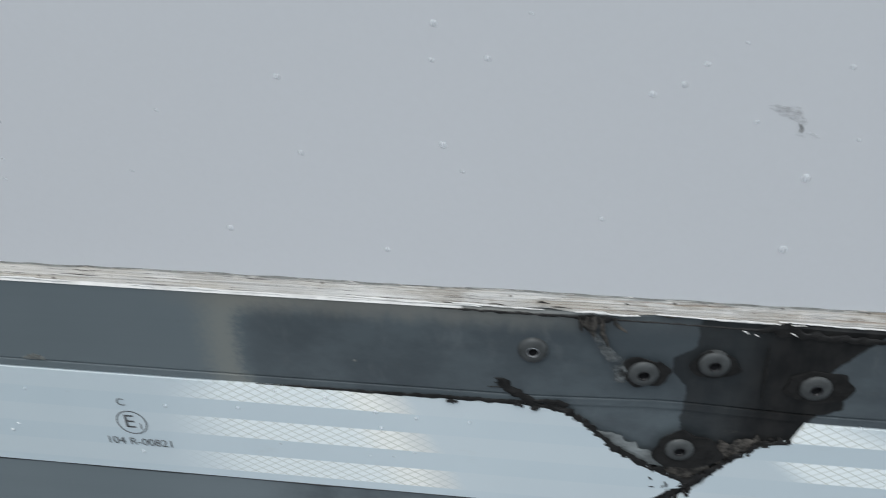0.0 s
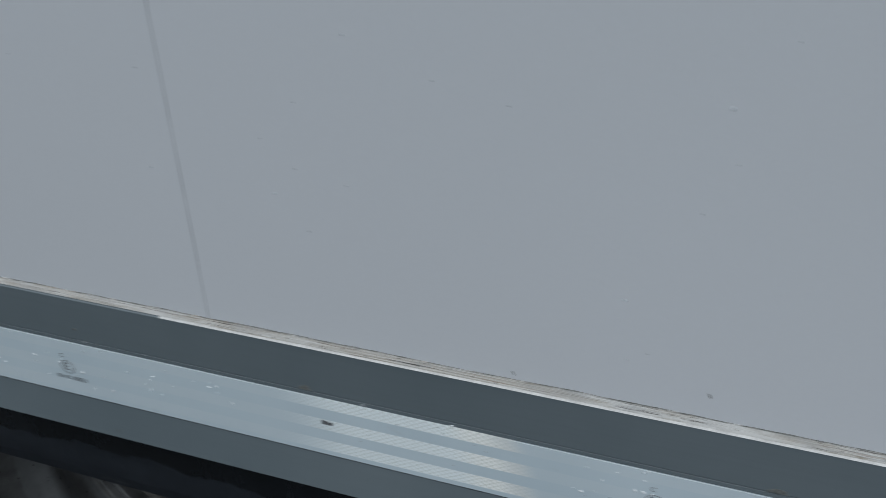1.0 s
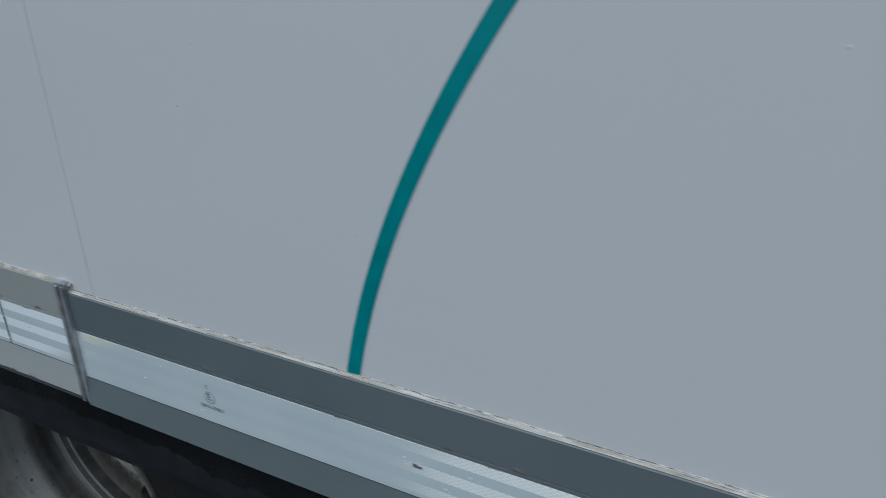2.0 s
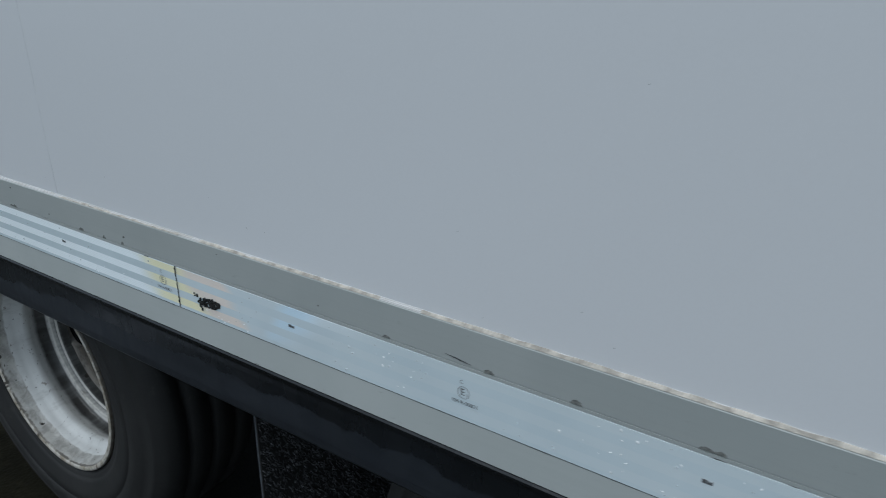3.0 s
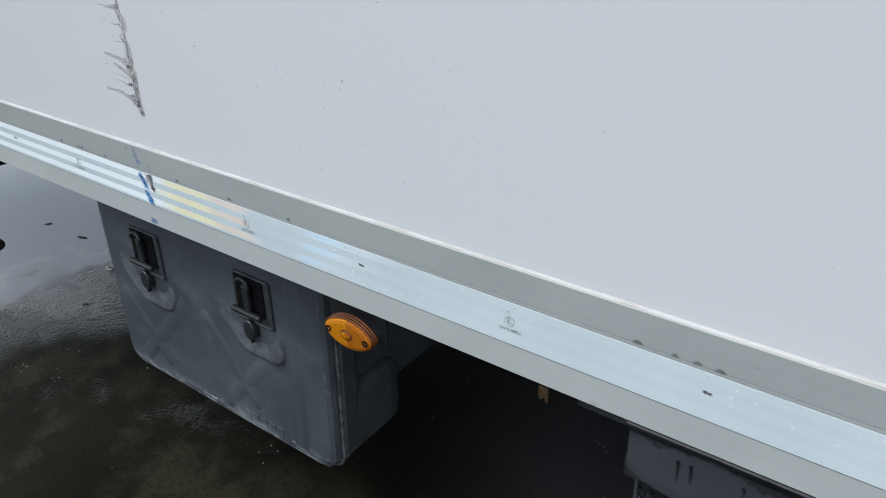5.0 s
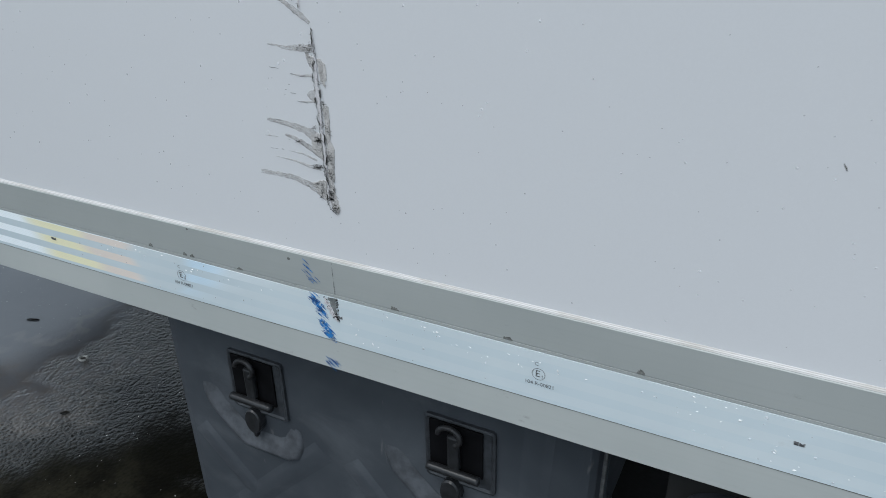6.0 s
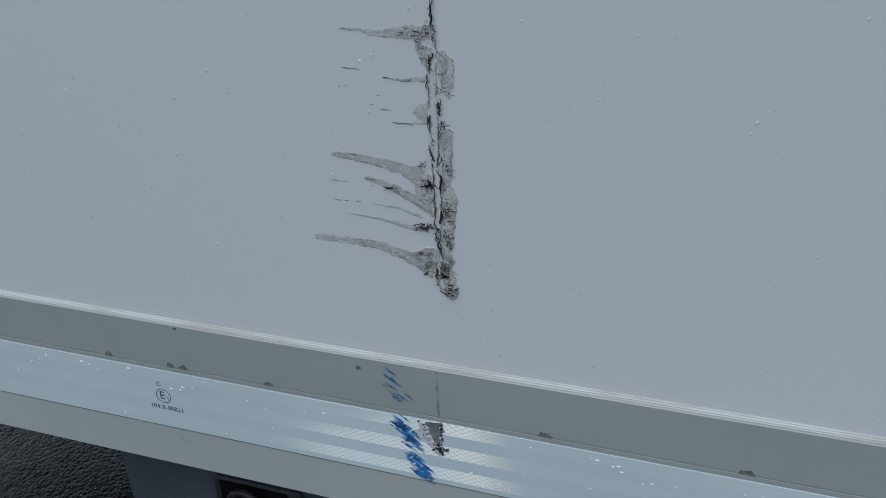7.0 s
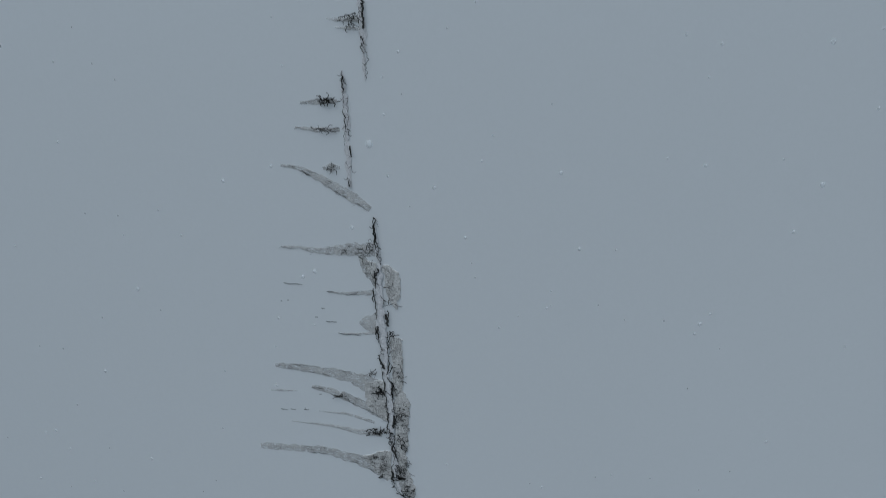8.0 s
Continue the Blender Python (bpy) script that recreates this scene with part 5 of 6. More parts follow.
for x, z, rx, rz, loops, runs, w in ((-0.4608, 1.0025, 0.0044, 0.0017, 5, 26, 0.0008), (-0.4614, 1.0408, 0.0034, 0.0020, 5, 6, 0.0005), (-0.4807, 1.0253, 0.0022, 0.0012, 2, 9, 0.0007), (-0.4601, 0.9842, 0.0046, 0.0018, 7, 6, 0.0004),
                                     (-0.4566, 1.0300, 0.0020, 0.0034, 2, 18, 0.0008), (-0.4598, 0.9711, 0.0008, 0.0008, 0, 4, 0.0010), (-0.4498, 0.9706, 0.0012, 0.0024, 1, 10, 0.0010), (-0.4473, 0.9998, 0.0034, 0.0042, 1, 2, 0.0009),
                                     (-0.4455, 0.9935, 0.0022, 0.0030, 4, 7, 0.0007), (-0.4450, 1.0400, 0.0018, 0.0040, 4, 3, 0.0004), (-0.4440, 0.9820, 0.0018, 0.0030, 5, 3, 0.0004), (-0.4735, 1.1947, 0.0042, 0.0008, 3, 22, 0.0006),
                                     (-0.4764, 1.1803, 0.0060, 0.0010, 4, 14, 0.0005), (-0.4743, 1.1603, 0.0028, 0.0012, 3, 8, 0.0005), (-0.4581, 1.2331, 0.0034, 0.0008, 3, 12, 0.0005), (-0.4583, 1.2300, 0.0034, 0.0008, 2, 10, 0.0005),
                                     (-0.4640, 1.1160, 0.0070, 0.0026, 6, 8, 0.0005), (-0.4570, 1.1180, 0.0020, 0.0030, 4, 5, 0.0005), (-0.4480, 1.0850, 0.0016, 0.0012, 3, 3, 0.0004), (-0.4482, 1.0675, 0.0014, 0.0020, 2, 8, 0.0005),
                                     (-0.4455, 0.9600, 0.0030, 0.0040, 5, 16, 0.0007), (-0.4475, 0.9760, 0.0030, 0.0050, 4, 12, 0.0006), (-0.4570, 0.9760, 0.0040, 0.0050, 3, 12, 0.0004), (-0.4460, 1.0130, 0.0030, 0.0060, 2, 10, 0.0005)):
    tangle(crack_net, x, z, rx, rz, loops, runs, w)
for j, outline in enumerate(flakes):
    x0, x1 = min(p[0] for p in outline), max(p[0] for p in outline)
    z0, z1 = min(p[1] for p in outline), max(p[1] for p in outline)
    x0, x1, z0, z1 = x0 * 0.7 + x1 * 0.3, x0 * 0.3 + x1 * 0.7, z0 * 0.85 + z1 * 0.15, z0 * 0.15 + z1 * 0.85
    for q in range(int((x1 - x0) * (z1 - z0) * 60000) + 3):
        tangle(crack_net, rnd.uniform(x0, x1), rnd.uniform(z0, z1), 0.0012, 0.0016, int(rnd.random() < 0.3), 1, 0.00035, PY - 0.0007)
for x, z, l in ((-0.507, 1.0952, 0.0105), (-0.485, 1.0727, 0.006), (-0.478, 1.0655, 0.012), (-0.483, 1.0910, 0.004), (-0.510, 1.0841, 0.001), (-0.506, 1.0847, 0.001), (-0.487, 1.0806, 0.002), (-0.491, 1.0750, 0.0015), (-0.4935, 1.0252, 0.0014), (-0.518, 1.0136, 0.004), (-0.512, 1.0138, 0.003), (-0.504, 1.0142, 0.003)):
    strip(crack_net, [(x, z, 0.0003), (x + l * 0.3, z - l * 0.06, 0.0004), (x + l * 0.6, z - l * 0.03, 0.0003), (x + l, z - l * 0.08, 0.0003)], PY - 0.0003)
tagged(part("cracks", crack_net, CRACK, trailer, "fine black cracks along the scrape"), kind="stuff")
# blue paint transfer and torn tape under the scrape
rnd = random.Random(3)
for k, (cx, cz, n, w, sx, sz) in enumerate(((-0.488, 0.884, 4, 0.013, 0.003, 0.003), (-0.479, 0.873, 3, 0.010, 0.003, 0.004), (-0.4795, 0.849, 20, 0.014, 0.0028, 0.0028), (-0.474, 0.838, 20, 0.013, 0.0026, 0.0034),
                                        (-0.471, 0.8205, 16, 0.012, 0.0024, 0.0022), (-0.467, 0.8125, 22, 0.014, 0.0028, 0.0026), (-0.463, 0.8065, 12, 0.011, 0.0026, 0.0018), (-0.462, 0.776, 12, 0.010, 0.005, 0.0030))):
    bm = bmesh.new()
    for _ in range(int(n * 1.5)):
        x, z, l = cx + rnd.gauss(0, sx), cz + rnd.gauss(0, sz), w * rnd.uniform(0.4, 1.2)
        ribbon(bm, [(x - l * 0.42, z + l * 0.26, 0.0004), (x, z, 0.0013), (x + l * 0.42, z - l * 0.30, 0.0003)], 0.00025, -0.0005 if cz > 0.79 else -0.0049, 0.3, 0.001, 3)
    part("blue_scuff", bm, BLUE, trailer, "bright blue paint transfer streaks")
bm = bmesh.new()
ribbon(bm, [(-0.4575, 0.8572, 0.012), (-0.4565, 0.848, 0.010), (-0.4545, 0.840, 0.004), (-0.4535, 0.836, 0.001)], 0.0006, -0.0005, 0.5)
part("torn_tape", bm, TORN_STRIP, trailer, "torn grey patch in the tape")
bm = bmesh.new()
ribbon(bm, [(-0.4665, 0.855, 0.003), (-0.4625, 0.846, 0.007), (-0.4575, 0.837, 0.007), (-0.4525, 0.829, 0.002)], 0.0007, -0.0006, 0.6)
part("torn_tape", bm, SPINE, trailer, "pale torn film hanging from the tape")
bm = bmesh.new()
spots = [(-0.4665 + 0.016 * f + rnd.gauss(0, 0.0012), 0.855 - 0.026 * f + rnd.gauss(0, 0.0014), rnd.uniform(0.0004, 0.0010)) for f in [i / 40 for i in range(41)]]
spots += [(-0.4515 + rnd.gauss(0, 0.0006), rnd.uniform(0.838, 0.857), rnd.uniform(0.0004, 0.0009)) for _ in range(26)]
spots += [(-0.4545 + rnd.gauss(0, 0.0025), 0.8345 + rnd.gauss(0, 0.0018), rnd.uniform(0.0005, 0.0011)) for _ in range(16)]
clumps(bm, spots, -0.0010, 12)
part("torn_edge", bm, TAR, trailer, "black crumbs along the torn edge")
# faint crease, its shade painted as a slightly darker streak
part("rail_crease", ribbon(bmesh.new(), [(-0.4545, 0.899, 0.0010), (-0.4535, 0.862, 0.0016)], 0.0002, 0.0, 0.3), smear_material("faint_crease_tone", (0.24, 0.255, 0.25), 0.40, 0.70, (200, 200, 80)), trailer)
# small chips in the gelcoat
rnd = random.Random(12)
for x, z, r in ((0.814, 0.992, 0.0035), (0.806, 0.975, 0.0018), (0.793, 1.028, 0.0016), (0.803, 1.012, 0.004), (0.82, 1.008, 0.0012), (0.775, 1.045, 0.003), (1.743, 0.935, 0.0012), (-0.013, 1.071, 0.0035), (4.07, 0.915, 0.0022), (3.955, 0.903, 0.0022)):
    r *= 0.9
    path = [(x - r * 0.5, z + r * 0.8, 0.0004), (x, z, r * 0.45), (x + r * 0.4, z - r * 0.8, 0.0004)]
    part("gelcoat_chip", ribbon(bmesh.new(), path, 0.0003, PY, 0.5, 0.0006, 3), DIRT, trailer)
RUB = smear_material("faint_rub", (0.48, 0.48, 0.48), 0.42, 0.78, (120, 120, 300))
part("rub_mark", ribbon(bmesh.new(), [(4.7275, 0.9680, 0.001), (4.7343, 0.9668, 0.0038), (4.7385, 0.9630, 0.001)], 0.0001, PY, 0.3, 0.001, 3), RUB, trailer)
part("rub_mark", ribbon(bmesh.new(), [(4.737, 0.9598, 0.0006), (4.7405, 0.9596, 0.0022), (4.7435, 0.9592, 0.0006)], 0.0001, PY, 0.3, 0.001, 3), RUB, trailer)
part("rub_mark", ribbon(bmesh.new(), [(4.7372, 0.9632, 0.0003), (4.7382, 0.9615, 0.0007), (4.7378, 0.9605, 0.0003)], 0.0001, PY, 0.3, 0.0005, 3), DIRT, trailer)

# ---- chassis under the deck ----
for y in (0.72, 1.72):
    bm = bmesh.new()
    box(bm, X0 + 0.3, X1 - 0.2, y, y + 0.12, 0.50, 0.52)
    box(bm, X0 + 0.3, X1 - 0.2, y + 0.054, y + 0.066, 0.52, 0.77)
    box(bm, X0 + 0.3, X1 - 0.2, y, y + 0.12, 0.77, 0.79)
    part("chassis_beam", bm, CHASSIS, trailer)
for i, x in enumerate(spread(X0 + 0.55, X1 - 0.3, 0.62)):
    part("crossmember", slab(x, x + 0.05, 0.075, DEEP - 0.075, 0.71, 0.789), CHASSIS, trailer)
part("support_beam", slab(-1.62, -1.46, 0.05, DEEP - 0.05, 0.60, 0.788, 0.004), CHASSIS, trailer)

# black guard beam below the rail, with a lipped top edge
beam = [(0.0060, 0.7660), (-0.0025, 0.7655), (-0.0042, 0.7635), (-0.0036, 0.7605), (0.0020, 0.7565), (0.0070, 0.7515), (0.0085, 0.7450), (0.0082, 0.7380), (0.0092, 0.6880), (0.0105, 0.6760), (0.0180, 0.6668), (0.046, 0.6660),
        (0.046, 0.672), (0.024, 0.672), (0.022, 0.680), (0.026, 0.738), (0.026, 0.756), (0.055, 0.759), (0.055, 0.7660)]
END = 0.376


def guard(x, i):
    if x < END + 0.06 and 8 <= i <= 14:
        return (0, 0.016 * ((END + 0.06 - x) / 0.06) ** 2.4)
    return (wobble(x, 2.2, 0.0015, 5) if 4 <= i < 10 else 0, 0)


part("guard_beam", sweep(bmesh.new(), beam, spread(END, END + 0.06, 0.005) + spread(END + 0.08, X1 - 0.25, 0.05), guard), BLACK, trailer, "scuffed black steel guard beam")
part("guard_lip", slab(END - 0.060, END, 0.000, 0.055, 0.756, 0.7655, 0.001), BLACK, trailer)
part("guard_back", slab(END, X1 - 0.25, 0.055, 0.06, 0.68, 0.762), CHASSIS, trailer)
# small bump added to stand for a light speck on the beam
bm = bmesh.new()
lathe(bm, [(0.0018, 0.012), (0.0018, 0.0086), (0.0013, 0.0079), (0.0002, 0.0076)], 8, (0.789, 0.7012))
part("guard_speck", bm, STEEL_DARK, trailer, "tiny raised speck on the guard beam", True)

for x, l in ((0.432, 0.030), (0.446, 0.026), (0.50, 0.012)):
    bm = bmesh.new()
    path = [(x, 0.733), (x + 0.0008, 0.733 - l * 0.6), (x + 0.0004, 0.733 - l)]
    net = [[bm.verts.new((px + u * w, 0.0068 + (0.733 - pz) * 0.02, pz)) for u in (-1, 1)] for (px, pz), w in zip(path, (0.0019, 0.0008, 0.0003))]
    for a, b in zip(net, net[1:]):
        bm.faces.new((a[0], a[1], b[1], b[0]))
    part("oil_drip", bm, HOLLOW, trailer)

# ---- wheels ----
WX, WZ, WY = 0.894, 0.399, 0.1265


def wheel(cx):
    """A deep-dished steel wheel: rim, disc with vent holes, hub cap, tyre."""
    c = (cx, WZ)
    bm = bmesh.new()
    lathe(bm, [(0.2275, 0.142), (0.2335, 0.136), (0.2337, 0.130), (0.2322, 0.1268), (0.2285, 0.1258), (0.2235, 0.1268), (0.2212, 0.1290), (0.2205, 0.1320), (0.2178, 0.1450), (0.2160, 0.1540), (0.2128, 0.1580), (0.2112, 0.172),
               (0.2070, 0.180), (0.1995, 0.189), (0.1978, 0.195), (0.1990, 0.204), (0.2080, 0.214), (0.2110, 0.222), (0.2100, 0.240), (0.2020, 0.2480), (0.1945, 0.2490), (0.1905, 0.2470), (0.1880, 0.2430), (0.1855, 0.2425),
               (0.1838, 0.2460), (0.1835, 0.2560), (0.1812, 0.2575), (0.1795, 0.2530), (0.1772, 0.2525), (0.1752, 0.2570), (0.1745, 0.268), (0.1720, 0.2745)], 96, c)
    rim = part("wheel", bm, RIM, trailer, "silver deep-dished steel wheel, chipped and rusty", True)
    # disc with round vent holes cut through, and a paler cone round the hub
    holes = [(cx + 0.146 * math.cos(a), WZ + 0.146 * math.sin(a)) for a in (radians(187), radians(277), radians(7), radians(97))]

    def sheet(radii, depth, steps=160):
        bm = bmesh.new()
        net = [[bm.verts.new((cx + r * math.cos(2 * math.pi * k / steps), depth(r), WZ + r * math.sin(2 * math.pi * k / steps))) for k in range(steps)] for r in radii]
        for i in range(len(radii) - 1):
            for k in range(steps):
                q = (net[i][k], net[i][(k + 1) % steps], net[i + 1][(k + 1) % steps], net[i + 1][k])
                mx, mz = sum(v.co.x for v in q) / 4, sum(v.co.z for v in q) / 4
                if all(math.hypot(mx - hx, mz - hz) > 0.0415 for hx, hz in holes):
                    bm.faces.new(q)
        return bm

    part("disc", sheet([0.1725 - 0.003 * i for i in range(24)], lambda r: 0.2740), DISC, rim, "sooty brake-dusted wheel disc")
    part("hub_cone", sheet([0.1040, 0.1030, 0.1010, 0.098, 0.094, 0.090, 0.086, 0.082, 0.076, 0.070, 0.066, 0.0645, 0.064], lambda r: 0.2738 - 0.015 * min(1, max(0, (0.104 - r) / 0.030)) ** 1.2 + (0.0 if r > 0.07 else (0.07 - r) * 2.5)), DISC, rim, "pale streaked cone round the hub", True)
    for hx, hz in holes:
        bm = bmesh.new()
        lathe(bm, [(0.0462, 0.2742), (0.0436, 0.2727), (0.0406, 0.2727), (0.0396, 0.2740), (0.0392, 0.286)], 36, (hx, hz))
        collar = part("vent_hole", bm, DISC, rim, smooth=True)
        bm = bmesh.new()
        box(bm, hx - 0.019, hx + 0.019, 0.284, 0.289, hz - 0.0045, hz + 0.0045, 0.001)
        box(bm, hx - 0.0045, hx + 0.0045, 0.2825, 0.2875, hz - 0.019, hz + 0.019, 0.001)
        bmesh.ops.rotate(bm, cent=(hx, 0.28, hz), matrix=Matrix.Rotation(radians(35), 3, "Y"), verts=bm.verts)
        part("brake_adjuster", bm, HOLLOW, collar)
    bm = bmesh.new()
    lathe(bm, [(0.066, 0.285), (0.0645, 0.268), (0.062, 0.2635), (0.056, 0.2620), (0.040, 0.2610), (0.0005, 0.2605)], 40, c)
    part("hub_cap", bm, STEEL_DARK, rim, "dark hub cap with chalk scribble")
    bm = bmesh.new()
    for pts in (((-0.034, 0.010), (-0.037, -0.012), (0.0, -0.013), (0.034, -0.018), (0.036, -0.008)), ((-0.036, 0.004), (-0.014, 0.0), (-0.006, 0.012), (0.002, -0.002), (0.008, 0.008), (0.012, -0.003), (0.024, -0.006)), ((-0.026, 0.03), (-0.022, 0.018), (-0.012, 0.017), (-0.010, 0.028))):
        for (ax, az), (bx, bz) in zip(pts, pts[1:]):
            d = Vector((bx - ax, bz - az)).normalized()
            o = Vector((-d.y, d.x)) * 0.0009
            prism(bm, [(cx + ax + o.x, WZ + az + o.y), (cx + ax - o.x, WZ + az - o.y), (cx + bx - o.x, WZ + bz - o.y), (cx + bx + o.x, WZ + bz + o.y)], 0.2602, 0.2608)
    part("chalk_mark", bm, CHALK, rim)
    bm = bmesh.new()
    lathe(bm, [(0.2290, 0.142), (0.2350, 0.1330), (0.2450, 0.1265), (0.2500, 0.1270), (0.2510, 0.1255), (0.2600, 0.1225), (0.2850, 0.1175), (0.3000, 0.1150), (0.3010, 0.1160), (0.3050, 0.1160), (0.3060, 0.1145),
               (0.3250, 0.1145), (0.3450, 0.1180), (0.3620, 0.1240), (0.3630, 0.1225), (0.3700, 0.1255), (0.3850, 0.1340), (0.3930, 0.1420), (0.3985, 0.1560),
               (0.3995, 0.178), (0.3900, 0.180), (0.3900, 0.188), (0.3995, 0.190), (0.4000, 0.232), (0.3900, 0.234), (0.3900, 0.242), (0.4000, 0.244), (0.4000, 0.286), (0.3900, 0.288), (0.3900, 0.296), (0.3995, 0.298),
               (0.3980, 0.330), (0.3900, 0.345), (0.3600, 0.362), (0.3000, 0.372), (0.2400, 0.360), (0.2200, 0.345)], 96, c)
    part("tyre", bm, RUBBER, rim, "worn black tyre with dusty sidewall", True)
    bm = bmesh.new()
    lathe(bm, [(0.2200, 0.345), (0.2000, 0.34), (0.19, 0.28), (0.176, 0.272)], 48, c)
    part("inner_rim", bm, CHASSIS, rim)
    bm = bmesh.new()
    lathe(bm, [(0.17, 0.285), (0.17, 0.40), (0.09, 0.42), (0.09, 1.2)], 32, c)
    part("brake_drum", bm, CHASSIS, rim)
    bm = bmesh.new()
    lathe(bm, [(0.09, 1.2), (0.09, DEEP - 0.42), (0.21, DEEP - 0.40), (0.23, DEEP - 0.36), (0.30, DEEP - 0.372), (0.36, DEEP - 0.362), (0.39, DEEP - 0.345), (0.399, DEEP - 0.32), (0.399, DEEP - 0.16), (0.385, DEEP - 0.134), (0.345, DEEP - 0.118),
               (0.30, DEEP - 0.115), (0.245, DEEP - 0.1265), (0.22, DEEP - 0.14), (0.21, DEEP - 0.22), (0.17, DEEP - 0.27), (0.07, DEEP - 0.25), (0.001, DEEP - 0.23)], 64, c)
    part("far_wheel", bm, RUBBER, rim, smooth=True)


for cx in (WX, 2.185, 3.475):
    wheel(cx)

# ---- mudflaps ----
def mudflap(x, lean, top, bottom, label):
    flap = thing("mudflap", (x, 0.28, bottom), label, "mudflap", "mudflaps between the wheels")
    bm = bmesh.new()
    n = 12
    rings = []
    for i in range(n + 1):
        f = i / n
        cxx = x + lean * f ** 1.5
        z = top + (bottom - top) * f
        o = 0.115 - 0.02 * f
        rings.append([bm.verts.new(p) for p in ((cxx, o, z), (cxx + 0.005, o, z), (cxx + 0.005, 0.42, z), (cxx, 0.42, z))])
    for a, b in zip(rings, rings[1:]):
        for j in range(4):
            bm.faces.new((a[j], a[(j + 1) % 4], b[(j + 1) % 4], b[j]))
    bm.faces.new(rings[0]), bm.faces.new(rings[-1][::-1])
    part("sheet", bm, CHASSIS, flap)
    # anti-spray bristles
    rnd = random.Random(21)
    verts, faces = [], []
    for i in range(7000):
        f, v = rnd.random(), rnd.random()
        cxx = x + lean * f ** 1.5 + 0.005
        z, y = top + (bottom - top) * f, 0.115 - 0.02 * f + 0.002 + v * 0.3
        l, w, d = rnd.uniform(-0.001, 0.0035), rnd.uniform(0.0007, 0.0016), rnd.uniform(0.002, 0.006)
        k = len(verts)
        verts += [(cxx, y - w, z), (cxx, y + w, z), (cxx, y, z + w * 2), (cxx + d, y + rnd.uniform(-0.003, 0.003), z - l)]
        faces += [(k, k + 1, k + 3), (k + 1, k + 2, k + 3), (k + 2, k, k + 3)]
    me = bpy.data.meshes.new("bristles")
    me.from_pydata(verts, [], faces)
    tagged(part("bristles", me, BRISTLE, flap), kind="stuff")
    # edge highlight and wear painted together as one pale strip
    bm = bmesh.new()
    for a, b in zip(spread(0, 1, 1 / n), spread(0, 1, 1 / n)[1:]):
        q = [(x + lean * f ** 1.5, 0.1145 - 0.02 * f, top + (bottom - top) * f) for f in (a, b)]
        bm.faces.new([bm.verts.new(p) for p in ((q[0][0] - 0.0005, q[0][1], q[0][2]), (q[0][0] + 0.003, q[0][1], q[0][2]), (q[1][0] + 0.003, q[1][1], q[1][2]), (q[1][0] - 0.0005, q[1][1], q[1][2]))])
    part("pale_edge", bm, WORN, flap)
    bm = bmesh.new()
    box(bm, x - 0.012, x + 0.02, 0.10, 0.44, top - 0.01, top + 0.025, 0.002)
    box(bm, x - 0.004, x + 0.004, 0.40, 0.42, top, 0.79)
    part("hanger", bm, STEEL_DARK, flap)


def bristle_material():
    k = Mat("dusty_plastic_bristles", rough=0.55)
    g = k.n.new("ShaderNodeNewGeometry")
    patchy = k.math("MULTIPLY", k.ramp(g.outputs["Random Per Island"], 0.35, 1.0), k.ramp(k.noise(38, 4, 0.7), 0.38, 0.62, 0.25, 1.0))
    k.color(k.mix(patchy, (0.006, 0.006, 0.007), (0.15, 0.15, 0.158)))
    return k.m


BRISTLE = bristle_material()
mudflap(0.352, 0.04, 0.60, 0.19, "black bristled anti-spray mudflap ahead of the wheel")
mudflap(1.575, 0.02, 0.60, 0.19, "black bristled anti-spray mudflap between two wheels")
mudflap(2.86, 0.02, 0.60, 0.19, "black bristled anti-spray mudflap between two wheels")

# ---- toolbox ----
BX0, BX1, BZ0, BZ1, BY = -0.834, -0.178, 0.296, 0.752, 0.085
toolbox = thing("toolbox", (-0.5, 0.25, BZ0), "faded black plastic toolbox hanging under the rail, two latches", "toolbox")


def rounded(x0, x1, z0, z1, r, n=6, lean=0.0):
    """A rounded outline; lean draws the right side in towards the bottom."""
    out = []
    for cx, cz, a0 in ((x1 - r, z0 + r, -90), (x1 - r, z1 - r, 0), (x0 + r, z1 - r, 90), (x0 + r, z0 + r, 180)):
        out += [(cx + r * math.cos(radians(a0 + 90 * i / n)), cz + r * math.sin(radians(a0 + 90 * i / n))) for i in range(n + 1)]
    return [(x - (lean * (z1 - z) / (z1 - z0) if x > (x0 + x1) / 2 else 0), z) for x, z in out]


def shell(outline, layers):
    """An outline of (x, z) drawn through layers of (y, inset)."""
    bm = bmesh.new()
    cx = (max(p[0] for p in outline) + min(p[0] for p in outline)) / 2
    cz = (max(p[1] for p in outline) + min(p[1] for p in outline)) / 2
    w = max(p[0] for p in outline) - cx
    h = max(p[1] for p in outline) - cz
    rings = [[bm.verts.new((cx + (x - cx) * (w - s) / w, y, cz + (z - cz) * (h - s) / h)) for x, z in outline] for y, s in layers]
    n = len(outline)
    for a, b in zip(rings, rings[1:]):
        for i in range(n):
            bm.faces.new((a[i], a[(i + 1) % n], b[(i + 1) % n], b[i]))
    bm.faces.new(rings[0]), bm.faces.new(rings[-1][::-1])
    return bm


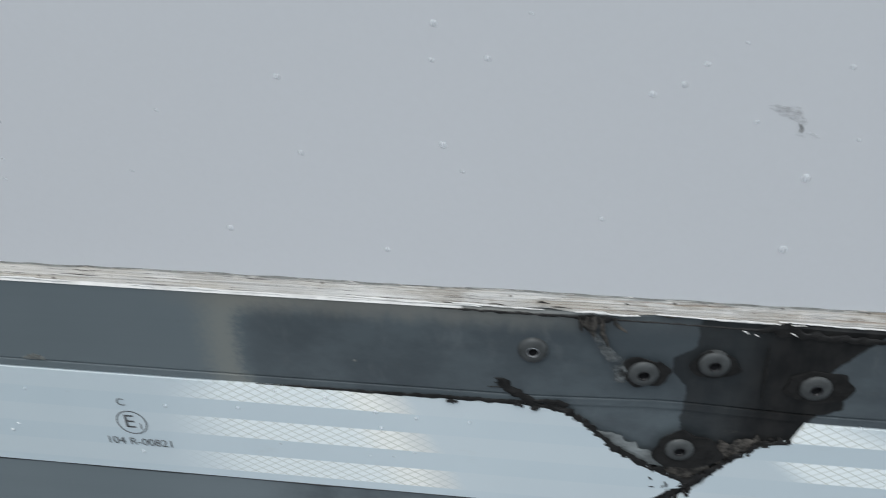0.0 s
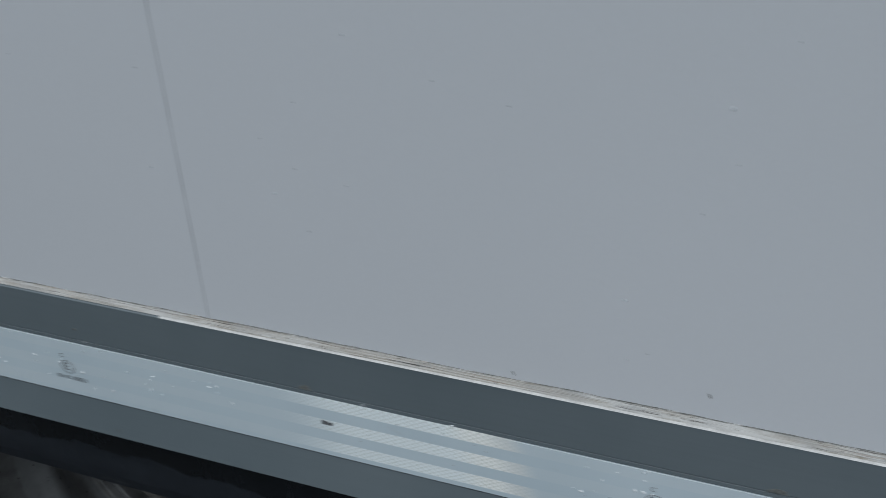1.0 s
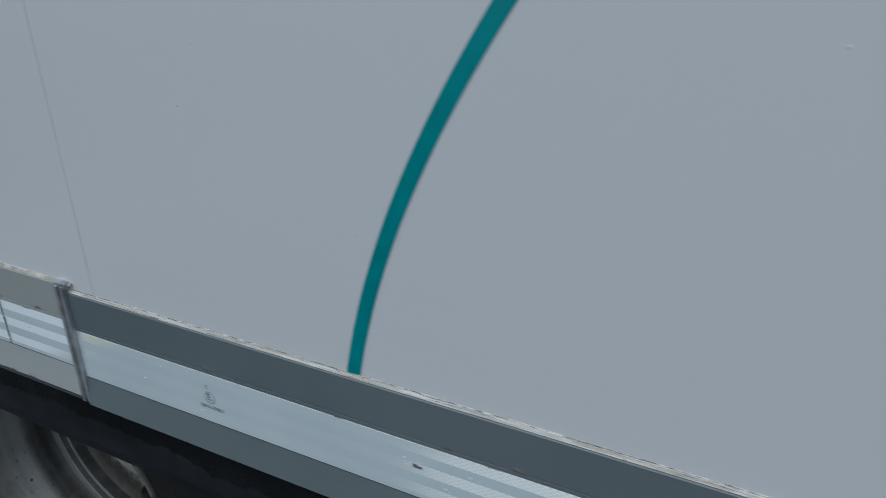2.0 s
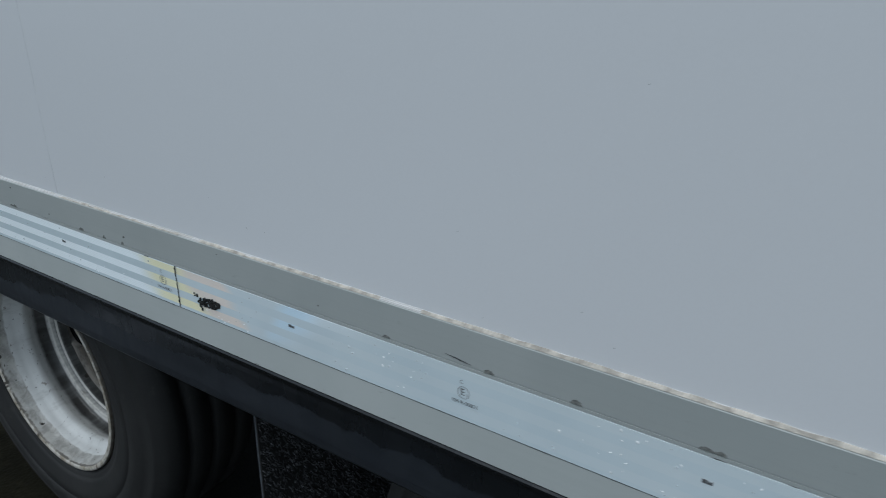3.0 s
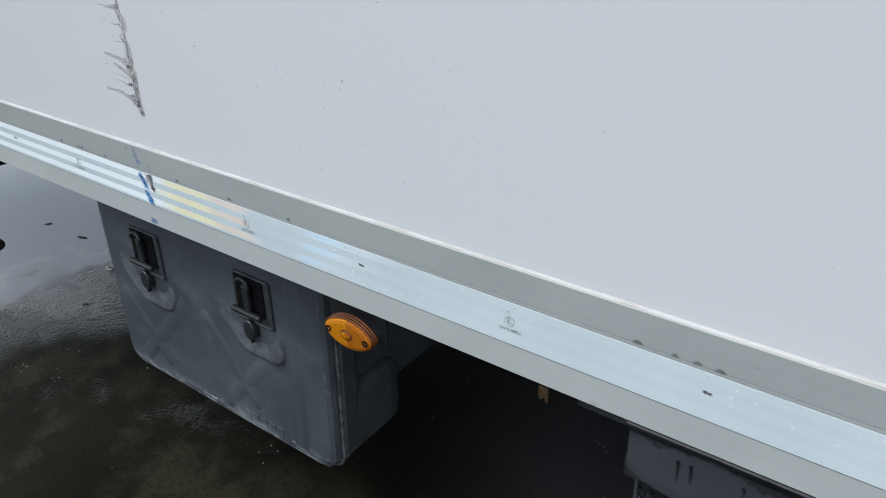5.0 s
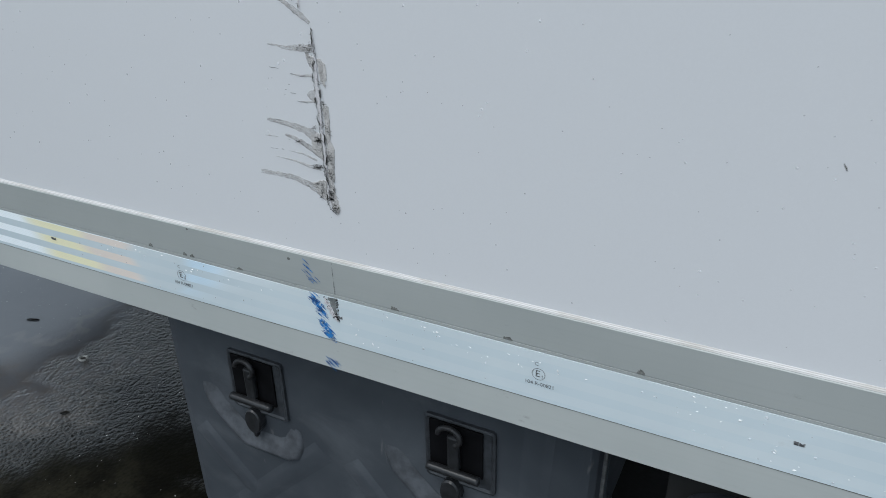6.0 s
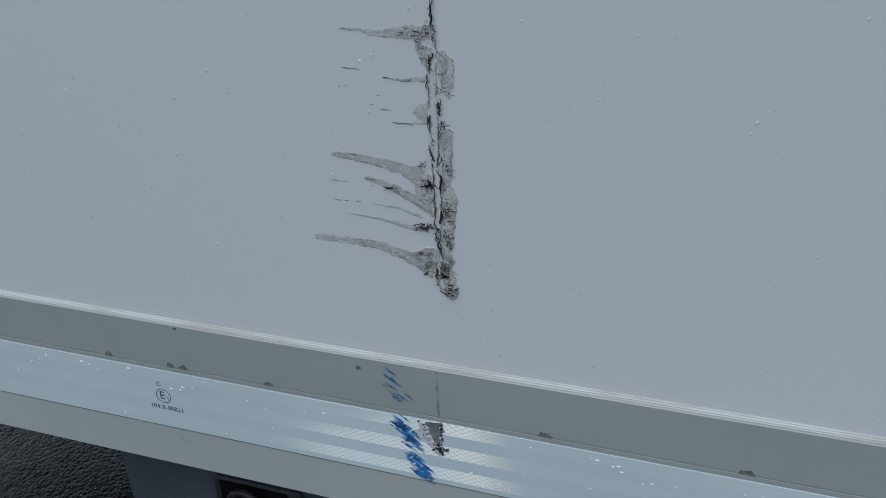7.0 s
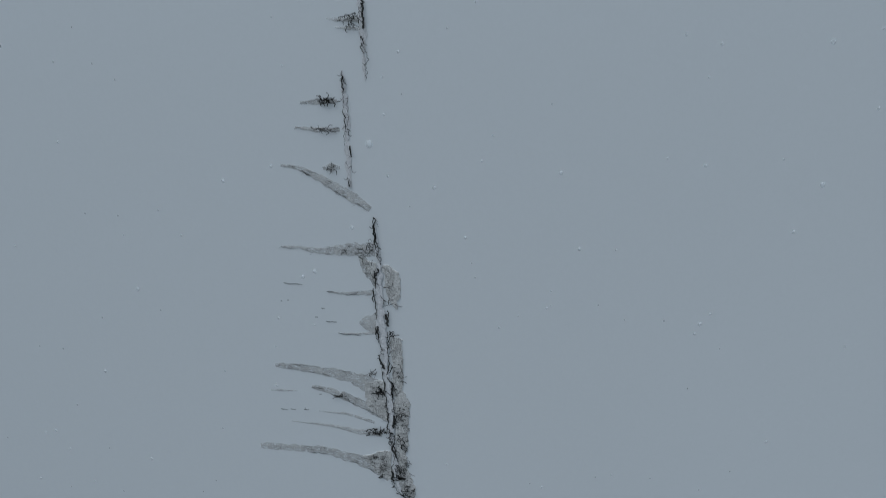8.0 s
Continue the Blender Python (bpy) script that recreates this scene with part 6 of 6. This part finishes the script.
LEAN = 0.012
part("body", shell(rounded(BX0 + 0.012, BX1 + 0.004, BZ0 + 0.006, BZ1, 0.03, 6, LEAN), [(BY + 0.028, 0.004), (BY + 0.034, 0), (BY + 0.066, 0.004), (BY + 0.080, 0.010), (BY + 0.088, 0.022)]), PLASTIC, toolbox)
part("rear_body", shell(rounded(BX0 + 0.03, BX1 - LEAN + 0.001, BZ0 + 0.008, 0.458, 0.028), [(BY + 0.06, 0.0), (BY + 0.165, 0.002), (BY + 0.186, 0.006), (BY + 0.200, 0.016), (BY + 0.208, 0.034)]), PLASTIC, toolbox)
part("deep_body", shell(rounded(BX0 + 0.04, BX1 - 0.032, 0.382, 0.775, 0.02), [(BY + 0.080, 0.004), (BY + 0.086, 0.0), (BY + 0.50, 0.004), (BY + 0.51, 0.015)]), PLASTIC, toolbox)
lid = part("lid", shell(rounded(BX0, BX1, BZ0, BZ1, 0.038, 6, LEAN), [(BY, 0.020), (BY + 0.002, 0.010), (BY + 0.008, 0.003), (BY + 0.018, 0.0), (BY + 0.024, 0.002), (BY + 0.027, 0.008)]), PLASTIC, toolbox, "faded lid with embossed cross ribs")
part("lid_seam", shell(rounded(BX0 - 0.001, BX1 + 0.003, BZ0 - 0.002, BZ1, 0.034, 6, LEAN), [(BY + 0.0235, 0.0), (BY + 0.0285, 0.0)]), SEAM, toolbox, "worn pale lid seal")
for k, (x0, z0, x1, z1) in enumerate(((-0.522, 0.535, -0.375, 0.365), (-0.300, 0.53, -0.495, 0.325), (-0.800, 0.50, -0.655, 0.35), (-0.565, 0.535, -0.765, 0.335), (-0.247, 0.745, -0.272, 0.318))):
    d = Vector((x1 - x0, z1 - z0)).normalized()
    o = Vector((-d.y, d.x))
    bm = bmesh.new()
    rings = []
    for y, w, e in ((BY + 0.0005, 0.020, 0.0), (BY - 0.0014, 0.0145, 0.006), (BY - 0.0032, 0.010, 0.010), (BY - 0.0038 - 0.0003 * (k % 2), 0.0055, 0.014)):
        a, b = Vector((x0, z0)) + d * e, Vector((x1, z1)) - d * e
        rings.append([bm.verts.new((q.x, y, q.y)) for q in (a + o * w, a - o * w, b - o * w, b + o * w)])
    for r0, r1 in zip(rings, rings[1:]):
        for i in range(4):
            bm.faces.new((r0[i], r0[(i + 1) % 4], r1[(i + 1) % 4], r1[i]))
    bm.faces.new(rings[-1])
    part("rib", bm, PLASTIC, lid, smooth=True)
# maker's name in relief, as plain bars
for k in range(5):
    x = -0.432 + 0.0235 * k
    part("relief_bar", slab(x, x + 0.017, BY - 0.0018, BY + 0.001, 0.318, 0.342, 0.0007), PLASTIC, lid)


PALE_RUB = smear_material("pale_rubbed_plastic", (0.30, 0.31, 0.32), 0.40, 0.58, (120, 120, 120))
for path in (((-0.262, 0.356, 0.004), (-0.260, 0.335, 0.010), (-0.256, 0.320, 0.006)), ((-0.300, 0.326, 0.003), (-0.278, 0.321, 0.008), (-0.255, 0.318, 0.005)), ((-0.560, 0.322, 0.003), (-0.530, 0.320, 0.008), (-0.505, 0.322, 0.003)), ((-0.440, 0.3195, 0.003), (-0.400, 0.3185, 0.006), (-0.350, 0.3190, 0.004))):
    part("rub_mark", ribbon(bmesh.new(), list(path), 0.0003, BY, 0.6, 0.002, 5), PALE_RUB, lid, "pale rubbed plastic")


def latch(cx, cz):
    """A recessed T-handle latch with a hasp ring and a round lock flap."""
    k = part("latch", shell(rounded(cx - 0.049, cx + 0.046, cz - 0.052, cz + 0.046, 0.005), [(BY - 0.0035, 0.006), (BY - 0.0055, 0.003), (BY - 0.0045, 0.0), (BY + 0.002, 0.0)]), LATCH_PLATE, toolbox, "black recessed T-handle latch")
    # dark slab on the plate stands for the shaded hollow behind the handle
    part("recess_shade", slab(cx - 0.042, cx + 0.030, BY - 0.0062, BY - 0.003, cz - 0.030, cz + 0.040, 0.0006), HOLLOW, k)
    bm = bmesh.new()
    tube(bm, [(cx - 0.040, BY - 0.017, cz - 0.024), (cx - 0.036, BY - 0.017, cz - 0.024), (cx + 0.026, BY - 0.017, cz - 0.024), (cx + 0.030, BY - 0.017, cz - 0.024)], 0.006, 10)
    part("handle", bm, LATCH, k, smooth=True)
    part("lever", slab(cx - 0.014, cx + 0.002, BY - 0.016, BY - 0.006, cz - 0.022, cz + 0.030, 0.003), LATCH, k)
    bm = bmesh.new()
    tube(bm, [(cx - 0.010 + 0.015 * math.cos(radians(a)), BY - 0.016, cz + 0.030 + 0.013 * math.sin(radians(a))) for a in range(180, -61, -20)], 0.0036, 8)
    part("hasp_ring", bm, STEEL_DARK, k, smooth=True)
    bm = bmesh.new()
    lathe(bm, [(0.0005, BY - 0.0150), (0.014, BY - 0.0150), (0.0155, BY - 0.0125), (0.0155, BY - 0.002)], 24, (0, 0))
    bmesh.ops.transform(bm, matrix=Matrix.Translation((cx - 0.012, 0, cz - 0.064)) @ Matrix.Diagonal((0.9, 1, 1.35, 1)), verts=bm.verts)
    part("lock_flap", bm, LATCH, k)
    part("pin", slab(cx - 0.015, cx - 0.009, BY - 0.013, BY - 0.004, cz - 0.093, cz - 0.084, 0.002), LATCH, k)
    # moulded hollow in the lid under the latch, with a raised worn brim
    bm = bmesh.new()
    crest = [(-0.112, -0.030), (-0.108, -0.050), (-0.098, -0.066), (-0.050, -0.112), (-0.038, -0.119), (0.040, -0.119), (0.054, -0.112), (0.060, -0.098), (0.060, -0.060)]
    rings = []
    for grow, y in ((0.70, BY - 0.0005), (0.80, BY - 0.0030), (0.92, BY - 0.0085), (0.97, BY - 0.0100), (1.01, BY - 0.0085), (1.04, BY - 0.0035), (1.055, BY + 0.001)):
        rings.append([bm.verts.new((cx - 0.012 + (dx + 0.012) * grow, BY + 0.0008 + (y - BY - 0.0008) * tall, cz - 0.020 + (dz + 0.020) * grow)) for (dx, dz), tall in zip(crest, (0.0, 0.45, 0.85, 1, 1, 1, 0.9, 0.5, 0.0))])
    for r0, r1 in zip(rings, rings[1:]):
        for a in range(len(crest) - 1):
            bm.faces.new((r0[a], r0[a + 1], r1[a + 1], r1[a]))
    part("latch_seat", bm, WORN, k, "pale worn brim", True)


def tube(bm, pts, r, n=12):
    rings = []
    for i, p in enumerate(pts):
        p = Vector(p)
        d = (Vector(pts[min(i + 1, len(pts) - 1)]) - Vector(pts[max(i - 1, 0)])).normalized()
        u = d.cross(Vector((0, 1, 0.01))).normalized()
        v = d.cross(u)
        rings.append([bm.verts.new(p + (u * math.cos(2 * math.pi * k / n) + v * math.sin(2 * math.pi * k / n)) * r) for k in range(n)])
    for a, b in zip(rings, rings[1:]):
        for k in range(n):
            bm.faces.new((a[k], a[(k + 1) % n], b[(k + 1) % n], b[k]))
    bm.faces.new(rings[0]), bm.faces.new(rings[-1][::-1])
    return bm


latch(-0.664, 0.622)
latch(-0.349, 0.622)

# ---- side marker lamp ----
lamp = thing("side_marker_lamp", (-0.045, 0.02, 0.708), "amber oval side marker lamp on a black bracket", "marker lamp")


def oval(cx, cz, rx, rz, n=40):
    rx *= 0.88
    return [(cx + rx * math.cos(2 * math.pi * i / n) * (1 + 0.10 * math.cos(4 * math.pi * i / n)), cz + rz * math.sin(2 * math.pi * i / n)) for i in range(n)]


LX, LZ = -0.0395, 0.7115
part("base", shell(oval(LX, LZ - 0.002, 0.0430, 0.0225), [(0.012, 0.0), (0.030, 0.0)]), BLACK, lamp)
lens = part("lens", shell(oval(LX, LZ - 0.001, 0.0455, 0.0235), [(-0.0008, 0.007), (0.0004, 0.0025), (0.0022, 0.0004), (0.004, 0.0), (0.012, 0.0)]), AMBER, lamp, "amber lens, fluted and finely gridded")
part("lens_centre", shell(oval(LX, LZ, 0.012, 0.009), [(-0.0022, 0.003), (-0.001, 0.0), (0.001, 0.0)]), LAMP_RIM, lens)
part("lens_eye", shell(oval(LX, LZ, 0.0085, 0.006), [(-0.0034, 0.003), (-0.0026, 0.0), (0.0, 0.0)]), AMBER, lens)
for s in (-1, 1):
    bm = bmesh.new()
    lathe(bm, [(0.0050, 0.003), (0.0052, -0.0014), (0.0044, -0.0018), (0.0036, -0.0012), (0.0020, -0.0012), (0.0016, -0.0006), (0.0003, -0.0006)], 18, (LX + s * 0.0345, LZ - 0.001))
    part("screw", bm, HOLLOW, lamp)
for i in range(3):
    part("lens_rim", shell(oval(LX, LZ, 0.0468 + 0.0005 * i, 0.0252 + 0.0008 * i), [(0.0030 + 0.0042 * i, 0.0012), (0.0040 + 0.0042 * i, 0.0), (0.0058 + 0.0042 * i, 0.0), (0.0066 + 0.0042 * i, 0.0014)]), LAMP_RIM, lens)
bm = bmesh.new()
box(bm, -0.100, 0.008, 0.030, 0.034, 0.690, 0.764, 0.001)
box(bm, -0.100, 0.008, 0.030, 0.075, 0.758, 0.764)
part("bracket", bm, CHASSIS, lamp)

# ---- crank handle of the landing leg ----
crank = thing("crank_handle", (-1.46, 0.08, 0.38), "black crank handle hanging below the rail", "crank")
bm = bmesh.new()
tube(bm, [(-1.455, 0.08, 0.79), (-1.455, 0.08, 0.60), (-1.462, 0.08, 0.50), (-1.468, 0.08, 0.42), (-1.462, 0.08, 0.400), (-1.445, 0.08, 0.392)], 0.0105)
part("rod", bm, STEEL_DARK, crank, smooth=True)
part("grip", tube(bmesh.new(), [(-1.452, 0.08, 0.394), (-1.43, 0.08, 0.402), (-1.386, 0.08, 0.426), (-1.378, 0.08, 0.431)], 0.0150, 16), RUBBER, crank, smooth=True)
for i in range(5):
    part("notch", slab(-1.448, -1.438, 0.074, 0.086, 0.50 + 0.026 * i, 0.508 + 0.026 * i, 0.001), STEEL_DARK, crank)

# rusty tag on a hanger deep under the deck
clip = thing("hanging_tag", (-0.078, 0.66, 0.16), "rusty brown tag on a black hanger under the deck", "tag")
bm = bmesh.new()
box(bm, -0.094, -0.066, 0.655, 0.661, 0.160, 0.192, 0.003)
box(bm, -0.090, -0.084, 0.655, 0.661, 0.154, 0.162, 0.001)
box(bm, -0.074, -0.067, 0.655, 0.661, 0.150, 0.162, 0.001)
part("tag", bm, RUST, clip)
part("hanger", slab(-0.092, -0.068, 0.662, 0.676, 0.15, 0.79, 0.002), CHASSIS, clip)


# dead leaf bits in the puddle
for x, y, l, w, turn in ((-2.382, 0.636, 0.030, 0.011, 1.0), (-2.147, 0.648, 0.046, 0.010, 0.35), (-1.656, 0.376, 0.026, 0.012, 0.7)):
    bm = bmesh.new()
    rows_ = []
    for i in range(7):
        f = i / 6 - 0.5
        h = w * (1 - (2 * f) ** 2) ** 0.6 * 0.5 + 0.0008
        rows_.append([bm.verts.new((x + math.cos(turn) * f * l - math.sin(turn) * v * h, y + math.sin(turn) * f * l + math.cos(turn) * v * h, 0.0010 + 0.0012 * abs(v) + 0.001 * noise.noise((x * 9 + f * 5, y, 2)))) for v in (-1, 0, 1)])
    for a, b in zip(rows_, rows_[1:]):
        for v in range(2):
            bm.faces.new((a[v], a[v + 1], b[v + 1], b[v]))
    bmesh.ops.solidify(bm, geom=bm.faces[:], thickness=0.0008)
    tagged(part("leaf_fragment", bm, LEAF), "dark curled dead leaf bit lying in the puddle", "leaf", "leaf bits in the puddle")


# offcut of wood in the puddle
bm = bmesh.new()
box(bm, -0.07, 0.07, -0.006, 0.006, 0.0, 0.008, 0.0015)
bmesh.ops.transform(bm, matrix=Matrix.Translation((-2.622, 0.403, 0.0005)) @ Matrix.Rotation(radians(34), 4, "Z"), verts=bm.verts)
tagged(part("wood_offcut", bm, plain("raw_yellow_wood", (0.42, 0.30, 0.15), 0.7, 0, 0.3, 60)), "short pale yellow wood offcut lying in the puddle", "wood")

# the rail past the joint, and all that sits on it, hangs a little lower
for ob in trailer.children:
    if ob.name.split(".")[0] in LOW_PARTS and min(c[0] for c in ob.bound_box) > POST + 0.011:
        ob.location.z -= DROP

# pale ring dropped on the ground
bm = bmesh.new()
loops = []
for i in range(22):
    a = radians(20 + 330 * i / 21)
    c, out = Vector((-1.82 + 0.0125 * math.cos(a), 0.569 + 0.0105 * math.sin(a), 0.0035 + 0.001 * math.sin(2 * a))), Vector((math.cos(a), math.sin(a), 0))
    loops.append([bm.verts.new(c + out * 0.0036 * math.cos(radians(45 * q)) + Vector((0, 0, 0.003 * math.sin(radians(45 * q))))) for q in range(8)])
for a, b in zip(loops, loops[1:]):
    for q in range(8):
        bm.faces.new((a[q], a[(q + 1) % 8], b[(q + 1) % 8], b[q]))
bm.faces.new(loops[0]), bm.faces.new(loops[-1][::-1])
tagged(part("plastic_ring", bm, plain("pale_plastic_ring", (0.50, 0.49, 0.46), 0.5, 0, 0.2, 200), None, smooth=True), "small pale broken plastic ring on wet asphalt", "ring")

# ---- rain drops, grit ----
def domes(spots, y, name, label):
    verts, faces = [], []
    for x, z, r, h in spots:
        k = len(verts)
        n = 10
        for ring_r, lift in ((1.0, 0.0), (0.8, 0.6), (0.4, 0.93)):
            verts += [(x + r * ring_r * math.cos(2 * math.pi * i / n), y - h * lift, z + r * 1.15 * ring_r * math.sin(2 * math.pi * i / n) - 0.1 * r * (1 - ring_r)) for i in range(n)]
        verts.append((x, y - h, z))
        for q in range(2):
            for i in range(n):
                faces.append((k + q * n + i, k + q * n + (i + 1) % n, k + (q + 1) * n + (i + 1) % n, k + (q + 1) * n + i))
        faces += [(k + 2 * n + i, k + 2 * n + (i + 1) % n, k + 3 * n) for i in range(n)]
    me = bpy.data.meshes.new(name)
    me.from_pydata(verts, [], faces)
    return tagged(part(name, me, WATER, None, smooth=True), label, "water drops", kind="stuff")


rnd = random.Random(31)
spots = []
for x0, x1, n in ((4.35, 4.95, 240), (3.7, 4.35, 75), (-0.95, 0.15, 400), (0.15, 3.7, 60)):
    for _ in range(n):
        r = min(0.0011, 0.00035 + rnd.expovariate(1 / 0.00024))
        spots.append((rnd.uniform(x0, x1), 0.912 + 0.5 * rnd.random(), r, r * 0.38))
for x, z, r in ((-0.4535, 1.1726, 0.0018), (-0.4888, 1.1025, 0.0011), (-0.4959, 1.0989, 0.0011), (-0.4215, 1.1504, 0.0009), (-0.2432, 1.2187, 0.0011), (-0.2384, 1.1541, 0.0012), (-0.466, 1.128, 0.0010),
                (4.5828, 0.9723, 0.0009), (4.6309, 0.9895, 0.0010), (4.6945, 0.9706, 0.0009), (4.703, 0.9738, 0.0009), (4.7421, 0.9203, 0.0013), (4.6138, 0.9122, 0.0009), (4.5875, 0.9472, 0.0009), (4.743, 0.9458, 0.0013), (4.6844, 0.9283, 0.0008)):
    spots.append((x, z, r, r * 0.42))
domes(spots, PY, "rain_drops", "clear rain drops on the white panel")
spots = []
while len(spots) < 330:
    x = rnd.uniform(-1.2, 4.9)
    if abs(x - 4.72) < 0.06 or abs(x - 2.52) < 0.02:
        continue
    if noise.noise((x * 7, 0, 5)) < -0.05:
        continue
    r = min(0.0013, 0.0004 + rnd.expovariate(1 / 0.0003))
    spots.append((x, rnd.uniform(0.806, 0.854), r, r * 0.6))
domes(spots, -0.0005, "tape_drops", "clear rain drops on the reflective tape")

# glints on the tape, painted as small white flecks
verts, faces = [], []
rnd = random.Random(23)
while len(verts) < 1500:
    x, z = rnd.uniform(-1.2, 4.6), rnd.uniform(0.805, 0.855)
    if noise.noise((x * 9, z * 30, 2)) < 0.12 or abs(x - 2.52) < 0.02:
        continue
    a, l = rnd.uniform(0, 3.1), rnd.choice((0.0007, 0.001, 0.0014, 0.002))
    d, o = Vector((math.cos(a), math.sin(a))) * l, Vector((-math.sin(a), math.cos(a))) * l * rnd.uniform(0.3, 0.7)
    k = len(verts)
    verts += [(x + q.x, -0.00075, z + q.y) for q in (d, o, -d, -o * rnd.uniform(0.5, 1.2))] + [(x, -0.0012, z)]
    faces += [(k + i, k + (i + 1) % 4, k + 4) for i in range(4)]
me = bpy.data.meshes.new("flecks")
me.from_pydata(verts, [], faces)
tagged(part("flecks", me, FLECK, trailer, "white flecks painted as glints on the reflective tape"), kind="stuff")

# grit whose wet sparkle is painted into a bright colour
verts, faces = [], []
rnd = random.Random(17)
for _ in range(6500):
    x, y = rnd.uniform(-2.6, 1.6), rnd.uniform(-0.35, 1.5)
    if noise.noise((x * 2.3, y * 2.3, 3)) + 0.5 * noise.noise((x * 9, y * 9, 1)) < 0.22 and rnd.random() < 0.955 and not (math.hypot((x + 0.06) / 0.5, (y - 0.13) / 0.16) < 0.6 + 0.8 * noise.noise((x * 8, y * 8, 6)) + 0.4 * rnd.random()):
        continue
    r = rnd.choice((0.0005, 0.0006, 0.0008, 0.001, 0.0012, 0.0020))
    k = len(verts)
    verts += [(x + r * math.cos(a + rnd.uniform(-0.4, 0.4)), y + r * math.sin(a), 0.0003) for a in (0, 1.6, 3.1, 4.7)] + [(x + rnd.uniform(-r, r) * 0.4, y, r * rnd.uniform(0.6, 1.1))]
    faces += [(k, k + 1, k + 4), (k + 1, k + 2, k + 4), (k + 2, k + 3, k + 4), (k + 3, k, k + 4)]
me = bpy.data.meshes.new("grit")
me.from_pydata(verts, [], faces)
tagged(part("grit", me, GLINT), "grit scattered on the wet asphalt, coloured bright for its glints", "grit", kind="stuff")
